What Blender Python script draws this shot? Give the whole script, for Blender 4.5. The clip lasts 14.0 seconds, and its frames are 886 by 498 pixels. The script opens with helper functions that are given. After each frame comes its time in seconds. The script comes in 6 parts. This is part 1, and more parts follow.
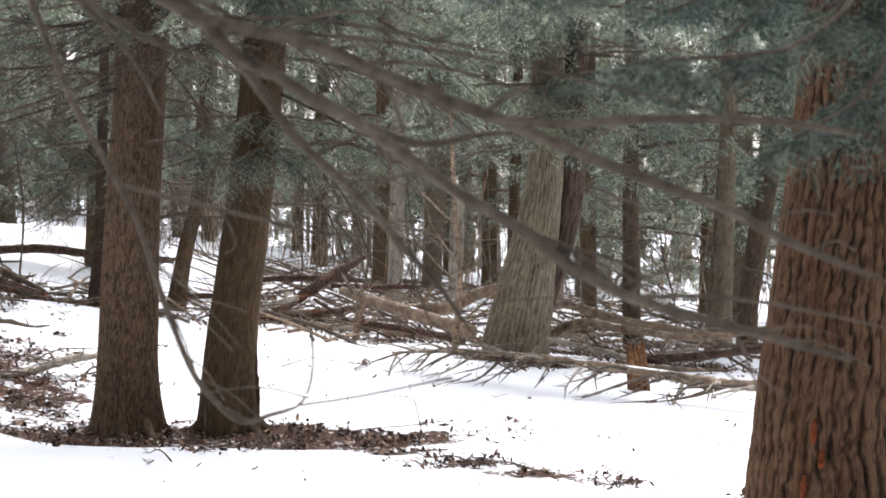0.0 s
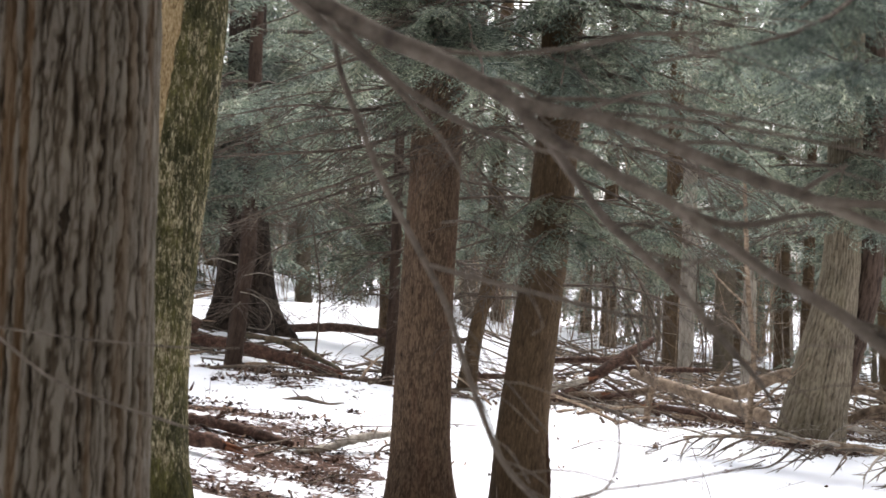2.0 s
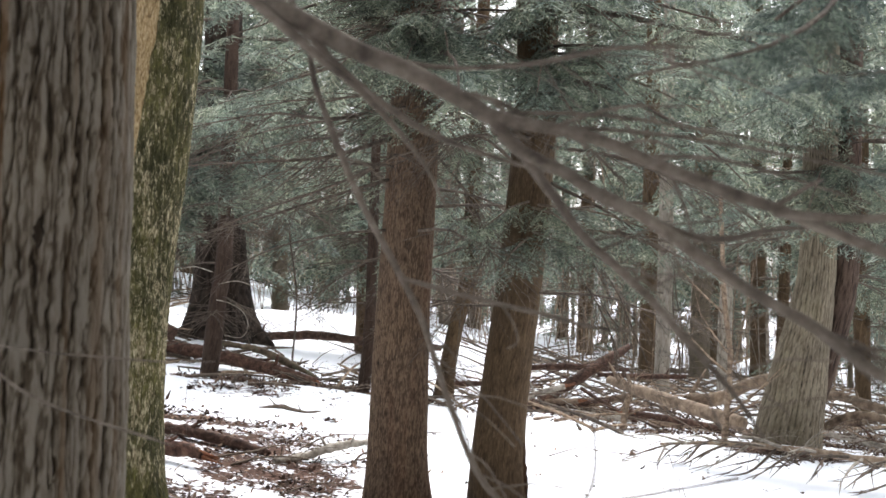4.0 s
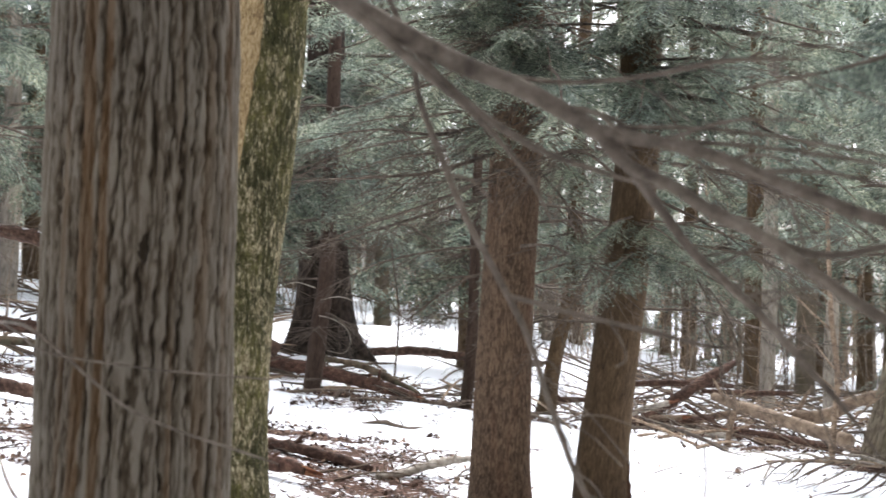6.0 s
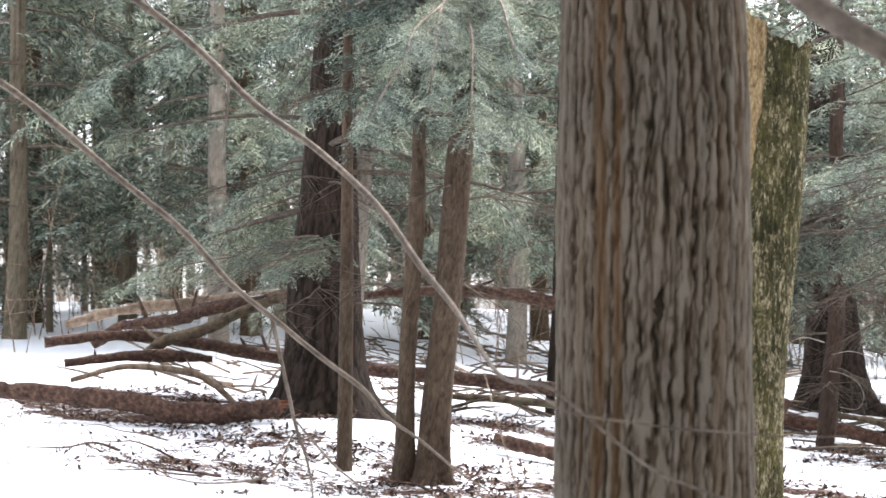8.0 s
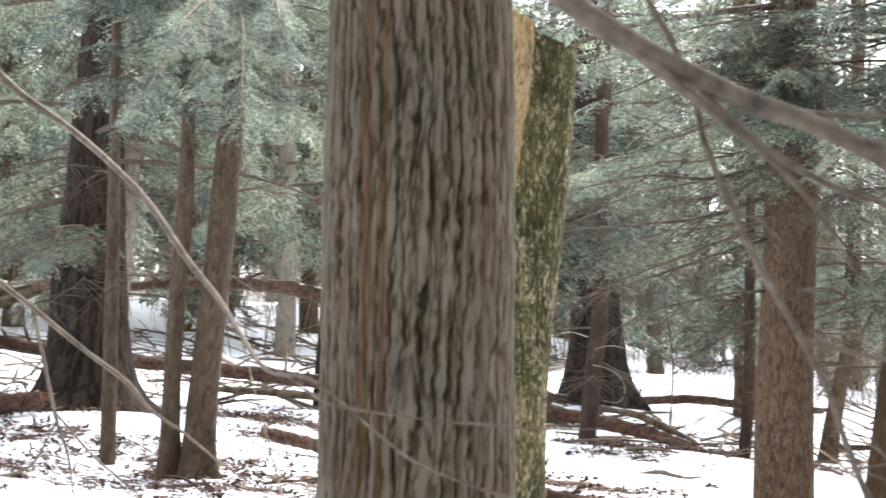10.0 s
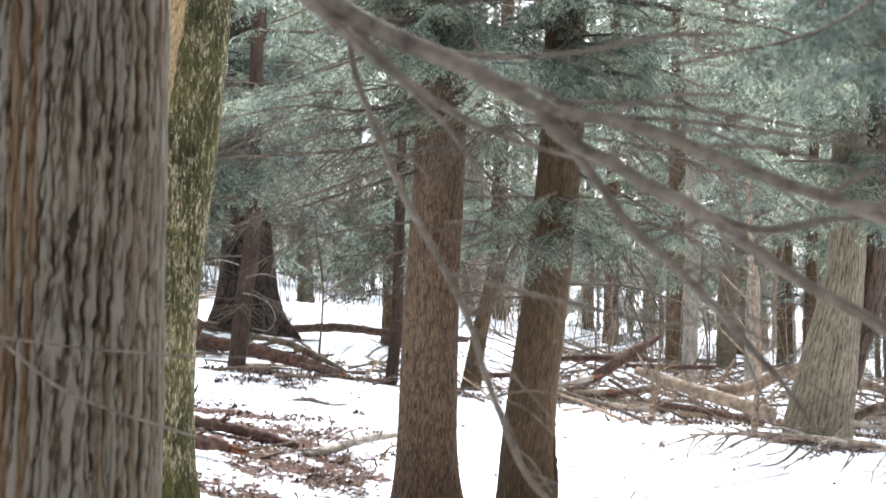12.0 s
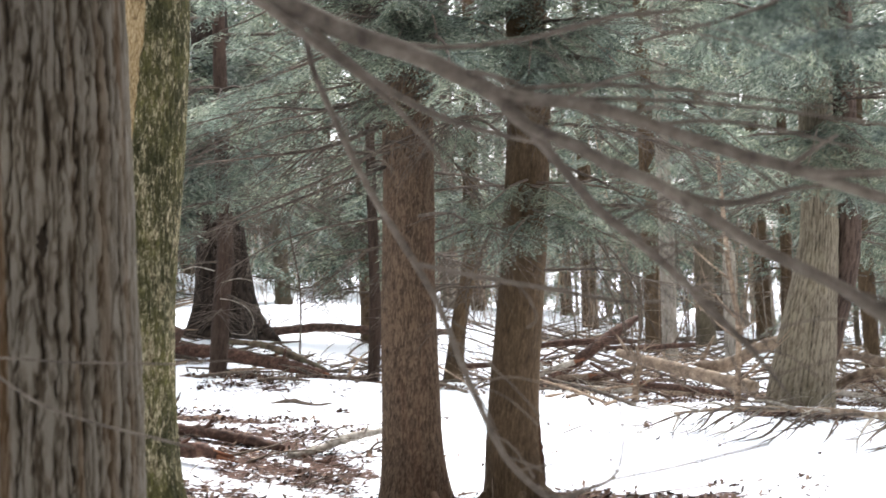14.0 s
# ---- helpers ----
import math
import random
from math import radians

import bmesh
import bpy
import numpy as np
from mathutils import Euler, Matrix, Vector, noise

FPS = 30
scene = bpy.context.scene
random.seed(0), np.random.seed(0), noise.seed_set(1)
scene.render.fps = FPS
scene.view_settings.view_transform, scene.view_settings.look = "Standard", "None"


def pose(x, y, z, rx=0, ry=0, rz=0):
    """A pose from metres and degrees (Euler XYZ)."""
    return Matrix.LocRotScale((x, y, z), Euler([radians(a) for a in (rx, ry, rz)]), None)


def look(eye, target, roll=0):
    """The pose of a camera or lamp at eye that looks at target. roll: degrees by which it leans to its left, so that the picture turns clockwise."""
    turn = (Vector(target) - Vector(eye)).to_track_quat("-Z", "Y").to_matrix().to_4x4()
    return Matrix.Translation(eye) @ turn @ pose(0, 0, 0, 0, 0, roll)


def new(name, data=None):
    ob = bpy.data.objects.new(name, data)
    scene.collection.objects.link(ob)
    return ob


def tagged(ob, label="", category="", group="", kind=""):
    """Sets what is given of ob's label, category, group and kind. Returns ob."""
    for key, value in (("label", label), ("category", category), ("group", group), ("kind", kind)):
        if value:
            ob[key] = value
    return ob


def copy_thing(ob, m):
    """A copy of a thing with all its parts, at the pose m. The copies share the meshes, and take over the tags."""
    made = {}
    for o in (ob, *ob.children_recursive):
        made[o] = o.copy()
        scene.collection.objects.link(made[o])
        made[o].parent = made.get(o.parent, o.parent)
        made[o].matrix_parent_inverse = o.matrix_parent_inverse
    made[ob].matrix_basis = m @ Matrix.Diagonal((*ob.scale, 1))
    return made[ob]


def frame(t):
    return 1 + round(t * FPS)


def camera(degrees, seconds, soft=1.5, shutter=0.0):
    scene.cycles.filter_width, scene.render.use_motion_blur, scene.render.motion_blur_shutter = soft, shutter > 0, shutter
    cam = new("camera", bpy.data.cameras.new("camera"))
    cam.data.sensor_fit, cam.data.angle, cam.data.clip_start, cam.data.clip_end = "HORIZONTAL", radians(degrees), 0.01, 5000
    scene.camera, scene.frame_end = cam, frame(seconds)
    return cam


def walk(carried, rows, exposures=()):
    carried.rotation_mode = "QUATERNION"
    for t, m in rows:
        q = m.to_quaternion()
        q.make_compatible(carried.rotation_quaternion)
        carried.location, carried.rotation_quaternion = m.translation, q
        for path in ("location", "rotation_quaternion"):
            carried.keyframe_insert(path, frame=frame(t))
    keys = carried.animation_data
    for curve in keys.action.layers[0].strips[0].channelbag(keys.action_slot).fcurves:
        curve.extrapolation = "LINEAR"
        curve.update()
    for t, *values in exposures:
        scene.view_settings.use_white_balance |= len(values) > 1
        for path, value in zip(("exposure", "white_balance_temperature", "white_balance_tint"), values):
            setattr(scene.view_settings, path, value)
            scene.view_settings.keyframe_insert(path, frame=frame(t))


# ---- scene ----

# ---------------------------------------------------------------- camera
cam = camera(27.94, 14.0, soft=1.5, shutter=0.32)
cam.data.dof.use_dof = True
cam.data.dof.focus_distance = 11.0
cam.data.dof.aperture_fstop = 8.5

PATH = [
    (0, pose(0.043, -0.068, 1.590, 88.678, -0.483, -9.237)),
    (0.5, pose(0.045, -0.062, 1.593, 89.981, -0.647, -8.345)),
    (1, pose(0.045, -0.065, 1.592, 90.333, -0.923, -7.453)),
    (1.5, pose(0.027, -0.047, 1.591, 90.639, -0.955, -4.078)),
    (2, pose(0.012, -0.042, 1.590, 91.187, -0.883, -0.013)),
    (2.5, pose(0.011, -0.043, 1.594, 91.393, -0.914, 0.412)),
    (3, pose(0.010, -0.050, 1.598, 91.366, -0.731, -0.017)),
    (3.2, pose(0.012, -0.048, 1.599, 91.379, -0.794, 0.217)),
    (4.4, pose(0.014, -0.030, 1.605, 91.40, -0.68, -1.10)),
    (5.3, pose(0.016, -0.011, 1.610, 91.433, -0.616, -0.685)),
    (5.5, pose(0.015, -0.008, 1.611, 91.586, -0.728, 0.241)),
    (6, pose(0.006, 0.001, 1.606, 91.853, -0.712, 2.505)),
    (6.5, pose(-0.000, 0.018, 1.602, 92.616, 0.557, 6.400)),
    (7, pose(-0.021, 0.036, 1.606, 93.382, 0.204, 11.981)),
    (7.2, pose(-0.033, 0.044, 1.606, 93.449, 0.090, 13.752)),
    (8.25, pose(-0.036, 0.066, 1.602, 93.72, 0.55, 19.0)),
    (9.3, pose(-0.024, 0.074, 1.597, 93.932, 1.052, 15.930)),
    (9.5, pose(-0.020, 0.073, 1.598, 93.719, 1.015, 14.312)),
    (10, pose(-0.025, 0.063, 1.603, 93.414, 0.215, 11.190)),
    (10.5, pose(-0.021, 0.034, 1.597, 92.865, 0.572, 7.216)),
    (11, pose(-0.021, 0.011, 1.601, 92.836, 0.733, 3.819)),
    (11.5, pose(-0.025, 0.008, 1.602, 92.280, 0.486, 1.870)),
    (12, pose(-0.019, 0.012, 1.606, 91.115, -0.351, 0.005)),
    (12.5, pose(-0.015, 0.027, 1.602, 89.088, -0.419, 1.770)),
    (13, pose(-0.020, 0.032, 1.610, 89.543, -0.223, 0.702)),
    (13.5, pose(-0.009, 0.011, 1.603, 91.378, 2.529, -1.977)),
    (14, pose(-0.008, 0.005, 1.602, 90.887, 3.038, -0.720)),
]
walk(cam, PATH, [(0, 1.42, 6450, 13), (0.5, 1.41, 6500, 13), (1.5, 1.40, 6550, 13), (3, 1.58, 6450, 11), (5.5, 1.76, 6350, 10), (6.5, 1.88, 6350, 13), (7.2, 1.96, 6300, 13), (9.5, 2.28, 6350, 12),
                 (10, 2.29, 6350, 11), (11, 2.41, 6150, 10), (12, 2.29, 6100, 9), (12.5, 2.22, 6150, 10), (13, 2.12, 6300, 10), (13.5, 1.99, 6300, 9), (14, 1.95, 6300, 10)])

# ---------------------------------------------------------------- light: bright overcast winter sky
world = bpy.data.worlds.new("overcast_sky")
scene.world = world
world.use_nodes = True
wn = world.node_tree
wn.nodes.clear()
w_out = wn.nodes.new("ShaderNodeOutputWorld")
w_bg = wn.nodes.new("ShaderNodeBackground")
w_sky = wn.nodes.new("ShaderNodeTexSky")
w_sky.sky_type = "NISHITA"
w_sky.sun_disc = False
w_sky.sun_elevation = radians(53)
w_sky.sun_rotation = radians(27)
w_sky.dust_density = 4.0
w_hsv = wn.nodes.new("ShaderNodeHueSaturation")
w_hsv.inputs["Saturation"].default_value = 0.22
wn.links.new(w_sky.outputs[0], w_hsv.inputs["Color"])
wn.links.new(w_hsv.outputs[0], w_bg.inputs[0])
w_bg.inputs[1].default_value = 0.15
wn.links.new(w_bg.outputs[0], w_out.inputs[0])

sun_data = bpy.data.lights.new("sun", "SUN")
sun_data.energy = 1.5
sun_data.angle = radians(40)
sun_data.color = (0.985, 0.99, 1.0)
sun = new("sun", sun_data)
sun.matrix_world = look((5, 10, 15), (0, 0, 0))


# ---------------------------------------------------------------- noise and mesh helpers
def hash3(ix, iy, iz):
    h = (ix * 374761393 + iy * 668265263 + iz * 2147483647 + 1013904223).astype(np.int64) & 0xFFFFFFFF
    h = ((h ^ (h >> 13)) * 1274126177) & 0xFFFFFFFF
    h = ((h ^ (h >> 16)) * 1181783497) & 0xFFFFFFFF
    return (h ^ (h >> 15)) & 0xFFFFFFFF


def pnoise(x, y, z):
    """Smooth gradient noise, about -1 to 1, for arrays."""
    x, y, z = (np.asarray(v, float) for v in (x, y, z))
    x, y, z = np.broadcast_arrays(x, y, z)
    ix, iy, iz = (np.floor(v).astype(np.int64) for v in (x, y, z))
    fx, fy, fz = x - ix, y - iy, z - iz
    u, v, w = (q * q * q * (q * (q * 6 - 15) + 10) for q in (fx, fy, fz))
    total = 0
    for a in (0, 1):
        for b in (0, 1):
            for c in (0, 1):
                h = hash3(ix + a, iy + b, iz + c)
                gx = ((h & 1023) / 511.5) - 1
                gy = (((h >> 10) & 1023) / 511.5) - 1
                gz = (((h >> 20) & 1023) / 511.5) - 1
                d = gx * (fx - a) + gy * (fy - b) + gz * (fz - c)
                total = total + d * (u if a else 1 - u) * (v if b else 1 - v) * (w if c else 1 - w)
    return total * 1.25


def smooth(t):
    t = np.clip(t, 0, 1)
    return t * t * (3 - 2 * t)


def mesh_of(name, verts, faces, material, attrs=(), flat=False):
    """A mesh from arrays: faces is an array of quads or of triangles."""
    me = bpy.data.meshes.new(name)
    verts = np.asarray(verts, np.float32)
    faces = np.asarray(faces, np.int32)
    n, k = faces.shape
    me.vertices.add(len(verts))
    me.vertices.foreach_set("co", verts.ravel())
    me.loops.add(n * k)
    me.loops.foreach_set("vertex_index", faces.ravel())
    me.polygons.add(n)
    me.polygons.foreach_set("loop_start", np.arange(0, n * k, k, dtype=np.int32))
    me.polygons.foreach_set("loop_total", np.full(n, k, np.int32))
    me.polygons.foreach_set("use_smooth", np.full(n, not flat))
    for key, values in attrs:
        at = me.attributes.new(key, "FLOAT", "POINT")
        at.data.foreach_set("value", np.asarray(values, np.float32))
    me.materials.append(material)
    me.update(calc_edges=True)
    return me


def empty_thing(name, x, y, z, label, category, group="", kind=""):
    ob = new(name)
    ob.location = (x, y, z)
    ob.empty_display_size = 0.2
    return tagged(ob, label, category, group, kind)


def hang(name, mesh, parent, label="", kind=""):
    """One mesh object as a part; the mesh is in world metres."""
    ob = new(name, mesh)
    ob.parent = parent
    off = -Vector(parent.location)
    up = parent.parent
    while up:
        off -= Vector(up.location)
        up = up.parent
    ob.location = off
    if label:
        tagged(ob, label)
    if kind:
        tagged(ob, kind=kind)
    return ob


def curve(points, n):
    """A smooth line through the rows (x, y, z, r), n samples."""
    p = np.asarray(points, float)
    if len(p) == 2:
        s = np.linspace(0, 1, n)[:, None]
        return p[0] * (1 - s) + p[1] * s
    q = np.vstack([2 * p[0] - p[1], p, 2 * p[-1] - p[-2]])
    t = np.linspace(0, len(p) - 1 - 1e-6, n)
    i = t.astype(int)
    f = (t - i)[:, None]
    a, b, c, d = q[i], q[i + 1], q[i + 2], q[i + 3]
    out = 0.5 * (2 * b + (c - a) * f + (2 * a - 5 * b + 4 * c - d) * f ** 2 + (3 * b - a - 3 * c + d) * f ** 3)
    out[:, 3] = np.maximum(out[:, 3], 0.0012)
    return out


def tube(points, sides=6, n=None, rough=0.0, seed=0, caps=True):
    """Vertices and quads of a round, slightly knobbly stick along the rows (x, y, z, r)."""
    n = n or max(2, 4 * (len(points) - 1))
    c = curve(points, n)
    d = np.gradient(c[:, :3], axis=0)
    d /= np.linalg.norm(d, axis=1)[:, None] + 1e-9
    ref = np.where(np.abs(d[:, 2:3]) > 0.9, np.array([[1.0, 0, 0]]), np.array([[0, 0, 1.0]]))
    e1 = np.cross(d, ref)
    e1 /= np.linalg.norm(e1, axis=1)[:, None] + 1e-9
    e2 = np.cross(d, e1)
    a = np.linspace(0, 2 * np.pi, sides, endpoint=False)
    r = c[:, 3][:, None] * np.ones(sides)
    if rough:
        k = np.arange(n)[:, None]
        r = r * (1 + rough * pnoise(np.cos(a) * 1.3 + seed, np.sin(a) * 1.3 + 0.37 * k, 0.23 * k + seed))
    v = c[:, None, :3] + r[..., None] * (np.cos(a)[None, :, None] * e1[:, None] + np.sin(a)[None, :, None] * e2[:, None])
    v = v.reshape(-1, 3)
    i = np.arange(n - 1)[:, None] * sides
    j = np.arange(sides)[None]
    jn = (j + 1) % sides
    f = np.stack([i + j, i + jn, i + sides + jn, i + sides + j], -1).reshape(-1, 4)
    if caps:
        m = len(v)
        v = np.vstack([v, c[0, :3], c[-1, :3]])
        jj = np.arange(sides)
        k = (jj + 1) % sides
        last = (n - 1) * sides
        f = np.vstack([f, np.stack([np.full(sides, m), k, jj, np.full(sides, m)], -1)[:, [0, 1, 2, 2]],
                       np.stack([np.full(sides, m + 1), last + jj, last + k, last + k], -1)])
    return v, f


def join(pieces):
    vs, fs, k = [], [], 0
    for v, f in pieces:
        vs.append(v)
        fs.append(f + k)
        k += len(v)
    return np.vstack(vs), np.vstack(fs)


def tri(faces):
    """Quads (with possible doubled corners) as triangles."""
    a = faces[:, [0, 1, 2]]
    b = faces[:, [0, 2, 3]]
    b = b[(b[:, 1] != b[:, 2]) & (b[:, 0] != b[:, 2])]
    return np.vstack([a, b])


# ---------------------------------------------------------------- ground form
HUMMOCKS = [(-5.9, 15.0, 0.16, 1.3, 0.7), (-0.6, 11.7, -0.22, 1.8, 1.3), (3.4, 16.3, 0.15, 1.5, 1.2), (-1.0, 17.2, 0.14, 1.4, 0.8), (-2.4, 22.0, 0.15, 1.5, 1.5), (-1.0, 25.6, 0.46, 2.6, 1.6), (-6.0, 14.2, 0.10, 0.9, 0.5)]


def ground_z(x, y, fine=True):
    x, y = np.asarray(x, float), np.asarray(y, float)
    u, v = 12 * np.tanh(x / 12), 30 * np.tanh(y / 30)
    v = np.where(y < 0, 0.3 * v, v)
    z = -0.081551 - 0.028687 * u + 0.027266 * v - 0.003586 * u * v + 0.00281 * u * u + 0.000388 * v * v - 0.000071 * u * v * v
    for hx, hy, h, rx, ry in HUMMOCKS:
        z = z + h * np.exp(-((x - hx) / rx) ** 2 - ((y - hy) / ry) ** 2)
    if fine:
        z = z + 0.05 * pnoise(x * 0.7, y * 0.45, 3.1) + 0.018 * pnoise(x * 2.3, y * 1.7, 7.7)
    return z


LITTER = [  # x, y, half width, half depth, strength: where the snow has melted off the leaves
    (-0.1, 11.65, 0.85, 0.50, 1.2), (0.6, 11.6, 0.85, 0.50, 1.2), (1.25, 11.25, 0.75, 0.42, 1.0), 
    (1.3, 11.3, 0.5, 0.30, 0.6), (1.55, 10.7, 0.5, 0.26, 0.56), (1.9, 10.2, 0.5, 0.24, 0.56), (2.25, 9.9, 0.5, 0.22, 0.54), (2.6, 9.65, 0.45, 0.2, 0.52), (-1.0, 11.8, 0.8, 0.32, 0.8), (-1.8, 12.1, 0.8, 0.35, 0.6), (-1.3, 13.2, 1.2, 0.6, 0.62),
    (-1.5, 14.0, 1.1, 0.5, 0.63), (-1.75, 14.7, 0.9, 0.4, 0.62), (-0.6, 12.4, 0.6, 0.5, 0.46), (-1.5, 12.4, 1.1, 0.45, 0.42), (-4.6, 12.2, 1.3, 0.5, 0.53), (-4.2, 12.7, 1.6, 0.9, 0.545), (-4.9, 13.7, 1.5, 0.7, 0.545), (-3.9, 11.8, 1.2, 0.4, 0.52), (-3.0, 13.6, 1.0, 0.8, 0.52), (-3.6, 13.2, 1.2, 0.6, 0.58),
    (-6.0, 12.4, 1.5, 0.8, 0.53), (-6.3, 13.8, 1.2, 0.5, 0.53), (-1.7, 17.6, 0.9, 0.6, 0.55), (-0.9, 19.0, 0.9, 0.6, 0.6),
    (-5.0, 17.0, 1.5, 0.6, 0.6), (-4.4, 15.2, 0.8, 0.5, 0.6), (4.2, 15.7, 1.6, 0.8, 0.42), (2.6, 17.9, 1.6, 1.0, 0.44), (1.3, 19.2, 1.4, 1.0, 0.44), (3.6, 18.6, 2.0, 1.2, 0.40),
    (-8.0, 15.5, 2.0, 1.5, 0.75), (-1.45, 9.15, 0.55, 0.40, 0.9), (-6.5, 15.3, 0.9, 0.6, 0.75), (3.4, 15.9, 0.8, 0.5, 1.0), (2.9, 7.2, 0.7, 0.6, 0.9),
    (-0.6, 18.0, 1.6, 0.9, 0.50), (-1.0, 12.8, 0.9, 0.6, 0.62), (-0.9, 14.2, 0.9, 0.6, 0.50), (-2.2, 14.9, 0.9, 0.6, 0.5), (-1.6, 16.8, 0.8, 0.5, 0.5), (0.5, 21.0, 3.0, 1.5, 0.30), (5.0, 20.5, 3.0, 2.0, 0.32), (-3.0, 15.0, 1.6, 0.8, 0.36), (-5.2, 13.2, 2.4, 1.2, 0.44),
    (0.3, 10.9, 1.6, 0.5, 0.36), (1.5, 11.1, 1.0, 0.5, 0.48), (-2.0, 20.2, 1.5, 1.0, 0.45), (3.2, 8.9, 0.8, 0.5, 0.42), (5.2, 17.6, 2.0, 1.0, 0.5),
]


def litter(x, y):
    m = 0
    for lx, ly, rx, ry, s in LITTER:
        m = np.maximum(m, s * np.exp(-(((x - lx) / rx) ** 2 + ((y - ly) / ry) ** 2) ** 1.5))
    return np.minimum(m, 0.63)


# ---------------------------------------------------------------- materials
def nodes_of(name):
    m = bpy.data.materials.new(name)
    m.use_nodes = True
    nt = m.node_tree
    return m, nt, nt.nodes["Principled BSDF"]


def add(nt, kind, **values):
    n = nt.nodes.new(kind)
    for k, v in values.items():
        if k in n.inputs:
            n.inputs[k].default_value = v
    return n


def ramp(nt, source, stops):
    r = nt.nodes.new("ShaderNodeValToRGB")
    el = r.color_ramp.elements
    while len(el) < len(stops):
        el.new(0.5)
    for e, (p, c) in zip(el, stops):
        e.position = p
        e.color = (*c, 1)
    nt.links.new(source, r.inputs[0])
    return r


def coords(nt, scale=(1, 1, 1)):
    tc = nt.nodes.new("ShaderNodeTexCoord")
    mp = nt.nodes.new("ShaderNodeMapping")
    mp.inputs["Scale"].default_value = scale
    nt.links.new(tc.outputs["Object"], mp.inputs[0])
    return mp.outputs[0]


def noise_node(nt, vec, scale, detail=4, rough=0.6):
    n = nt.nodes.new("ShaderNodeTexNoise")
    n.inputs["Scale"].default_value = scale
    n.inputs["Detail"].default_value = detail
    n.inputs["Roughness"].default_value = rough
    nt.links.new(vec, n.inputs["Vector"])
    return n.outputs["Fac"]


def mixer(nt, fac, a, b, how="MIX"):
    m = nt.nodes.new("ShaderNodeMix")
    m.data_type = "RGBA"
    m.blend_type = how
    fs = [s for s in m.inputs if s.name == "Factor" and s.type == "VALUE"][0]
    sa = [s for s in m.inputs if s.name == "A" and s.type == "RGBA"][0]
    sb = [s for s in m.inputs if s.name == "B" and s.type == "RGBA"][0]
    for sock, v in ((fs, fac), (sa, a), (sb, b)):
        if isinstance(v, (int, float)):
            sock.default_value = v
        elif isinstance(v, tuple):
            sock.default_value = (*v, 1)
        else:
            nt.links.new(v, sock)
    return [o for o in m.outputs if o.type == "RGBA"][0]


def bump(nt, bsdf, height, strength=0.5, distance=0.01):
    b = nt.nodes.new("ShaderNodeBump")
    b.inputs["Strength"].default_value = strength
    b.inputs["Distance"].default_value = distance
    nt.links.new(height, b.inputs["Height"])
    nt.links.new(b.outputs[0], bsdf.inputs["Normal"])


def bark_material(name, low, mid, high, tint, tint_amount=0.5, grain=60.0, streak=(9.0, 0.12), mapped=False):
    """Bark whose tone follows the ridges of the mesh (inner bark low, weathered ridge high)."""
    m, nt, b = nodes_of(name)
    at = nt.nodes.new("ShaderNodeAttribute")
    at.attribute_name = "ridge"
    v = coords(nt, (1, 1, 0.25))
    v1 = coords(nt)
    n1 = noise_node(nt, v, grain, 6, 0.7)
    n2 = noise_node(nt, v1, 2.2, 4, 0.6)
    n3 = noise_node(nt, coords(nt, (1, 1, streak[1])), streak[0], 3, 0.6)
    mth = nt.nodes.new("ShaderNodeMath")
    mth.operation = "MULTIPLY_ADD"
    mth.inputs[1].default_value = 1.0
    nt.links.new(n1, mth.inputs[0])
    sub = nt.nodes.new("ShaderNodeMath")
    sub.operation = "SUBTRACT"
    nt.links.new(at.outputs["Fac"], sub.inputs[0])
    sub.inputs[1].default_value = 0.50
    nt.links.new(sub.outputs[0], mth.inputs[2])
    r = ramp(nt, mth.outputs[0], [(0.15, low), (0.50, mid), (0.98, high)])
    t = ramp(nt, n3, [(0.50, (0, 0, 0)), (0.66, (1, 1, 1))])
    if mapped:  # the streaks follow the mesh's own streak weight, broken up by the noise
        sk = nt.nodes.new("ShaderNodeAttribute")
        sk.attribute_name = "streak"
        mk = nt.nodes.new("ShaderNodeMath")
        mk.operation = "MULTIPLY_ADD"
        mk.inputs[1].default_value = 0.9
        nt.links.new(n3, mk.inputs[0])
        nt.links.new(sk.outputs["Fac"], mk.inputs[2])
        t = ramp(nt, mk.outputs[0], [(0.62, (0, 0, 0)), (1.05, (1, 1, 1))])
    tm = nt.nodes.new("ShaderNodeMath")
    tm.operation = "MULTIPLY"
    tm.inputs[1].default_value = tint_amount
    nt.links.new(t.outputs[0], tm.inputs[0])
    c = mixer(nt, tm.outputs[0], r.outputs[0], tint)
    tone = ramp(nt, n2, [(0.3, (0.84, 0.84, 0.84)), (0.7, (1.12, 1.10, 1.06))])
    c = mixer(nt, 1.0, c, tone.outputs[0], "MULTIPLY")
    nt.links.new(c, b.inputs["Base Color"])
    b.inputs["Roughness"].default_value = 0.9
    b.inputs["Specular IOR Level"].default_value = 0.15
    bump(nt, b, n1, 0.8, 0.009)
    return m


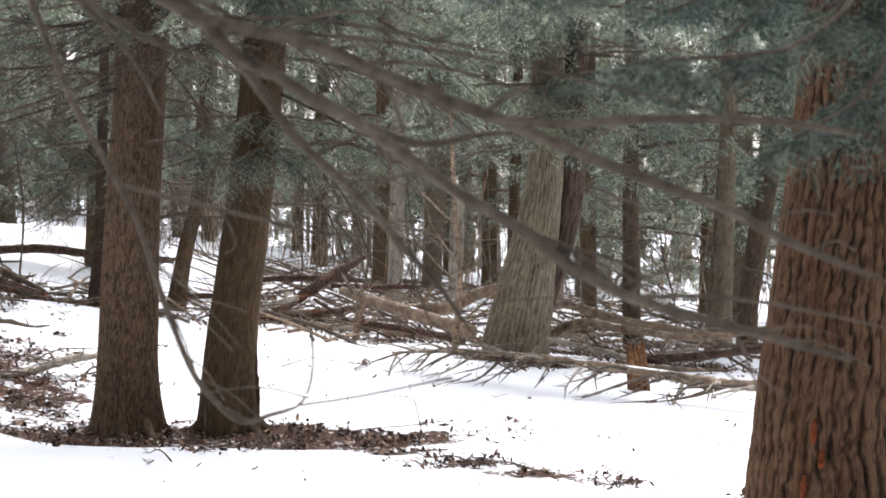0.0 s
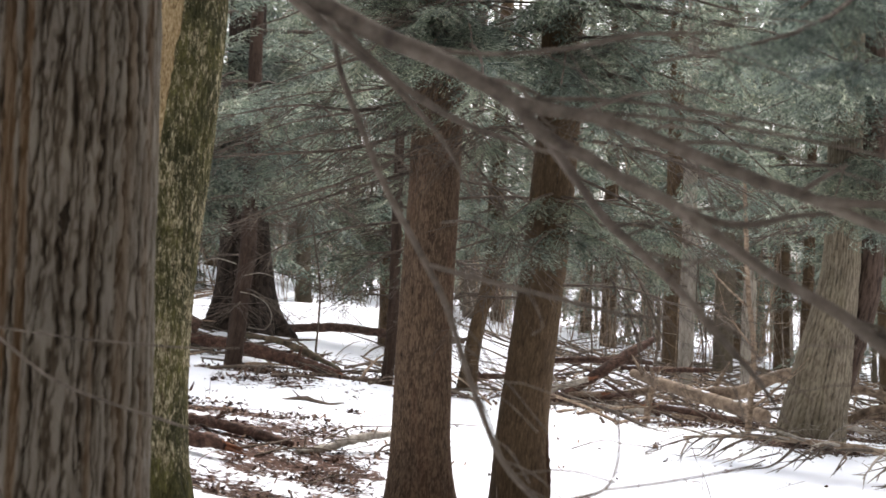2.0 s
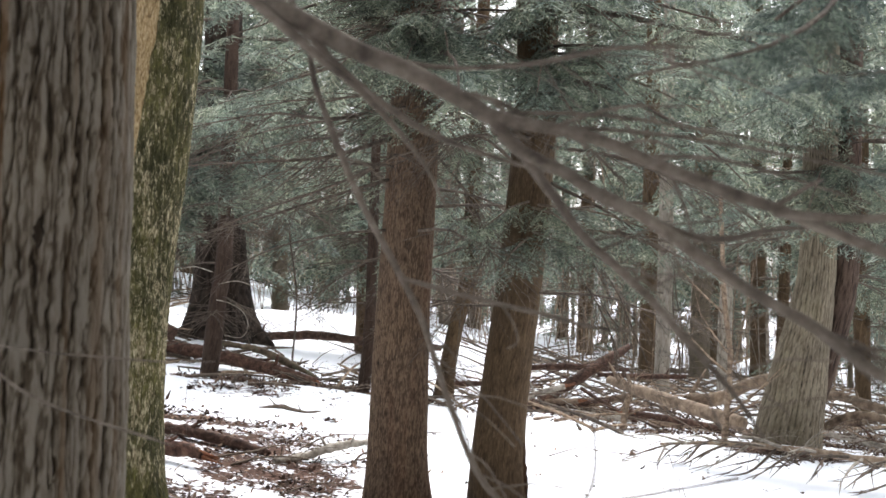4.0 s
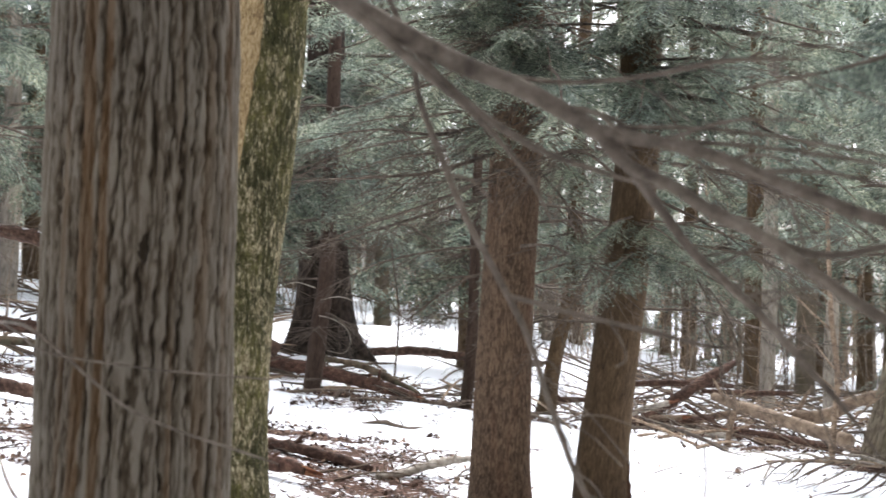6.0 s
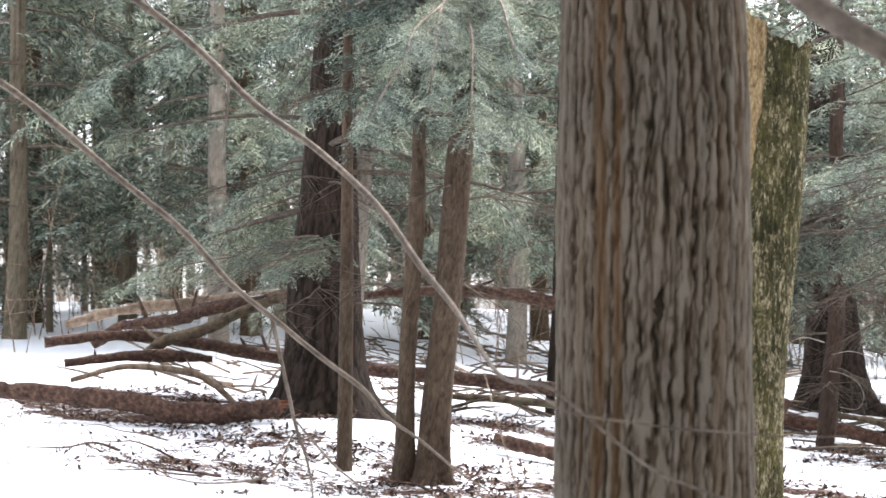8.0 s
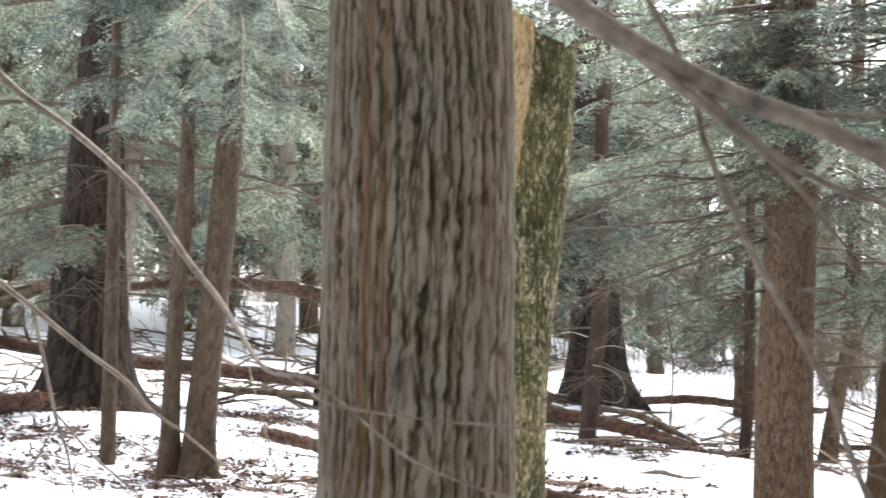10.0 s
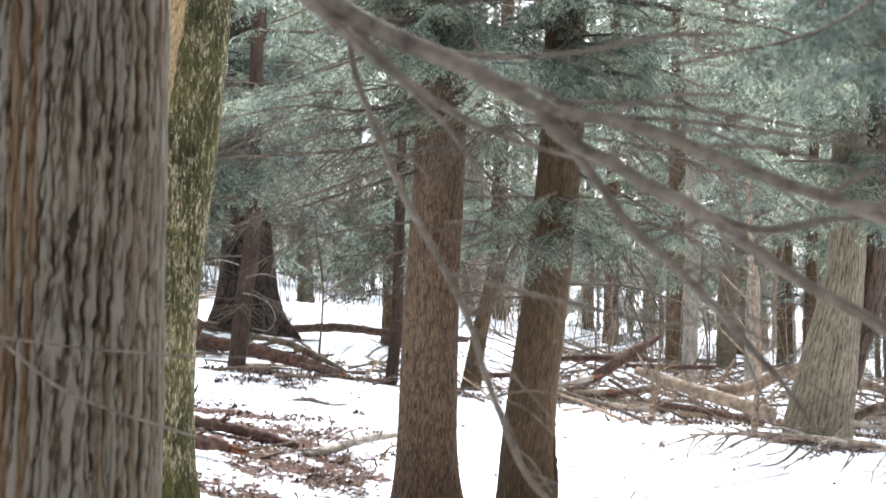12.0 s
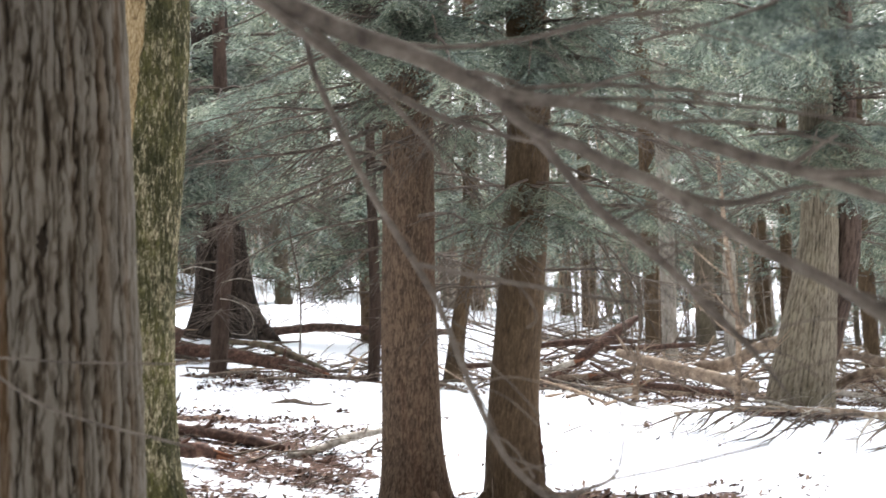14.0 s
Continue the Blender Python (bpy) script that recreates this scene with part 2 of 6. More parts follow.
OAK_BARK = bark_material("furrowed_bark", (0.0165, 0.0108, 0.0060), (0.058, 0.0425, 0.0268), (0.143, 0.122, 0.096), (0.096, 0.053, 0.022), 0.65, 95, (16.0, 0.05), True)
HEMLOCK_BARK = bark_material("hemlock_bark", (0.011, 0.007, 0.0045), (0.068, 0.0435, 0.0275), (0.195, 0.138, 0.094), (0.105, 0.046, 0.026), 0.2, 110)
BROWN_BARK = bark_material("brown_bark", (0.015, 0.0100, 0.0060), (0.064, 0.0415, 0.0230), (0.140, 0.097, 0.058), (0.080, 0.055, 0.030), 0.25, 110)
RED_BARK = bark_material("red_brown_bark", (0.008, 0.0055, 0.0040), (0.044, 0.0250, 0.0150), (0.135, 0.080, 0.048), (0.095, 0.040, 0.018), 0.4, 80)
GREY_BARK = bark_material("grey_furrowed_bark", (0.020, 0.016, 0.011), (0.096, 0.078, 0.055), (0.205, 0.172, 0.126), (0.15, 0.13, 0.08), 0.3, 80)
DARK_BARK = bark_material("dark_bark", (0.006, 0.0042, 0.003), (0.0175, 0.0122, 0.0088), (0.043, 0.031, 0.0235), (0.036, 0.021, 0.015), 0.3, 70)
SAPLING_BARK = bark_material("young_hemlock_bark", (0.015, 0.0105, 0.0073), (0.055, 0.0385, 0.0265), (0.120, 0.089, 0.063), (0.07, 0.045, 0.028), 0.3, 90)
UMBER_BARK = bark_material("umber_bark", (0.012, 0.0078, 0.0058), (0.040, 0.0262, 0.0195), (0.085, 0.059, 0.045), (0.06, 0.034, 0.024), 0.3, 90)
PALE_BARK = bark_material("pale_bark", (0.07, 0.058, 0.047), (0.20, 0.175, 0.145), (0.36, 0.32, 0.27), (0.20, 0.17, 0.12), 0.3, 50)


def moss_material():
    m, nt, b = nodes_of("mossy_bark")
    at = nt.nodes.new("ShaderNodeAttribute")
    at.attribute_name = "ridge"
    bare = nt.nodes.new("ShaderNodeAttribute")
    bare.attribute_name = "bare"
    moss = nt.nodes.new("ShaderNodeAttribute")
    moss.attribute_name = "moss"
    v = coords(nt, (1, 1, 0.36))
    n1 = noise_node(nt, v, 52, 5, 0.7)
    n2 = noise_node(nt, coords(nt, (1, 1, 0.3)), 105, 6, 0.75)
    n3 = noise_node(nt, v, 11, 4, 0.65)
    n5 = noise_node(nt, coords(nt, (1, 1, 0.5)), 6, 3, 0.6)
    n6 = noise_node(nt, coords(nt, (1, 1, 0.34)), 55, 7, 0.8)
    bark = ramp(nt, n2, [(0.36, (0.050, 0.038, 0.022)), (0.48, (0.165, 0.135, 0.080)), (0.62, (0.35, 0.305, 0.205))])
    green = ramp(nt, n1, [(0.30, (0.018, 0.018, 0.007)), (0.52, (0.045, 0.042, 0.018)), (0.70, (0.088, 0.082, 0.032))])
    bright = ramp(nt, n5, [(0.42, (0.7, 0.7, 0.75)), (0.66, (1.35, 1.3, 1.1))])
    green_c = mixer(nt, 1.0, green.outputs[0], bright.outputs[0], "MULTIPLY")
    pk = nt.nodes.new("ShaderNodeMath")
    pk.operation = "MULTIPLY_ADD"
    pk.inputs[1].default_value = 0.55
    nt.links.new(n3, pk.inputs[0])
    nt.links.new(moss.outputs["Fac"], pk.inputs[2])
    mk = nt.nodes.new("ShaderNodeMath")
    mk.operation = "MULTIPLY_ADD"
    mk.inputs[1].default_value = 1.15
    nt.links.new(n6, mk.inputs[0])
    nt.links.new(pk.outputs[0], mk.inputs[2])
    ms = nt.nodes.new("ShaderNodeMapRange")
    ms.inputs["From Min"].default_value = 0.975
    ms.inputs["From Max"].default_value = 1.085
    nt.links.new(mk.outputs[0], ms.inputs["Value"])
    c = mixer(nt, ms.outputs[0], bark.outputs[0], green_c)
    wood = ramp(nt, n2, [(0.34, (0.10, 0.062, 0.028)), (0.5, (0.25, 0.175, 0.090)), (0.66, (0.37, 0.285, 0.170))])
    bk = nt.nodes.new("ShaderNodeMath")
    bk.operation = "MULTIPLY_ADD"
    bk.inputs[1].default_value = 0.5
    nt.links.new(n3, bk.inputs[0])
    nt.links.new(bare.outputs["Fac"], bk.inputs[2])
    br = ramp(nt, bk.outputs[0], [(0.70, (0, 0, 0)), (0.76, (1, 1, 1))])
    c = mixer(nt, br.outputs[0], c, wood.outputs[0])
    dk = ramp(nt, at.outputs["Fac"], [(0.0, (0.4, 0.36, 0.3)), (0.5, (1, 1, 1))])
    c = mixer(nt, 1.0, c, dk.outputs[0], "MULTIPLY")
    nt.links.new(c, b.inputs["Base Color"])
    b.inputs["Roughness"].default_value = 0.95
    b.inputs["Specular IOR Level"].default_value = 0.1
    bump(nt, b, n2, 0.7, 0.008)
    return m


def wood_material(name, a, c, dark, scale=18, lichen=None, snow=0.0):
    """Weathered wood or thin bark, streaked along and blotched."""
    m, nt, b = nodes_of(name)
    v = coords(nt)
    n1 = noise_node(nt, v, scale, 6, 0.7)
    n2 = noise_node(nt, v, scale * 0.2, 4, 0.6)
    r = ramp(nt, n1, [(0.32, dark), (0.5, a), (0.72, c)])
    t = ramp(nt, n2, [(0.3, (0.62, 0.6, 0.58)), (0.7, (1.2, 1.17, 1.12))])
    k = mixer(nt, 1.0, r.outputs[0], t.outputs[0], "MULTIPLY")
    if lichen:
        n3 = noise_node(nt, v, scale * 0.7, 3, 0.6)
        q = ramp(nt, n3, [(0.54, (0, 0, 0)), (0.62, (1, 1, 1))])
        k = mixer(nt, q.outputs[0], k, lichen)
    if snow:
        g = nt.nodes.new("ShaderNodeNewGeometry")
        sep = nt.nodes.new("ShaderNodeSeparateXYZ")
        nt.links.new(g.outputs["Normal"], sep.inputs[0])
        n4 = noise_node(nt, v, 4.5, 4, 0.65)
        lie = nt.nodes.new("ShaderNodeMath")
        lie.operation = "MULTIPLY"
        nt.links.new(sep.outputs[2], lie.inputs[0])
        nt.links.new(n4, lie.inputs[1])
        s = nt.nodes.new("ShaderNodeMapRange")
        s.inputs["From Min"].default_value = snow
        s.inputs["From Max"].default_value = snow + 0.03
        nt.links.new(lie.outputs[0], s.inputs["Value"])
        k = mixer(nt, s.outputs[0], k, (0.8, 0.82, 0.86))
    nt.links.new(k, b.inputs["Base Color"])
    b.inputs["Roughness"].default_value = 0.88
    b.inputs["Specular IOR Level"].default_value = 0.2
    bump(nt, b, n1, 0.4, 0.006)
    return m


MOSS = moss_material()
TWIG = wood_material("grey_brown_twig", (0.118, 0.096, 0.078), (0.182, 0.154, 0.128), (0.064, 0.050, 0.040), 30)
DEAD_TWIG = wood_material("dead_twig", (0.140, 0.110, 0.086), (0.26, 0.213, 0.170), (0.055, 0.041, 0.032), 30)
FINE_TWIG = wood_material("dark_dead_twig", (0.092, 0.073, 0.058), (0.165, 0.133, 0.108), (0.040, 0.030, 0.024), 30)
TAN_WOOD = wood_material("weathered_tan_wood", (0.25, 0.182, 0.130), (0.44, 0.352, 0.272), (0.075, 0.053, 0.038), 26)
TAN_LOG = wood_material("weathered_tan_log", (0.190, 0.142, 0.104), (0.33, 0.258, 0.196), (0.080, 0.058, 0.043), 15, None, 0.54)
LOG_BARK = wood_material("rotting_log_bark", (0.076, 0.044, 0.033), (0.175, 0.112, 0.083), (0.020, 0.013, 0.010), 24, None, 0.55)
MOSSY_LOG = wood_material("mossy_log_bark", (0.11, 0.083, 0.058), (0.23, 0.18, 0.125), (0.035, 0.026, 0.018), 14, (0.115, 0.105, 0.07), 0.55)
# paler and greyer than near bark: distance haze put into the colour
HAZED_BARK = wood_material("hazed_far_trunk_bark", (0.15, 0.125, 0.098), (0.27, 0.235, 0.19), (0.07, 0.055, 0.043), 9)
SAP_WOOD = wood_material("pale_sapling_wood", (0.29, 0.220, 0.162), (0.46, 0.375, 0.290), (0.13, 0.092, 0.065), 15, None, 0.5)
RED_LOG = wood_material("red_brown_log", (0.092, 0.050, 0.037), (0.19, 0.115, 0.083), (0.024, 0.014, 0.010), 20, None, 0.55)
RED_ROT = wood_material("red_rotten_wood", (0.20, 0.085, 0.045), (0.34, 0.17, 0.095), (0.07, 0.03, 0.018), 22)
ORANGE_WOOD = wood_material("fresh_split_wood", (0.150, 0.074, 0.036), (0.26, 0.145, 0.078), (0.050, 0.027, 0.016), 22)
BIRCH_LOG = wood_material("lichened_grey_log", (0.30, 0.27, 0.23), (0.50, 0.47, 0.42), (0.09, 0.075, 0.06), 16)
ORANGE_MARK = wood_material("orange_inner_bark", (0.20, 0.048, 0.016), (0.30, 0.085, 0.028), (0.05, 0.018, 0.010), 70)


def foliage_material(name, dark, mid, pale):
    m, nt, b = nodes_of(name)
    g = nt.nodes.new("ShaderNodeNewGeometry")
    n1 = noise_node(nt, coords(nt), 4.5, 4, 0.65)
    r = ramp(nt, g.outputs["Random Per Island"], [(0.0, dark), (0.55, mid), (1.0, pale)])
    t = ramp(nt, n1, [(0.34, (0.52, 0.54, 0.56)), (0.50, (1.0, 1.0, 0.98)), (0.68, (1.55, 1.5, 1.42))])
    c = mixer(nt, 1.0, r.outputs[0], t.outputs[0], "MULTIPLY")
    n2 = noise_node(nt, coords(nt), 1.3, 3, 0.6)
    hue = ramp(nt, n2, [(0.38, (0.94, 1.0, 1.06)), (0.62, (1.06, 1.01, 0.92))])
    c = mixer(nt, 1.0, c, hue.outputs[0], "MULTIPLY")
    nt.links.new(c, b.inputs["Base Color"])
    b.inputs["Roughness"].default_value = 0.6
    b.inputs["Specular IOR Level"].default_value = 0.35
    tr = nt.nodes.new("ShaderNodeBsdfTranslucent")
    nt.links.new(c, tr.inputs[0])
    mx = nt.nodes.new("ShaderNodeMixShader")
    mx.inputs[0].default_value = 0.60
    nt.links.new(b.outputs[0], mx.inputs[1])
    nt.links.new(tr.outputs[0], mx.inputs[2])
    nt.links.new(mx.outputs[0], nt.nodes["Material Output"].inputs[0])
    return m


NEEDLES = foliage_material("hemlock_needles", (0.046, 0.060, 0.045), (0.136, 0.160, 0.124), (0.31, 0.335, 0.272))
# darker, bluer copy of the needles: canopy shade put into the colour
SHADED_NEEDLES = foliage_material("shaded_green_hemlock_needles", (0.020, 0.031, 0.026), (0.068, 0.092, 0.076), (0.19, 0.225, 0.195))


def leaf_material():
    m, nt, b = nodes_of("dead_oak_leaves")
    g = nt.nodes.new("ShaderNodeNewGeometry")
    r = ramp(nt, g.outputs["Random Per Island"], [(0.0, (0.024, 0.016, 0.013)), (0.4, (0.065, 0.042, 0.032)), (0.8, (0.135, 0.086, 0.062)), (1.0, (0.29, 0.200, 0.145))])
    n1 = noise_node(nt, coords(nt), 60, 3, 0.6)
    t = ramp(nt, n1, [(0.3, (0.7, 0.7, 0.7)), (0.7, (1.2, 1.2, 1.2))])
    c = mixer(nt, 1.0, r.outputs[0], t.outputs[0], "MULTIPLY")
    nt.links.new(c, b.inputs["Base Color"])
    b.inputs["Roughness"].default_value = 0.8
    b.inputs["Specular IOR Level"].default_value = 0.08
    return m


LEAVES = leaf_material()


def ground_material():
    m, nt, b = nodes_of("snow_over_leaf_litter")
    at = nt.nodes.new("ShaderNodeAttribute")
    at.attribute_name = "litter"
    v = coords(nt)
    n1 = noise_node(nt, v, 3.2, 6, 0.72)
    n2 = noise_node(nt, v, 42, 6, 0.78)
    n3 = noise_node(nt, v, 120, 3, 0.6)
    n4 = noise_node(nt, v, 17, 6, 0.8)
    two = nt.nodes.new("ShaderNodeMath")
    two.operation = "MULTIPLY_ADD"
    two.inputs[1].default_value = 1.15
    nt.links.new(n4, two.inputs[0])
    half = nt.nodes.new("ShaderNodeMath")
    half.operation = "MULTIPLY_ADD"
    half.inputs[1].default_value = 1.1
    half.inputs[2].default_value = -0.62
    nt.links.new(n1, half.inputs[0])
    nt.links.new(half.outputs[0], two.inputs[2])
    k = nt.nodes.new("ShaderNodeMath")
    k.operation = "ADD"
    nt.links.new(at.outputs["Fac"], k.inputs[0])
    nt.links.new(two.outputs[0], k.inputs[1])
    step = nt.nodes.new("ShaderNodeMapRange")
    step.inputs["From Min"].default_value = 0.94
    step.inputs["From Max"].default_value = 1.04
    nt.links.new(k.outputs[0], step.inputs["Value"])
    brown = ramp(nt, n2, [(0.36, (0.014, 0.009, 0.007)), (0.5, (0.062, 0.036, 0.027)), (0.64, (0.155, 0.095, 0.070))])
    white = ramp(nt, n1, [(0.3, (0.80, 0.83, 0.885)), (0.7, (0.88, 0.89, 0.915))])
    c = mixer(nt, step.outputs[0], white.outputs[0], brown.outputs[0])
    nt.links.new(c, b.inputs["Base Color"])
    b.inputs["Roughness"].default_value = 0.75
    b.inputs["Specular IOR Level"].default_value = 0.02
    h = nt.nodes.new("ShaderNodeMath")
    h.operation = "MULTIPLY_ADD"
    h.inputs[1].default_value = 0.35
    nt.links.new(n3, h.inputs[0])
    nt.links.new(n2, h.inputs[2])
    bump(nt, b, h.outputs[0], 0.35, 0.03)
    return m


GROUND = ground_material()


# ---------------------------------------------------------------- ground sheet
def build_ground():
    a = np.radians(np.concatenate([np.arange(-180, -42, 6.0), np.arange(-42, 34, 0.22), np.arange(34, 180, 6.0)]))
    r = np.concatenate([np.linspace(0.4, 6, 14, endpoint=False), 6 * 1.0135 ** np.arange(0, 154), np.geomspace(48, 2500, 24)])
    aa, rr = np.meshgrid(a, r)
    x, y = rr * np.sin(aa), rr * np.cos(aa)
    z = ground_z(x, y)
    k = litter(x, y)
    rough = np.clip(k - 0.3, 0, 1)
    z = z - 0.035 * smooth(rough * 1.5) + rough * 0.022 * pnoise(x * 9, y * 9, 2.2)
    verts = np.stack([x, y, z], -1).reshape(-1, 3)
    na, nr = len(a), len(r)
    i = np.arange(nr - 1)[:, None] * na
    j = np.arange(na)[None]
    jn = (j + 1) % na
    f = np.stack([i + j, i + na + j, i + na + jn, i + jn], -1).reshape(-1, 4)
    lit = k.ravel()
    verts = np.vstack([verts, [[0, 0, float(ground_z(0, 0))]]])
    c = len(verts) - 1
    jj = np.arange(na)
    f = np.vstack([f, np.stack([np.full(na, c), jj, (jj + 1) % na, (jj + 1) % na], -1)])
    t = tri(f)
    me = mesh_of("ground", verts, t, GROUND, [("litter", np.append(lit, 0))])
    ob = new("ground", me)
    return tagged(ob, "snow-covered forest floor with bare patches of brown leaf litter", "ground", kind="structure")


ground = build_ground()


# ---------------------------------------------------------------- trunks
SEEN = 4.2  # height up to which bark is cut finely


def trunk_surface(rows, sides, levels, style, seed, flare=0.0, lobes=4, depth=0.01, fu=30.0, fz=3.0):
    """A trunk along the rows (x, y, z, r) from low to high, its bark cut in as relief: fu ridges a metre round, that swerve fz times a metre.
    Returns vertices, quads, ridge height, angle and level."""
    dense = curve(rows, 400)
    z0, z1 = dense[0, 2], dense[-1, 2]
    zc = min(z1, z0 + SEEN)
    zl = np.linspace(z0, z1, levels) if zc >= z1 - 0.3 else np.concatenate([np.linspace(z0, zc, levels - levels // 8, endpoint=False), np.linspace(zc, z1, levels // 8)])
    zd = np.maximum.accumulate(dense[:, 2]) + np.arange(400) * 1e-7
    c = np.stack([np.interp(zl, zd, dense[:, 0]), np.interp(zl, zd, dense[:, 1]), zl, np.interp(zl, zd, dense[:, 3])], -1)
    # the side towards the clearing is cut finer than the far side
    face = math.atan2(-rows[0][1], -rows[0][0])
    a = face + np.interp(np.linspace(0, 1, sides, endpoint=False), [0, 0.075, 0.925, 1], [-np.pi, -1.75, 1.75, np.pi])
    A, Z = np.meshgrid(a, c[:, 2])
    rad = c[:, 3][:, None] * np.ones(sides)
    hgt = np.maximum(c[:, 2][:, None] - c[0, 2] - 0.22, 0)
    if flare:
        lob = 0.45 + 0.55 * np.cos(lobes * A + seed + 0.8 * np.sin(A * 2 + seed))
        rad = rad * (1 + flare * np.exp(-hgt / 0.22) * np.clip(lob, 0.02, 1) + 0.25 * flare * np.exp(-hgt / 0.55))
    rad = rad * (1 + 0.045 * pnoise(np.cos(A) * 1.1 + seed, np.sin(A) * 1.1, Z * 1.6) + 0.02 * pnoise(np.cos(A) * 2.4, np.sin(A) * 2.4 + seed, Z * 4))
    R0 = float(np.mean(c[:, 3]))
    X, Y = np.cos(A) * R0, np.sin(A) * R0
    f1 = 0.66 * fu
    # zero lines of stretched noise part the bark into long lens-shaped plates that join and fork
    n1 = pnoise(X * f1 + seed, Y * f1, Z * fz) + 0.30 * pnoise(X * f1 * 2.3, Y * f1 * 2.3 + seed, Z * fz * 2.6)
    n2 = pnoise(X * f1 * 1.9 + 9, Y * f1 * 1.9 + seed, Z * fz * 2.1) + 0.30 * pnoise(X * f1 * 4.4, Y * f1 * 4.4 + seed, Z * fz * 5.0)
    wide = 0.20 + 0.10 * pnoise(X * f1 * 0.4, Y * f1 * 0.4 + 3, Z * fz * 0.5 + seed)
    n3 = 0.6 * pnoise(X * f1 * 1.6, Y * f1 * 1.6 + 5, Z * fz * 5 + seed) + 0.5 * pnoise(X * f1 * 2.7, Y * f1 * 2.7 + 5, Z * fz * 3 + seed)
    n4 = pnoise(X * f1 * 0.8 + 4, Y * f1 * 0.8, Z * fz * 1.2 + seed)
    if style == "furrow":
        h = 0.56 * smooth(np.abs(n1) / wide) + 0.30 * smooth(np.abs(n2) / 0.20) + 0.10 * n4 + 0.24 * n3 + 0.06
    elif style == "strand":  # long upright ridges, about fu a metre, that sway, fade and join
        k = 0.2 * fu
        turns = max(3, round(2 * math.pi * R0 * fu)) * A / (2 * math.pi)
        turns = (turns + 1.0 * pnoise(X * k + seed, Y * k, Z * fz * 0.5) + 0.42 * pnoise(X * k * 3 + 2, Y * k * 3, Z * fz * 1.6 + seed)
                 + 0.24 * pnoise(X * k * 6, Y * k * 6 + 2, Z * fz * 4.5 + seed) + 0.20 * pnoise(X * k * 11, Y * k * 11 + 2, Z * fz * 9))
        gap = np.abs((turns + 0.5) % 1.0 - 0.5)
        open_w = np.clip(0.20 + 0.26 * pnoise(X * fu * 0.8, Y * fu * 0.8 + 3, Z * fz * 1.1 + seed) + 0.14 * pnoise(X * 4, Y * 4 + 3, Z * 0.8), 0.02, 0.46)
        m1 = pnoise(X * 60 + seed, Y * 60, Z * 7.0) + 0.3 * pnoise(X * 130, Y * 130 + seed, Z * 20)
        h = 0.50 * smooth(gap / open_w) + 0.30 * smooth(np.abs(m1) / 0.20) + 0.36 * n3 + 0.06 * n4 + 0.11
    elif style == "rift":  # flat grey strips between sharp dark rifts
        k = 0.2 * fu
        turns = max(3, round(2 * math.pi * R0 * fu)) * A / (2 * math.pi)
        turns = (turns + 1.2 * pnoise(X * k + seed, Y * k, Z * fz * 0.5) + 0.46 * pnoise(X * k * 3 + 2, Y * k * 3, Z * fz * 1.6 + seed)
                 + 0.36 * pnoise(X * k * 6, Y * k * 6 + 2, Z * fz * 6.0 + seed) + 0.24 * pnoise(X * k * 12, Y * k * 12 + 2, Z * fz * 14))
        gap = np.abs((turns + 0.5) % 1.0 - 0.5)
        open_w = np.clip(0.165 + 0.32 * pnoise(X * fu * 0.8, Y * fu * 0.8 + 3, Z * fz * 1.8 + seed) + 0.14 * pnoise(X * 4, Y * 4 + 3, Z * 0.8), 0.02, 0.42)
        m1 = pnoise(X * 62 + seed, Y * 62, Z * 6.5) + 0.40 * pnoise(X * 110, Y * 110 + seed, Z * 26)
        h = 0.52 * smooth(gap / open_w) + 0.40 * smooth(np.abs(m1) / 0.22) + 0.36 * n3 + 0.10 * n4 + 0.02
    elif style == "fine":
        h = 0.48 + 0.16 * smooth(np.abs(n1) / 0.2) + 0.14 * n2 + 0.12 * n4 + 0.12 * n3 - 0.08
    elif style == "plate":
        h = 0.27 + 0.26 * smooth(np.abs(n1) / 0.11) + 0.12 * smooth(np.abs(n2) / 0.12) + 0.16 * n4 + 0.12 * n2 + 0.17 * n3
    else:
        h = 0.5 + 0.35 * n4 + 0.25 * n3
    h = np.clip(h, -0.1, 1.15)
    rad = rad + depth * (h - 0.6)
    v = np.stack([c[:, 0][:, None] + np.cos(A) * rad, c[:, 1][:, None] + np.sin(A) * rad, np.broadcast_to(Z, A.shape)], -1).reshape(-1, 3)
    i = np.arange(levels - 1)[:, None] * sides
    j = np.arange(sides)[None]
    jn = (j + 1) % sides
    f = np.stack([i + j, i + jn, i + sides + jn, i + sides + j], -1).reshape(-1, 4)
    m = len(v)
    v = np.vstack([v, c[-1, :3]])
    jj = np.arange(sides)
    last = (levels - 1) * sides
    f = np.vstack([f, np.stack([np.full(sides, m), last + jj, last + (jj + 1) % sides, last + (jj + 1) % sides], -1)])
    return v, f, np.append(h.ravel(), 0.4), A, Z


def trunk_mesh(name, rows, material, sides=40, levels=120, style="plate", seed=1.0, flare=0.0, lobes=4, depth=0.008, fu=30.0, fz=3.0):
    v, f, h, A, Z = trunk_surface(rows, sides, levels, style, seed, flare, lobes, depth, fu, fz)
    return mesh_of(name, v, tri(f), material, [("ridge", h)])


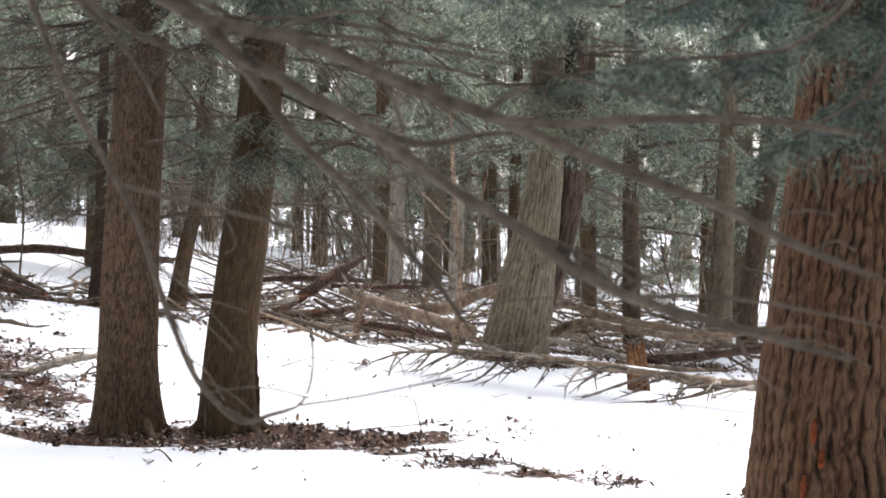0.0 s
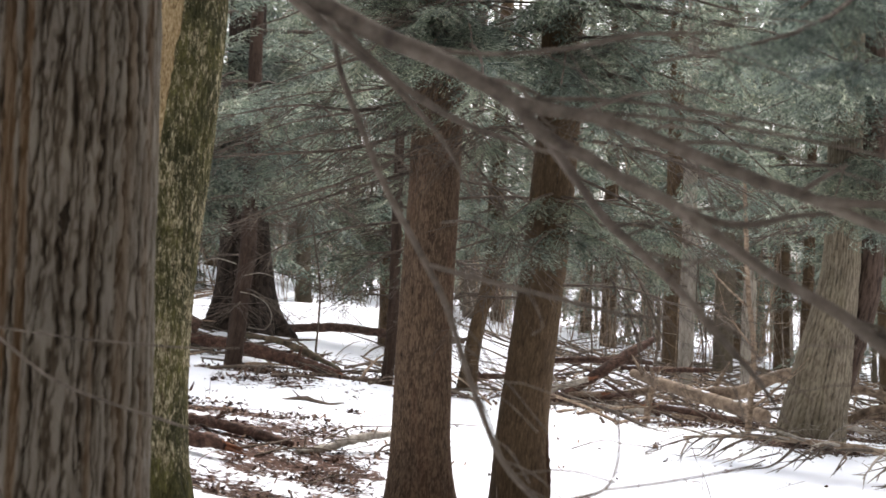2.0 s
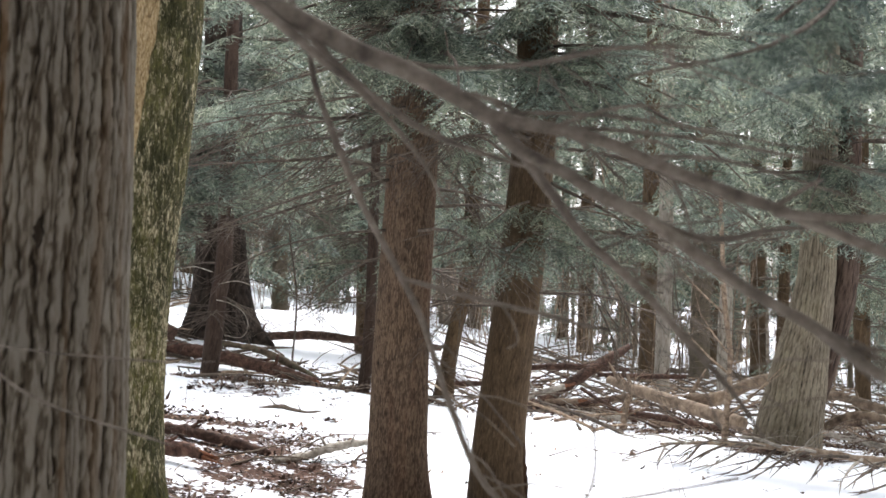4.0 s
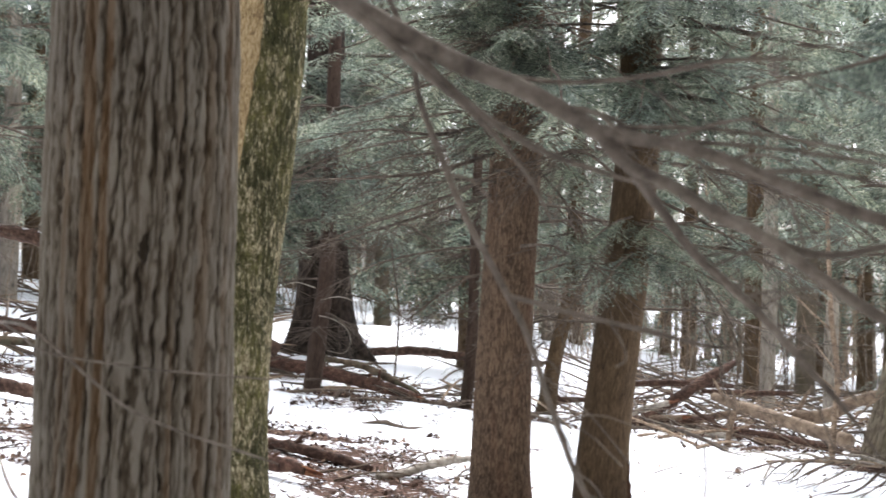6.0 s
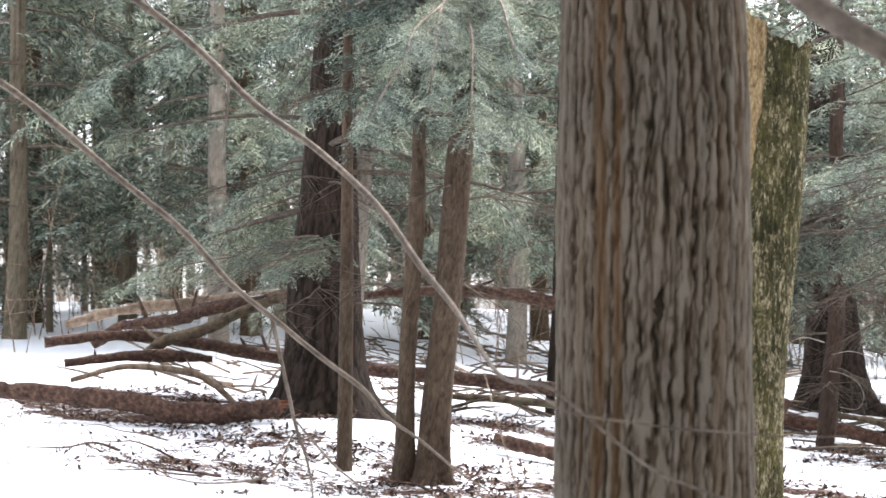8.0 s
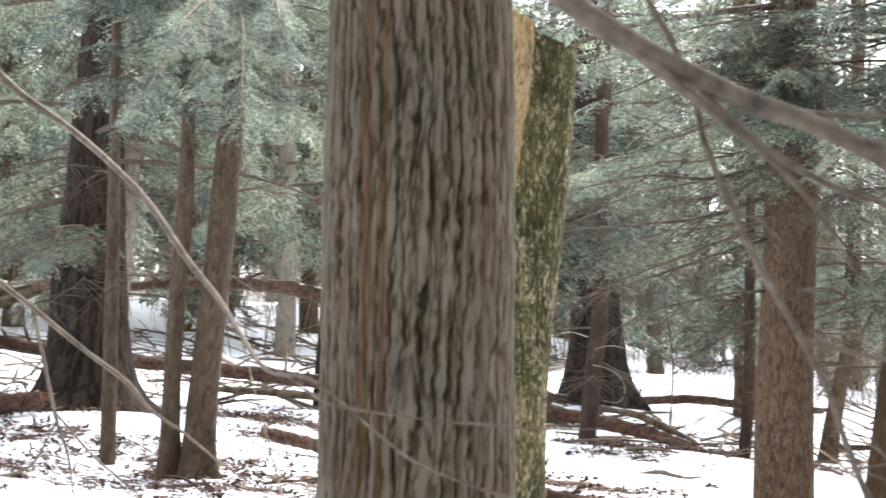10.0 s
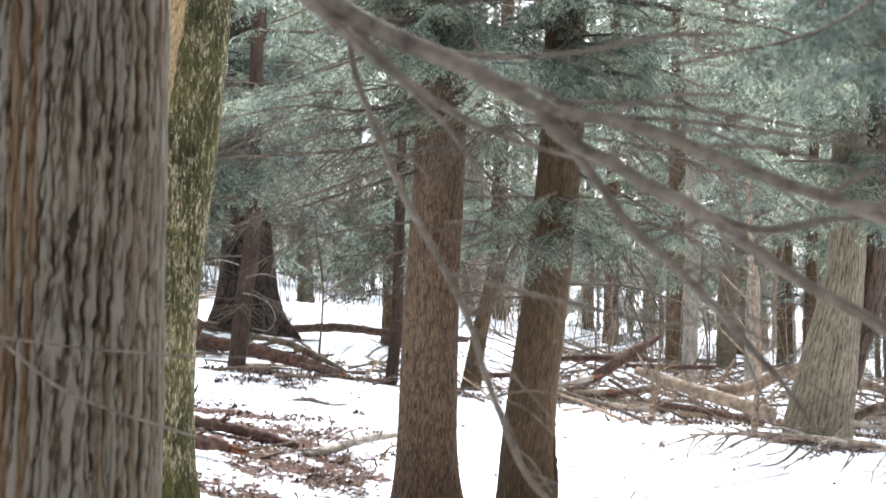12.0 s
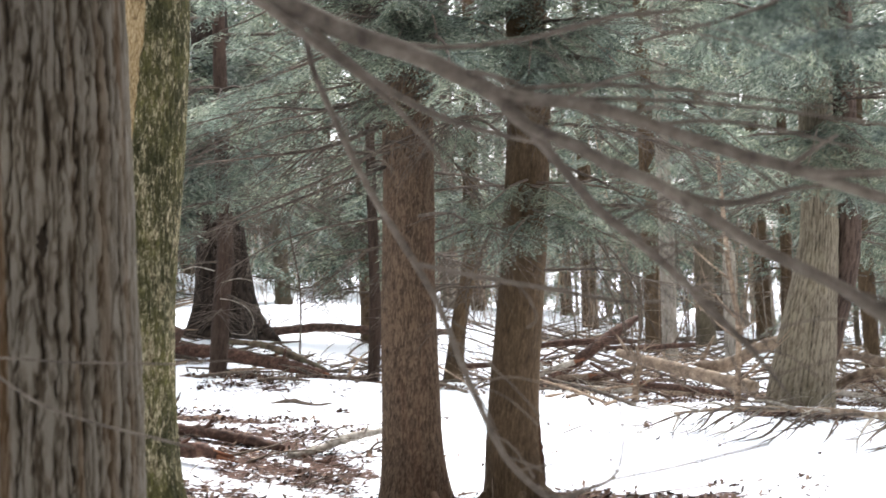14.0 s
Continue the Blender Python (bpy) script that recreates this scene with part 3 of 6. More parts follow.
def rooted(rows, top, taper=0.55):
    """Rows low to high, run on down into the ground and up to the height top."""
    rows = sorted(rows, key=lambda r: r[2])
    x, y, z, r = rows[0]
    g = float(ground_z(x, y)) - 0.25
    out = list(rows)
    if z > g + 0.05:
        x2, y2, z2, r2 = rows[1]
        k = np.clip((z - g) / max(z2 - z, 0.2), 0, 0.7)
        out = [(x - (x2 - x) * k, y - (y2 - y) * k, g, r * 1.04)] + out
    xa, ya, za, ra = out[-2]
    xb, yb, zb, rb = out[-1]
    if top > zb + 0.3:
        k = min((top - zb) / max(zb - za, 0.3), 3.5)
        n = max(2, int((top - zb) / 0.9))
        for i in range(1, n + 1):
            s = i / n
            out.append((xb + (xb - xa) * k * 0.6 * s, yb + (yb - ya) * k * 0.6 * s, zb + (top - zb) * s, rb * (1 + (taper - 1) * s)))
    return out


# ---------------------------------------------------------------- foliage
def fan_template(rng, fine):
    """A flat hemlock spray one unit long: an axis with side twigs, each a feather of needle strips. Triangles."""
    V, F = [], []

    def strip(p, d, length, width, tilt):
        side = np.array([-d[1], d[0], 0.0])
        side = side / (np.linalg.norm(side) + 1e-9)
        side = side + np.array([0, 0, tilt])
        q = p + d * length
        mid = p + d * length * 0.45
        k = len(V)
        V.extend([p, mid + side * width * 0.5, q, mid - side * width * 0.5])
        F.extend([(k, k + 1, k + 2), (k, k + 2, k + 3)])

    n = 10 if fine else 8
    for i in range(n):
        s = (i + 0.6) / n
        base = np.array([s, 0.0, -0.20 * s * s])
        for side in (-1, 1):
            ln = (0.42 * (1 - s) ** 0.8 + 0.10) * rng.uniform(0.75, 1.15)
            ang = radians(rng.uniform(40, 62)) * side
            d = np.array([math.cos(ang), math.sin(ang), rng.uniform(-0.45, 0.02)])
            if fine:
                m = max(2, int(ln / 0.085))
                for j in range(m):
                    u = (j + 0.5) / m
                    p = base + d * ln * u + np.array([0, 0, -0.10 * u * u * ln])
                    for sd in (-1, 1):
                        a2 = ang + sd * radians(rng.uniform(30, 55))
                        d2 = np.array([math.cos(a2), math.sin(a2), rng.uniform(-0.45, 0.15)])
                        strip(p, d2, rng.uniform(0.07, 0.12) * (1.15 - 0.5 * u), rng.uniform(0.016, 0.027), rng.uniform(-0.9, 0.9))
                strip(base, d, ln * 1.12, 0.022, rng.uniform(-0.5, 0.5))
            else:
                m = 3 if ln > 0.2 else 2
                for j in range(m):
                    u = (j + 0.2) / m
                    for sd in (-1, 1):
                        a2 = ang + sd * radians(rng.uniform(18, 42))
                        d2 = np.array([math.cos(a2), math.sin(a2), rng.uniform(-0.5, 0.12)])
                        strip(base + d * ln * u, d2, rng.uniform(0.13, 0.20) * (1.1 - 0.3 * u), rng.uniform(0.028, 0.046), rng.uniform(-0.9, 0.9))
    strip(np.array([0, 0, 0.0]), np.array([1.0, 0, -0.12]), 1.0, 0.012, 0.6)
    return np.array(V), np.array(F)


_rng = np.random.RandomState(5)
FANS = [fan_template(_rng, True) for _ in range(4)]
FANS_COARSE = [fan_template(_rng, False) for _ in range(4)]


def stamp(fans, place):
    """Joins copies of the sprays: place has rows of origin(3), direction(3), size, roll."""
    rng = np.random.RandomState(len(place))
    vs, fs, k = [], [], 0
    which = rng.randint(0, len(fans), len(place))
    P = np.asarray(place)
    for w in range(len(fans)):
        Q = P[which == w]
        if not len(Q):
            continue
        tv, tf = fans[w]
        d = Q[:, 3:6] / (np.linalg.norm(Q[:, 3:6], axis=1)[:, None] + 1e-9)
        s = np.cross(np.array([0, 0, 1.0]), d)
        s /= np.linalg.norm(s, axis=1)[:, None] + 1e-9
        u = np.cross(d, s)
        cr, sr = np.cos(Q[:, 7])[:, None], np.sin(Q[:, 7])[:, None]
        s, u = s * cr + u * sr, u * cr - s * sr
        v = Q[:, None, :3] + Q[:, 6][:, None, None] * (tv[None, :, 0:1] * d[:, None] + tv[None, :, 1:2] * s[:, None] + tv[None, :, 2:3] * u[:, None])
        n = len(Q)
        f = tf[None] + (np.arange(n) * len(tv))[:, None, None] + k
        vs.append(v.reshape(-1, 3))
        fs.append(f.reshape(-1, 3))
        k += n * len(tv)
    return np.vstack(vs), np.vstack(fs)


def limb_path(rng, x, y, z, az, length, lift, droop, r0):
    """A limb from the trunk outwards: rises or sinks by lift, then droops."""
    out = []
    n = 6
    for i in range(n + 1):
        s = i / n
        wob = 0.05 * length * math.sin(s * 3 + az)
        out.append((x + length * s * math.sin(az) + wob * math.cos(az), y + length * s * math.cos(az) - wob * math.sin(az),
                    z + lift * length * s - droop * length * s * s + rng.uniform(-0.02, 0.02), r0 * (1 - 0.85 * s)))
    return out


def sprays_on(rng, path, start, step, size, out):
    """Sprays to both sides of a limb from its share start to the tip."""
    c = curve(path, 30)
    seg = np.linalg.norm(np.diff(c[:, :3], axis=0), axis=1)
    total = seg.sum()
    s = start * total
    cum = np.concatenate([[0], np.cumsum(seg)])
    while s < total:
        i = min(int(np.searchsorted(cum, s)), 29)
        p = c[i, :3]
        d = c[min(i + 1, 29), :3] - c[max(i - 1, 0), :3]
        d /= np.linalg.norm(d) + 1e-9
        side = np.cross([0, 0, 1.0], d)
        side /= np.linalg.norm(side) + 1e-9
        for sd in (-1, 1):
            if rng.rand() < 0.12:
                continue
            k = rng.uniform(0.5, 1.4)
            dd = d * k + side * sd + np.array([0, 0, rng.uniform(-0.95, 0.05)])
            out.append((*p, *dd, size * rng.uniform(0.6, 1.25) * (0.7 + 0.5 * (1 - s / total)), rng.uniform(-0.8, 0.8)))
        s += step * rng.uniform(0.7, 1.3)
    out.append((*c[-1, :3], *d, size, 0.0))


def dead_limb(rng, path, pieces, count=7, size=0.5, sides=3):
    """A bare limb with fine drooping twigs."""
    pieces.append(tube(path, 4, 9))
    c = curve(path, 20)
    for k in range(count):
        i = rng.randint(4, 19)
        p = c[i, :3]
        d = c[min(i + 1, 19), :3] - c[i - 1, :3]
        d /= np.linalg.norm(d) + 1e-9
        side = np.cross([0, 0, 1.0], d) * rng.choice([-1, 1])
        L = size * rng.uniform(0.4, 1.2)
        v = d * rng.uniform(0.3, 1.0) + side * rng.uniform(0.4, 1.0) + np.array([0, 0, rng.uniform(-0.5, 0.25)])
        v /= np.linalg.norm(v)
        r = max(c[i, 3] * 0.5, 0.003)
        pts = [(*p, r), (*(p + v * L * 0.5 + [0, 0, -0.02]), r * 0.7), (*(p + v * L + [0, 0, -0.09 * L]), r * 0.3)]
        pieces.append(tube(pts, sides, 5, caps=False))
        for q in range(2):
            s = rng.uniform(0.3, 0.9)
            p2 = p + v * L * s
            v2 = v + rng.uniform(-0.7, 0.7, 3)
            v2 /= np.linalg.norm(v2)
            pieces.append(tube([(*p2, r * 0.5), (*(p2 + v2 * L * 0.45), r * 0.2)], 3, 3, caps=False))


def hemlock(rows, material, label, seed, top=9.0, low=2.2, limbs=22, reach=2.2, size=0.55, dead=8, dead_low=1.2, flare=0.35, sides=36, levels=90,
            style="plate", depth=0.008, fu=40.0, fz=6.0, fine=True, azimuths=None, step=0.24, group="hemlocks of the stand", lobes=4, name="hemlock_tree", single=True, crown=None, veil=None, needles=None):
    """A hemlock: trunk, living limbs that carry sprays, and bare dead limbs below them. Most limbs stand below the height crown."""
    rng = np.random.RandomState(seed)
    needles = needles or NEEDLES
    rows = rooted(rows, top)
    bx, by = rows[0][0], rows[0][1]
    tree = empty_thing(name, bx, by, float(ground_z(bx, by)), label, "tree", group)
    hang("trunk", trunk_mesh("trunk", rows, material, sides, levels, style, seed * 1.7, flare, lobes, depth, fu, fz), tree)
    c = curve(rows, 200)
    crown = crown or min(top - 0.5, 2.2 + 0.22 * math.hypot(bx, by))

    def axis(z):
        i = int(np.argmin(np.abs(c[:, 2] - z)))
        return c[i]

    wood, place = [], []
    for i in range(limbs):
        z = low + (crown - low) * (i + rng.uniform(0, 1)) / limbs if rng.rand() > 0.12 else rng.uniform(crown, max(top - 0.5, crown + 0.1))
        p = axis(z)
        if azimuths:
            a0, a1 = azimuths[i % len(azimuths)]
            az = radians(rng.uniform(a0, a1))
        else:
            az = 2.4 * i + rng.uniform(-0.4, 0.4)
        L = reach * rng.uniform(0.6, 1.15) * (1 - 0.4 * max(0, z - low) / max(top - low, 1))
        path = limb_path(rng, p[0], p[1], z, az, L, rng.uniform(-0.05, 0.2), rng.uniform(0.15, 0.42), 0.010 + 0.008 * L)
        if single:
            own = []
            sprays_on(rng, path, 0.20, step, size, own)
            v, f = tube(path, 4, 9)
            limb = hang("limb", mesh_of("limb", v, tri(f), FINE_TWIG), tree)
            v, f = stamp(FANS if fine else FANS_COARSE, own)
            leafy = new("spray", mesh_of("spray", v, f, needles, flat=True))
            leafy.parent = limb
            tagged(leafy, kind="stuff")
        else:
            wood.append(tube(path, 3, 6, caps=False))
            sprays_on(rng, path, 0.20, step, size, place)
    # leafy limbs that droop out over the clearing
    z0, z1, count, out = veil or (0, 0, 0, 0)
    home = math.atan2(-bx, -by)
    for i in range(count):
        z = z0 + (z1 - z0) * (i + rng.rand()) / count
        p = axis(z)
        path = limb_path(rng, p[0], p[1], z, home + rng.uniform(-0.75, 0.75), out * rng.uniform(0.55, 1.1), rng.uniform(-0.02, 0.10), rng.uniform(0.15, 0.38), 0.010 + 0.005 * out)
        own = []
        sprays_on(rng, path, 0.06, step * 0.75, size * 0.9, own)
        v, f = tube(path, 4, 9)
        limb = hang("limb", mesh_of("limb", v, tri(f), FINE_TWIG), tree)
        v, f = stamp(FANS if fine else FANS_COARSE, own)
        leafy = new("spray", mesh_of("spray", v, f, needles, flat=True))
        leafy.parent = limb
        tagged(leafy, kind="stuff")
    for i in range(dead):
        z = dead_low + (low + 0.8 - dead_low) * rng.rand()
        p = axis(z)
        az = rng.uniform(0, 2 * math.pi)
        ps = []
        dead_limb(rng, limb_path(rng, p[0], p[1], z, az, reach * rng.uniform(0.35, 0.85), rng.uniform(-0.1, 0.15), rng.uniform(0.1, 0.4), 0.012), ps, 15 if single else 4, 0.6)
        if single:
            v, f = join(ps)
            hang("dead_limb", mesh_of("dead_limb", v, tri(f), FINE_TWIG), tree, "bare dead limb with fine twigs")
        else:
            wood.extend(ps)
    if wood:
        v, f = join(wood)
        hang("branchwork", mesh_of("branchwork", v, tri(f), DEAD_TWIG), tree, "", "stuff")
    if place:
        v, f = stamp(FANS if fine else FANS_COARSE, place)
        hang("foliage", mesh_of("foliage", v, f, needles, flat=True), tree, "flat grey-green needle sprays", "stuff")
    return tree


# ---------------------------------------------------------------- the great furrowed trunk and its drooping limbs
def hardwood():
    tree = empty_thing("hardwood_tree", -0.88, 4.056, float(ground_z(-0.88, 4.056)),
                       "thick grey-brown hardwood trunk with deep vertical bark furrows", "tree")
    rows = [(-0.923, 4.075, -0.292, 0.27), (-0.909, 4.080, 0.404, 0.236), (-0.899, 4.082, 0.951, 0.227), (-0.882, 4.085, 1.567, 0.222),
            (-0.871, 4.087, 2.195, 0.212), (-0.865, 4.089, 2.593, 0.203), (-0.836, 4.095, 4.487, 0.17), (-0.791, 4.102, 7.985, 0.11)]
    v, f, h, A, Z = trunk_surface(rows, 330, 480, "rift", 4.3, 0.0, 4, 0.015, 33.0, 2.6)
    home = math.atan2(-4.08, 0.9)
    streak = np.zeros(A.shape)
    for deg, wide, weight in ((-33, 4.2, 0.95), (-22, 2.8, 0.70), (-47, 3.0, 0.32), (40, 9.0, 0.34), (21, 2.2, 0.30), (62, 8.0, 0.30)):
        d = np.degrees(np.angle(np.exp(1j * (A - home)))) - deg + 2.0 * pnoise(Z * 1.3, deg, 0.5)
        streak = np.maximum(streak, weight * np.exp(-(d / wide) ** 2))
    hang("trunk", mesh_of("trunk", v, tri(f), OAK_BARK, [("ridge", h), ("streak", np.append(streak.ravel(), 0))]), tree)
    v, f = tube([(-0.822, 3.876, 1.690, 0.004), (-0.822, 3.872, 1.712, 0.012), (-0.821, 3.872, 1.735, 0.011), (-0.821, 3.875, 1.755, 0.003)], 9, 16, 0.5, 2.0)
    hang("knot", mesh_of("knot", v, tri(f), OAK_BARK, [("ridge", np.full(len(v), 0.15)), ("streak", np.zeros(len(v)))]), tree, "dark sunken knot")
    return tree


hardwood()


def overhanging_tree():
    """A tree beside the camera's left whose long limbs droop across the view."""
    tree = empty_thing("beech_tree", -2.72, 2.28, float(ground_z(-2.72, 2.28)), "grey-brown tree with long bare limbs drooping across the clearing", "tree")
    rows = [(-2.74, 2.26, -0.2, 0.15), (-2.73, 2.27, 1.5, 0.13), (-2.72, 2.28, 4.0, 0.11), (-2.72, 2.28, 7.0, 0.06)]
    hang("trunk", trunk_mesh("trunk", rows, BROWN_BARK, 40, 90, "plate", 3.9, 0.2, 4, 0.006, 40, 5), tree)
    limbs = {
        "limb": [[(-2.62, 2.30, 3.95, 0.045), (-1.35, 2.52, 2.95, 0.032), (-0.491, 2.632, 2.250, 0.0231), (-0.299, 2.694, 2.093, 0.0205), (-0.122, 2.727, 1.994, 0.0182), (0.005, 2.718, 1.940, 0.0167), (0.093, 2.703, 1.891, 0.0151), (0.125, 2.687, 1.871, 0.0141),
                  (0.226, 2.663, 1.852, 0.0111), (0.291, 2.638, 1.832, 0.0114), (0.366, 2.611, 1.798, 0.011), (0.467, 2.577, 1.755, 0.0113), (0.530, 2.545, 1.731, 0.0102),
                  (0.619, 2.508, 1.691, 0.0097), (0.737, 2.458, 1.641, 0.0093), (0.848, 2.405, 1.596, 0.008), (0.917, 2.360, 1.555, 0.0074), (0.989, 2.313, 1.520, 0.006), (1.050, 2.272, 1.492, 0.0026)],
                 [(0.528, 2.538, 1.725, 0.0081), (0.636, 2.492, 1.715, 0.0076), (0.729, 2.446, 1.721, 0.0071), (0.887, 2.373, 1.719, 0.0066), (1.015, 2.301, 1.699, 0.0051)],
                 [(0.528, 2.538, 1.733, 0.0051), (0.563, 2.523, 1.757, 0.0045), (0.591, 2.511, 1.773, 0.003)]],
        "lower_limb": [[(0.119, 2.689, 1.876, 0.0134), (0.160, 2.671, 1.824, 0.0117), (0.228, 2.655, 1.789, 0.0112), (0.292, 2.635, 1.746, 0.0115), (0.344, 2.617, 1.722, 0.011), (0.427, 2.592, 1.662, 0.0105),
                        (0.492, 2.568, 1.614, 0.01), (0.589, 2.535, 1.557, 0.0102), (0.666, 2.504, 1.498, 0.0096), (0.741, 2.470, 1.459, 0.0091), (0.855, 2.422, 1.426, 0.0085), (0.922, 2.385, 1.407, 0.0071), (1.024, 2.331, 1.379, 0.0048)],
                       [(0.284, 2.640, 1.758, 0.0087), (0.344, 2.635, 1.725, 0.008), (0.414, 2.621, 1.693, 0.0067), (0.471, 2.605, 1.688, 0.0061), (0.536, 2.589, 1.702, 0.0048), (0.595, 2.571, 1.704, 0.0028)]],
        "inner_limb": [[(0.153, 2.675, 1.836, 0.0097), (0.215, 2.689, 1.756, 0.0089), (0.264, 2.692, 1.692, 0.0082), (0.313, 2.694, 1.648, 0.0081), (0.373, 2.695, 1.592, 0.0074), (0.433, 2.694, 1.525, 0.0068), (0.492, 2.690, 1.459, 0.0049), (0.544, 2.688, 1.387, 0.0018)]],
        "hooked_limb": [[(-2.64, 2.35, 3.7, 0.025), (-1.3, 2.7, 3.1, 0.018), (-0.541, 2.880, 2.711, 0.0154), (-0.340, 2.913, 2.339, 0.0099), (-0.220, 2.926, 2.118, 0.0076), (-0.180, 2.930, 2.021, 0.0069), (-0.164, 2.931, 1.945, 0.0078), (-0.130, 2.933, 1.857, 0.0087), (-0.083, 2.935, 1.747, 0.0086), (-0.028, 2.937, 1.648, 0.0086),
                         (0.018, 2.938, 1.558, 0.0081), (0.046, 2.938, 1.474, 0.008), (0.073, 2.938, 1.399, 0.008), (0.109, 2.937, 1.312, 0.008), (0.148, 2.936, 1.261, 0.0079), (0.192, 2.934, 1.228, 0.007),
                         (0.239, 2.932, 1.239, 0.0057), (0.290, 2.928, 1.259, 0.0039), (0.309, 2.926, 1.312, 0.0026), (0.307, 2.927, 1.386, 0.0013)],
                        [(0.281, 2.929, 1.254, 0.003), (0.390, 2.918, 1.271, 0.0021), (0.543, 2.896, 1.303, 0.0009)],
                        [(-0.014, 2.937, 1.625, 0.0063), (0.103, 2.937, 1.595, 0.0063), (0.219, 2.933, 1.569, 0.0054), (0.313, 2.926, 1.547, 0.004), (0.390, 2.918, 1.543, 0.0018)],
                        [(0.152, 2.936, 1.582, 0.0027), (0.170, 2.935, 1.555, 0.0022), (0.179, 2.935, 1.524, 0.0022), (0.162, 2.936, 1.510, 0.0013)]],
        "side_twig": [[(-0.038, 2.723, 1.962, 0.0061), (0.066, 2.733, 1.953, 0.0043), (0.175, 2.729, 1.960, 0.0043), (0.248, 2.726, 1.973, 0.0049), (0.315, 2.719, 1.986, 0.0043), (0.436, 2.706, 1.987, 0.0018)],
                      [(-0.299, 2.694, 2.093, 0.0112), (-0.163, 2.704, 1.978, 0.0087), (-0.070, 2.704, 1.901, 0.0063), (0.012, 2.703, 1.809, 0.0038), (0.056, 2.700, 1.728, 0.0019)],
                      [(-0.197, 2.713, 2.047, 0.0086), (-0.109, 2.730, 1.945, 0.0073), (0.013, 2.742, 1.859, 0.006), (0.144, 2.747, 1.811, 0.0036), (0.263, 2.742, 1.782, 0.0018)]],
    }
    rng = np.random.RandomState(3)
    limbs = {name: [[(x, y, z, max(0.68 * r, 0.0020) if name == "hooked_limb" else 0.9 * r) for x, y, z, r in p] for p in lines] for name, lines in limbs.items()}
    for name, lines in limbs.items():
        ps = [tube(p, 10, 6 * len(p), 0.10, 2.0) for p in lines]
        for p in lines[:1]:
            c = curve(p, 40)
            for k in range(12):
                i = rng.randint(12, 38)
                d = np.array([rng.uniform(0.2, 0.9), rng.uniform(-0.5, 0.5), rng.uniform(-0.5, 0.35)])
                q = c[i, :3]
                L = rng.uniform(0.10, 0.32)
                r = c[i, 3] * 0.35
                ps.append(tube([(*q, r), (*(q + d * L * 0.5), r * 0.8), (*(q + d * L + [0, 0, -0.03]), 0.0015)], 5, 6, 0.2, k))
            for k in range(3 if name in ("limb", "lower_limb") else 0):
                i = rng.randint(12, 30)
                q = c[i, :3]
                d = c[i + 3, :3] - c[i, :3]
                d = d / np.linalg.norm(d) + rng.uniform(-0.22, 0.22, 3)
                L = rng.uniform(0.35, 0.75)
                r = rng.uniform(0.0025, 0.0045)
                ps.append(tube([(*q, r), (*(q + d * L * 0.4 + [0, 0, 0.02]), r * 0.85), (*(q + d * L), 0.0012)], 5, 8, 0.1, k))
        v, f = join(ps)
        hang(name, mesh_of(name, v, tri(f), TWIG), tree, "smooth drooping grey-brown limb")
    return tree


overhanging_tree()


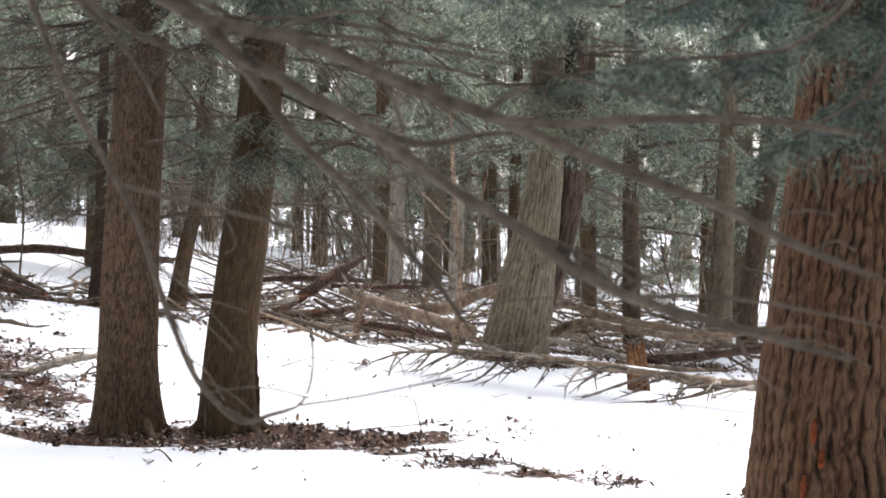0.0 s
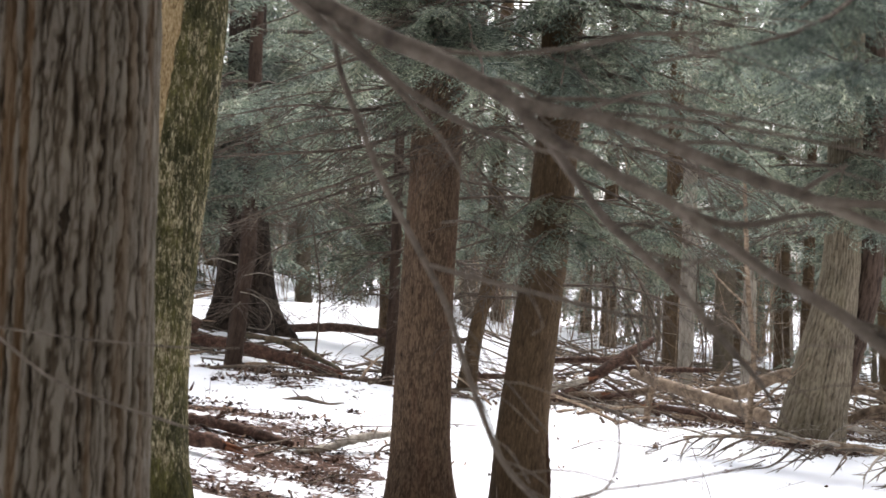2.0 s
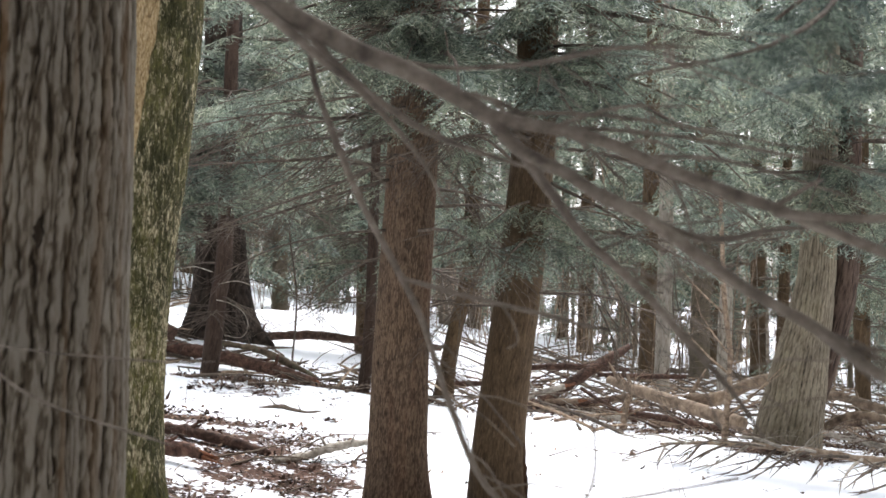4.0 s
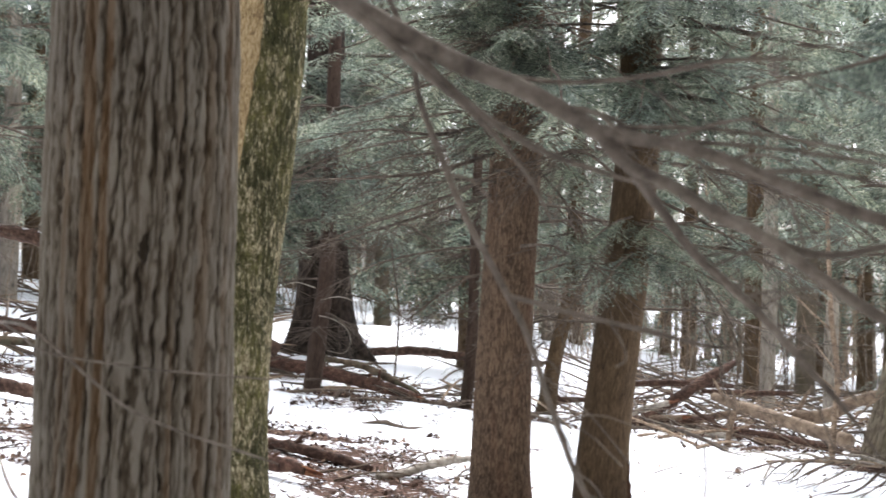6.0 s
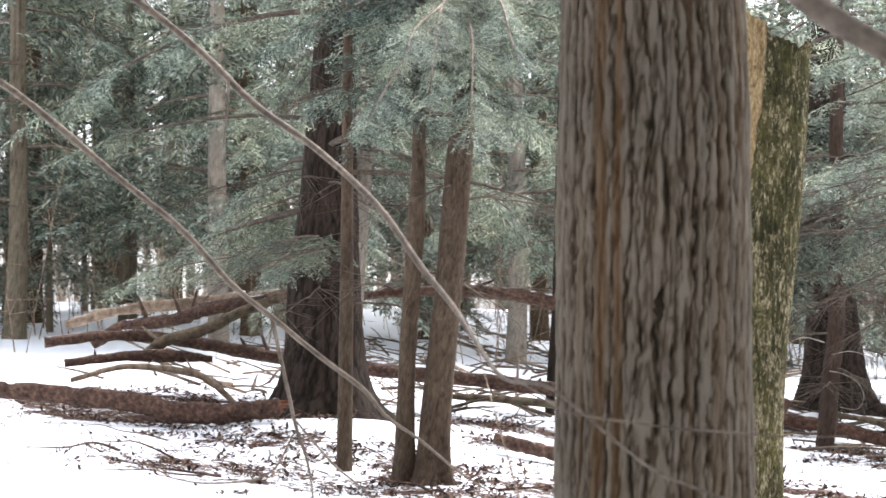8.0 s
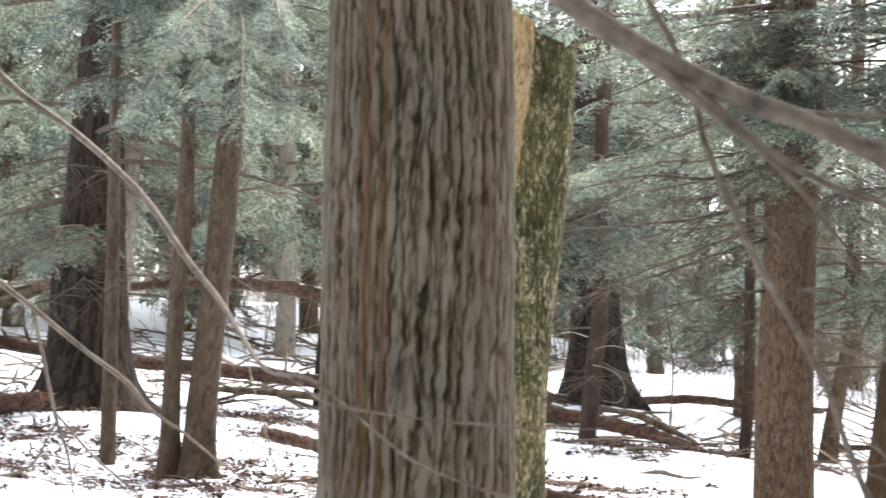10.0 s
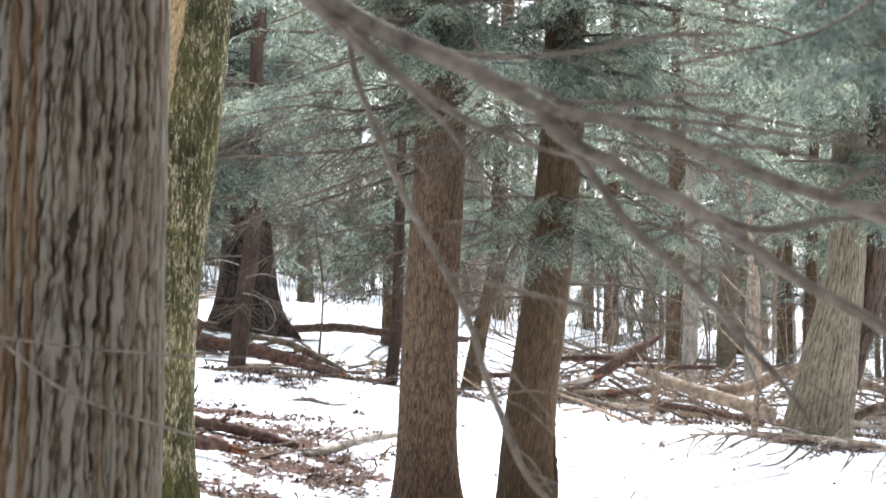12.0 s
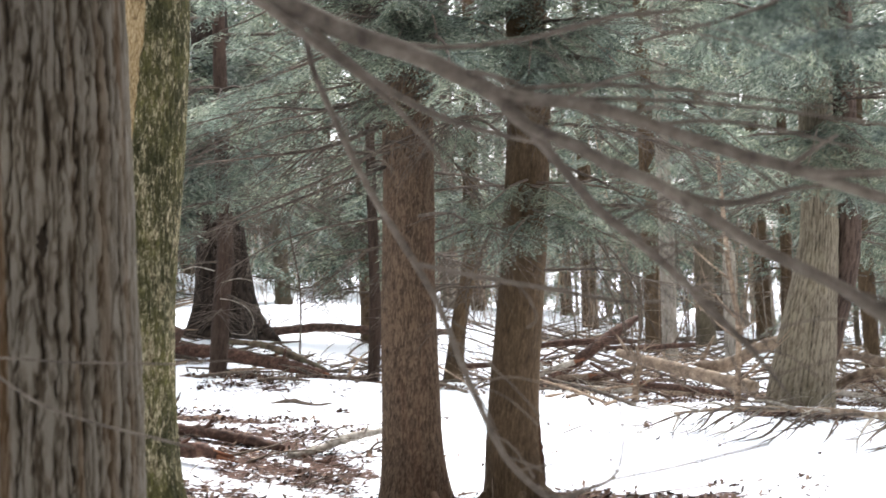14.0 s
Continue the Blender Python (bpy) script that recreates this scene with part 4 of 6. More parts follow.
# ---------------------------------------------------------------- mossy broken snag behind it
def mossy_snag():
    x0, y0 = -1.52, 9.28
    tree = empty_thing("mossy_snag", x0, y0, float(ground_z(x0, y0)), "dead broken-topped trunk with green moss and bare pale wood", "dead tree")
    rows = [(-1.535, 9.223, -0.063, 0.27), (-1.523, 9.225, 0.338, 0.235), (-1.514, 9.226, 0.748, 0.205), (-1.500, 9.229, 1.209, 0.195), (-1.465, 9.234, 1.789, 0.2),
            (-1.408, 9.242, 2.290, 0.208), (-1.356, 9.248, 2.960, 0.212), (-1.325, 9.249, 3.480, 0.214)]
    v, f, h, A, Z = trunk_surface(rows, 140, 240, "furrow", 7.7, 0.7, 3, 0.012, 44, 6)
    n = 140 * 240
    # jagged break at the top
    top = 3.20 + 0.15 * smooth((np.cos(A - 3.6) + 0.3)) + 0.06 * pnoise(np.cos(A) * 4, np.sin(A) * 4, 1.5) + 0.03 * pnoise(np.cos(A) * 14, np.sin(A) * 14, 0.5)
    zz = np.minimum(v[:n, 2], top.ravel())
    v[:n, 2] = zz
    v[n] = (-1.34, 9.30, 3.08)
    # bare strip faces the camera on its left side, moss on the right and at the foot
    face = A.ravel()
    zf = Z.ravel()
    half = 0.10 + 0.42 * smooth((zf - 2.1) / 1.1) + 0.06 * pnoise(zf * 3.0, 0.0, 2.0)
    strip = np.clip(1.5 - np.abs(np.angle(np.exp(1j * (face + 1.84)))) / half, 0, 1) * smooth((zf - 2.0) / 0.35)
    bare = np.append(0.62 * strip, 0.7)
    side = 0.5 + 0.5 * np.cos(face + 0.75)
    moss = 0.095 + 0.15 * smooth(side * 1.3 - 0.45) + 0.02 * smooth((zf - 1.7) / 0.6) - 0.02 * np.exp(-((zf - 1.35) / 0.5) ** 2) + 0.30 * np.exp(-np.maximum(zf - 0.42, 0) / 0.10)
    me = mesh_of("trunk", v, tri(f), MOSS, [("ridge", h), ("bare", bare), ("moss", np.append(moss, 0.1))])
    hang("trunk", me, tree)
    roots = [[(-1.411, 9.148, 0.44, 0.1), (-1.213, 9.027, 0.30, 0.085), (-1.034, 8.947, 0.22, 0.055), (-0.876, 8.877, 0.12, 0.03)],
             [(-1.362, 9.327, 0.424, 0.07), (-1.114, 9.347, 0.272, 0.05), (-0.915, 9.377, 0.150, 0.03)]]
    for p in roots:
        w, q = tube(p, 14, 26, 0.3, 1.3)
        k = 0.14 + 0.14 * pnoise(w[:, 0] * 9, w[:, 1] * 9, w[:, 2] * 9)
        hang("root", mesh_of("root", w, tri(q), MOSS, [("ridge", np.full(len(w), 0.6)), ("bare", np.zeros(len(w))), ("moss", k)]), tree)
    return tree


mossy_snag()


def drooping_twig(tree, rows):
    """A thin pale twig that hangs in a loop from a trunk."""
    v, f = tube(rows, 5, 26, 0.1, 1.0)
    hang("drooping_twig", mesh_of("drooping_twig", v, tri(f), BIRCH_LOG), tree, "thin pale drooping twig")


def add_roots(tree, x, y, r, material, angles, seed):
    """Short surface roots that run out of the foot of a trunk into the litter."""
    for k, deg in enumerate(angles):
        a = radians(deg)
        rows = []
        for s, up, w in ((0.80, 0.08, 0.22), (1.1, 0.03, 0.19), (1.5, -0.01, 0.13), (2.0, -0.05, 0.06)):
            b = a + 0.25 * s * math.sin(seed + k)
            px, py = x + r * s * math.cos(b), y + r * s * math.sin(b)
            rows.append((px, py, float(ground_z(px, py)) + up * r / 0.2 - 0.02, r * w))
        v, f = tube(rows, 10, 22, 0.35, seed + k)
        h = 0.55 + 0.35 * pnoise(v[:, 0] * 40, v[:, 1] * 40, v[:, 2] * 40)
        hang("root", mesh_of("root", v, tri(f), material, [("ridge", h)]), tree)


# ---------------------------------------------------------------- the pair of hemlocks and the right-hand giant
plated = hemlock([(-0.14, 12.03, 0.12, 0.205), (-0.13, 12.03, 0.41, 0.196), (-0.120, 12.027, 0.789, 0.189), (-0.082, 12.027, 1.787, 0.178), (-0.03, 12.03, 2.88, 0.17)],
        HEMLOCK_BARK, "hemlock trunk with flaky red-brown plated bark in melted leaf ring", 11, top=9, low=3.15, limbs=13, reach=2.1, size=0.42, step=0.2, dead=34, dead_low=1.7,
        flare=0.34, sides=180, levels=440, style="plate", depth=0.012, fu=78, fz=9, lobes=3, veil=(3.05, 3.9, 10, 1.0), azimuths=[(100, 260), (60, 130), (230, 300)])
brown = hemlock([(0.550, 12.017, 0.173, 0.185), (0.555, 12.014, 0.463, 0.178), (0.58, 12.01, 0.80, 0.166), (0.637, 12.009, 1.261, 0.16), (0.696, 12.006, 1.749, 0.154), (0.752, 12.003, 2.318, 0.147), (0.787, 12.000, 2.876, 0.142)],
        BROWN_BARK, "leaning hemlock trunk with finely furrowed brown bark", 12, top=9, low=2.95, limbs=13, reach=2.1, size=0.42, step=0.2, dead=15, dead_low=1.5,
        flare=0.26, sides=150, levels=320, style="fine", depth=0.008, fu=80, fz=8, lobes=4, veil=(3.0, 3.9, 8, 1.0), azimuths=[(100, 260), (60, 130), (0, 360)])

add_roots(plated, -0.14, 12.03, 0.22, HEMLOCK_BARK, (-160, -95, -40, 10), 2.0)
add_roots(brown, 0.55, 12.01, 0.20, BROWN_BARK, (-150, -80, -20), 5.0)


def loose_bark(tree, x, y, z):
    """A ragged flap of bark standing off the foot of a trunk."""
    v, f = tube([(x, y, z - 0.05, 0.030), (x + 0.012, y, z + 0.16, 0.034), (x + 0.004, y, z + 0.32, 0.026), (x + 0.016, y, z + 0.46, 0.008)], 9, 40, 0.5, 3.0)
    v[:, 1] = y + (v[:, 1] - y) * 0.55
    hang("loose_bark", mesh_of("loose_bark", v, tri(f), RED_BARK, [("ridge", 0.45 + 0.4 * pnoise(v[:, 0] * 60, v[:, 1] * 60, v[:, 2] * 25))]), tree, "ragged dark flap of loose bark")


loose_bark(brown, 0.715, 11.93, 0.14)


def bare_limbs(tree, lines, seed):
    """Long bare lower limbs with many fine twigs."""
    rng = np.random.RandomState(seed)
    for p in lines:
        ps = []
        dead_limb(rng, p, ps, 18, 0.55)
        v, f = join(ps)
        hang("dead_limb", mesh_of("dead_limb", v, tri(f), FINE_TWIG), tree, "bare dead limb with fine twigs")


bare_limbs(plated, [[(-0.18, 11.95, 2.64, 0.017), (-0.60, 11.85, 2.50, 0.012), (-1.00, 11.8, 2.46, 0.009), (-1.55, 11.75, 2.42, 0.004)], [(-0.20, 11.95, 2.36, 0.012), (-0.60, 11.7, 2.22, 0.009), (-1.05, 11.5, 2.06, 0.006), (-1.40, 11.4, 1.95, 0.003)],
                    [(-0.20, 11.95, 2.02, 0.010), (-0.55, 11.8, 1.98, 0.008), (-0.95, 11.7, 1.88, 0.005), (-1.25, 11.6, 1.72, 0.003)], [(-0.18, 11.92, 2.85, 0.014), (-0.55, 11.5, 2.72, 0.010), (-0.95, 11.2, 2.72, 0.007), (-1.45, 11.0, 2.60, 0.003)],
                    [(-0.18, 12.1, 2.50, 0.012), (-0.70, 12.4, 2.30, 0.009), (-1.15, 12.6, 2.16, 0.006), (-1.55, 12.7, 1.98, 0.003)], [(0.12, 11.9, 2.52, 0.011), (0.28, 11.6, 2.30, 0.008), (0.42, 11.4, 2.02, 0.005), (0.50, 11.3, 1.75, 0.003)]], 61)
bare_limbs(brown, [[(0.86, 11.95, 2.12, 0.012), (1.10, 11.8, 1.92, 0.009), (1.32, 11.7, 1.62, 0.006), (1.42, 11.65, 1.35, 0.003)], [(0.84, 11.95, 1.98, 0.010), (1.05, 11.8, 1.76, 0.008), (1.20, 11.7, 1.52, 0.005), (1.30, 11.65, 1.28, 0.003)],
                   [(0.88, 11.95, 2.35, 0.012), (1.25, 11.8, 2.16, 0.009), (1.60, 11.7, 1.92, 0.006), (1.95, 11.6, 1.76, 0.003)], [(0.62, 11.9, 2.50, 0.014), (0.42, 11.6, 2.62, 0.010), (0.25, 11.4, 2.60, 0.006), (0.10, 11.3, 2.45, 0.003)],
                   [(0.60, 11.9, 2.05, 0.010), (0.45, 11.7, 1.86, 0.007), (0.34, 11.6, 1.62, 0.005), (0.26, 11.5, 1.42, 0.003)], [(0.90, 12.0, 2.60, 0.013), (1.35, 11.9, 2.52, 0.010), (1.85, 11.8, 2.32, 0.006), (2.25, 11.7, 2.10, 0.003)]], 62)


def bracket_spray(tree_x, tree_y, z, rows, size, seed, label):
    """A low leafy branch hanging in front of a trunk: each stem carries its own sprays."""
    rng = np.random.RandomState(seed)
    base = empty_thing("hemlock_branch", rows[0][0][0], rows[0][0][1], rows[0][0][2], label, "branch")
    for p in rows:
        place = []
        sprays_on(rng, p, 0.1, 0.11, size, place)
        v, f = tube(p, 5, 10)
        stem = hang("stem", mesh_of("stem", v, tri(f), DEAD_TWIG), base)
        v, f = stamp(FANS, place)
        leafy = new("spray", mesh_of("spray", v, f, NEEDLES, flat=True))
        leafy.parent = stem
        tagged(leafy, kind="stuff")
    return base


bracket_spray(0.7, 12, 1.9, [[(0.74, 11.87, 2.22, 0.010), (0.60, 11.6, 2.16, 0.007), (0.42, 11.3, 2.02, 0.003)], [(0.76, 11.87, 2.18, 0.010), (0.88, 11.5, 2.12, 0.007), (1.02, 11.2, 1.98, 0.003)],
                             [(0.78, 11.88, 2.20, 0.010), (1.20, 11.7, 2.14, 0.007), (1.62, 11.5, 1.98, 0.003)], [(0.76, 11.87, 2.02, 0.010), (1.05, 11.5, 1.90, 0.007), (1.36, 11.3, 1.72, 0.003)],
                             [(0.74, 11.87, 1.98, 0.010), (0.62, 11.5, 1.88, 0.007), (0.52, 11.2, 1.74, 0.003)], [(0.78, 11.88, 2.06, 0.010), (1.30, 11.6, 2.00, 0.007), (1.72, 11.4, 1.84, 0.003)]], 0.27, 3, "low leafy hemlock branch growing from the brown trunk")
bracket_spray(-0.0, 12, 2.5, [[(0.07, 11.89, 2.78, 0.012), (0.17, 11.63, 2.70, 0.009), (0.31, 11.33, 2.48, 0.004)], [(-0.09, 11.89, 2.84, 0.012), (-0.24, 11.53, 2.77, 0.009), (-0.19, 11.13, 2.65, 0.004)]], 0.30, 4,
              "small leafy hemlock branch on the plated trunk")

bracket_spray(-0.05, 12, 3.2, [[(0.05, 11.87, 3.42, 0.012), (0.15, 11.4, 3.30, 0.009), (0.18, 10.9, 3.02, 0.004)], [(-0.08, 11.86, 3.40, 0.012), (-0.30, 11.4, 3.28, 0.009), (-0.50, 11.0, 3.00, 0.004)],
                               [(0.00, 11.86, 3.30, 0.012), (-0.05, 11.3, 3.18, 0.008), (-0.10, 10.8, 2.96, 0.004)], [(0.08, 11.9, 3.36, 0.012), (0.45, 11.5, 3.24, 0.008), (0.75, 11.2, 3.00, 0.004)]], 0.30, 21,
              "drooping leafy branch high on the plated hemlock")
bracket_spray(0.8, 12, 3.1, [[(0.80, 11.87, 3.20, 0.012), (0.78, 11.4, 3.08, 0.009), (0.72, 10.9, 2.82, 0.004)], [(0.86, 11.87, 3.22, 0.012), (1.10, 11.4, 3.12, 0.009), (1.30, 11.0, 2.84, 0.004)],
                             [(0.80, 11.87, 2.96, 0.012), (0.92, 11.4, 2.86, 0.008), (1.02, 11.0, 2.62, 0.004)], [(0.86, 11.9, 3.10, 0.012), (1.35, 11.6, 3.02, 0.008), (1.80, 11.3, 2.78, 0.004)]], 0.28, 22,
              "drooping leafy branch high on the brown hemlock")

bracket_spray(3.6, 15.8, 2.8, [[(3.60, 15.85, 2.75, 0.012), (3.45, 15.3, 2.62, 0.009), (3.25, 14.8, 2.32, 0.004)], [(3.62, 15.85, 2.85, 0.012), (3.75, 15.3, 2.70, 0.009), (3.95, 14.8, 2.36, 0.004)],
                               [(3.60, 15.85, 2.55, 0.012), (3.55, 15.3, 2.42, 0.008), (3.55, 14.8, 2.16, 0.004)], [(3.58, 15.87, 2.7, 0.012), (3.1, 15.6, 2.6, 0.008), (2.6, 15.4, 2.3, 0.004)]], 0.36, 23,
              "drooping leafy branch on the leaning grey tree")


def giant():
    # most of these limbs stand above the view, added to shade the near sprays
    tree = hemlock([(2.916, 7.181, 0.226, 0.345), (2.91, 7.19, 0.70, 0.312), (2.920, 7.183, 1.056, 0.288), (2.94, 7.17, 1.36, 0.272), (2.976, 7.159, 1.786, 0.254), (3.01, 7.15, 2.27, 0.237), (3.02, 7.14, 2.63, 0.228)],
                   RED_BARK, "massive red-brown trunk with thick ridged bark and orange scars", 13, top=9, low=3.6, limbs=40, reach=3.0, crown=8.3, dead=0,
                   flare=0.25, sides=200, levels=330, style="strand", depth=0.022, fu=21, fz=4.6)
    rng = np.random.RandomState(8)
    lines = [
        [(2.98, 6.95, 3.9, 0.030), (2.3, 5.6, 3.3, 0.020), (1.5, 3.9, 2.35, 0.010), (1.12, 3.16, 2.04, 0.006), (0.72, 2.95, 1.98, 0.003)],
        [(2.98, 6.95, 3.7, 0.030), (2.4, 5.5, 3.1, 0.020), (1.75, 4.0, 2.25, 0.010), (1.32, 3.30, 1.93, 0.006), (0.86, 2.86, 1.84, 0.003)],
        [(2.98, 6.95, 3.5, 0.028), (2.5, 5.4, 2.9, 0.020), (1.9, 4.1, 2.20, 0.010), (1.50, 3.40, 1.86, 0.006), (1.18, 2.98, 1.72, 0.003)],
        [(2.95, 6.95, 4.1, 0.028), (2.0, 5.7, 3.4, 0.018), (1.1, 4.2, 2.45, 0.010), (0.72, 3.30, 2.10, 0.005), (0.36, 2.95, 1.97, 0.003)],
        [(2.9, 6.95, 4.0, 0.026), (1.9, 5.9, 3.3, 0.018), (1.2, 4.7, 2.55, 0.009), (0.8, 3.9, 2.22, 0.004)],
        [(3.0, 6.95, 3.4, 0.026), (2.65, 5.8, 2.9, 0.018), (2.2, 4.8, 2.30, 0.010), (1.85, 4.1, 2.05, 0.004)],
        [(2.93, 6.95, 3.3, 0.024), (2.5, 6.2, 2.85, 0.016), (2.0, 5.4, 2.45, 0.010), (1.5, 4.7, 2.25, 0.004)],
        [(2.96, 6.95, 2.9, 0.022), (2.75, 6.2, 2.55, 0.014), (2.45, 5.4, 2.15, 0.009), (2.2, 4.8, 1.95, 0.004)],
        [(2.94, 6.95, 3.1, 0.022), (2.35, 5.9, 2.70, 0.014), (1.75, 4.9, 2.28, 0.008), (1.30, 4.2, 2.08, 0.004)],
        [(2.97, 6.95, 3.2, 0.022), (2.55, 5.6, 2.72, 0.014), (2.05, 4.4, 2.20, 0.008), (1.62, 3.7, 2.02, 0.004)],
        [(2.92, 6.95, 2.8, 0.020), (2.45, 6.1, 2.52, 0.013), (1.95, 5.3, 2.24, 0.008), (1.60, 4.7, 2.06, 0.004)],
    ]
    wood, place = [], []
    for p in lines:
        wood.append(tube(p, 6, 16, 0.2, 1.0))
        sprays_on(rng, p, 0.42, 0.055, 0.20, place)
        sprays_on(rng, p, 0.62, 0.06, 0.13, place)
    v, f = join(wood)
    hang("branchwork", mesh_of("branchwork", v, tri(f), TWIG), tree, "", "stuff")
    # the sprays stand in tufts with gaps between them
    at = np.array([row[:3] for row in place])
    tuft = pnoise(at[:, 0] * 6, at[:, 1] * 4, at[:, 2] * 8)
    v, f = stamp(FANS, [row for row, t in zip(place, tuft) if t > -0.10])
    for x, y, z in [(2.73, 6.915, 0.675), (2.69, 6.915, 0.44), (2.76, 6.90, 0.56)]:
        w, q = tube([(x, y, z - 0.05, 0.006), (x, y - 0.01, z, 0.016), (x + 0.008, y, z + 0.06, 0.006)], 8, 12, 0.5, z)
        hang("scar", mesh_of("scar", w, tri(q), ORANGE_MARK), tree, "raw orange bark scar")
    # near sprays take the dark needle copy in place of overhead shade
    hang("near_foliage", mesh_of("near_foliage", v, f, SHADED_NEEDLES, flat=True), tree, "soft blue-green needle sprays hanging over the clearing", "stuff")
    return tree


giant()

# ---------------------------------------------------------------- trees of the middle ground
leaning = hemlock([(3.37, 16.10, 0.32, 0.3), (3.38, 16.09, 0.44, 0.295), (3.462, 16.074, 0.925, 0.255), (3.57, 16.05, 1.56, 0.19), (3.62, 16.04, 1.98, 0.165)],
        GREY_BARK, "broad leaning grey trunk with narrow vertical bark ridges", 21, top=9, low=2.5, limbs=7, reach=2.2, dead=10, dead_low=1.7, flare=0.12, sides=110, levels=200, style="strand", depth=0.013, fu=33, fz=2.6, step=0.26, veil=(2.3, 4.2, 8, 1.7))
hang("second_stem", trunk_mesh("second_stem", rooted([(3.57, 16.19, 0.43, 0.1), (3.68, 16.13, 0.93, 0.13), (3.827, 16.094, 1.447, 0.125), (3.880, 16.082, 1.928, 0.122)], 8.0), UMBER_BARK, 50, 140, "furrow", 2.2, 0.0, 4, 0.010, 40, 3.0),
     leaning, "brown second stem pressed against the grey one")
hemlock([(5.00, 17.96, -0.02, 0.097), (4.98, 17.97, 0.60, 0.093), (4.97, 17.98, 1.20, 0.089), (4.96, 17.98, 2.00, 0.082)],
        SAPLING_BARK, "slim brown hemlock trunk behind the brush pile", 22, veil=(1.9, 3.6, 9, 1.2), top=8, low=1.9, limbs=14, reach=1.6, size=0.5, dead=6, dead_low=1.0, flare=0.1, sides=40, levels=100, step=0.3)


def split_wood():
    """Torn orange wood at the foot of the slim trunk."""
    rng = np.random.RandomState(4)
    ps = []
    for k in range(9):
        x = 4.07 + rng.uniform(-0.07, 0.07)
        ps.append(tube([(x, 14.36 + rng.uniform(-0.03, 0.03), 0.0, 0.03), (x - 0.02, 14.37, 0.3, 0.026), (x - 0.04, 14.38, 0.5 + rng.uniform(-0.06, 0.05), 0.004)], 5, 8, 0.3, k))
    v, f = join(ps)
    ob = new("broken_stump", mesh_of("broken_stump", v, tri(f), ORANGE_WOOD))
    return tagged(ob, "short splintered orange-brown stump in the snow", "stump")


split_wood()
hemlock([(0.280, 19.025, 0.484, 0.1), (0.33, 19.02, 0.83, 0.088), (0.399, 19.023, 1.202, 0.083), (0.534, 19.019, 1.800, 0.085)],
        BROWN_BARK, "thin leaning brown trunk standing in clean snow", 23, veil=(1.95, 3.6, 9, 1.3), top=8, low=2.2, limbs=8, reach=1.8, dead=8, dead_low=1.0, flare=0.25, sides=40, levels=120, step=0.28)
hemlock([(-0.672, 23.52, 0.80, 0.168), (-0.668, 23.52, 1.10, 0.159), (-0.664, 23.52, 1.55, 0.151)],
        BROWN_BARK, "brown trunk half hidden behind the plated trunk", 24, veil=(1.85, 4.0, 12, 1.8), fine=False, top=9, low=2.1, limbs=8, reach=2.3, dead=10, dead_low=1.3, flare=0.15, sides=40, levels=120, step=0.28)
hemlock([(-0.57, 18.52, 0.44, 0.066), (-0.55, 18.52, 0.64, 0.064), (-0.499, 18.521, 1.241, 0.059)],
        UMBER_BARK, "slender dark sapling trunk with bare twigs", 25, top=6, low=2.4, limbs=12, reach=1.3, size=0.5, dead=10, dead_low=0.8, flare=0.1, sides=24, levels=60, step=0.28)
hemlock([(-2.41, 21.90, 0.86, 0.47), (-2.417, 21.896, 1.060, 0.43), (-2.420, 21.895, 1.510, 0.36), (-2.434, 21.894, 2.210, 0.29), (-2.438, 21.893, 2.909, 0.255)],
        DARK_BARK, "great dark hemlock trunk with a wide flaring base", 26, veil=(2.75, 4.6, 16, 2.6), fine=False, top=10, low=3.0, limbs=9, reach=3.2, size=0.6, dead=16, dead_low=1.6, flare=0.35, sides=90, levels=170, style="furrow", depth=0.02, fu=24, fz=5, step=0.28, lobes=5)
slim = hemlock([(-2.11, 17.90, 0.63, 0.098), (-2.094, 17.907, 0.758, 0.088), (-2.068, 17.909, 0.958, 0.088), (-2.009, 17.916, 1.527, 0.086), (-1.956, 17.922, 1.926, 0.084)],
        UMBER_BARK, "slim dark brown trunk leaning before the great hemlock", 27, veil=(2.5, 3.6, 7, 1.4), top=7, low=2.9, limbs=6, reach=1.6, dead=14, dead_low=1.3, flare=0.2, sides=36, levels=90, step=0.3)
drooping_twig(slim, [(-2.02, 17.83, 1.50, 0.006), (-1.88, 17.78, 1.47, 0.006), (-1.74, 17.76, 1.38, 0.005), (-1.69, 17.75, 1.24, 0.005), (-1.76, 17.75, 1.13, 0.004), (-1.92, 17.76, 1.15, 0.003)])
drooping_twig(slim, [(-2.06, 17.83, 1.78, 0.006), (-2.25, 17.76, 1.83, 0.005), (-2.42, 17.74, 1.76, 0.004), (-2.52, 17.74, 1.62, 0.003)])
drooping_twig(slim, [(-2.00, 17.83, 1.66, 0.005), (-1.80, 17.78, 1.69, 0.005), (-1.62, 17.75, 1.62, 0.004), (-1.52, 17.75, 1.50, 0.003)])
hemlock([(-6.50, 15.77, 1.06, 0.44), (-6.50, 15.776, 1.239, 0.405), (-6.50, 15.78, 1.67, 0.36), (-6.51, 15.78, 2.41, 0.335), (-6.468, 15.802, 3.264, 0.27), (-6.416, 15.824, 4.567, 0.2), (-6.38, 15.84, 5.17, 0.17)],
        DARK_BARK, "big dark hemlock trunk with mossy flared base among fallen logs", 31, azimuths=[(200, 320), (20, 150), (-60, 60)], top=10, low=3.0, limbs=32, reach=2.8, size=0.55, dead=14, dead_low=1.9, flare=0.75, sides=100, levels=190, style="furrow", depth=0.018, fu=30, fz=3.5, step=0.26, lobes=5)
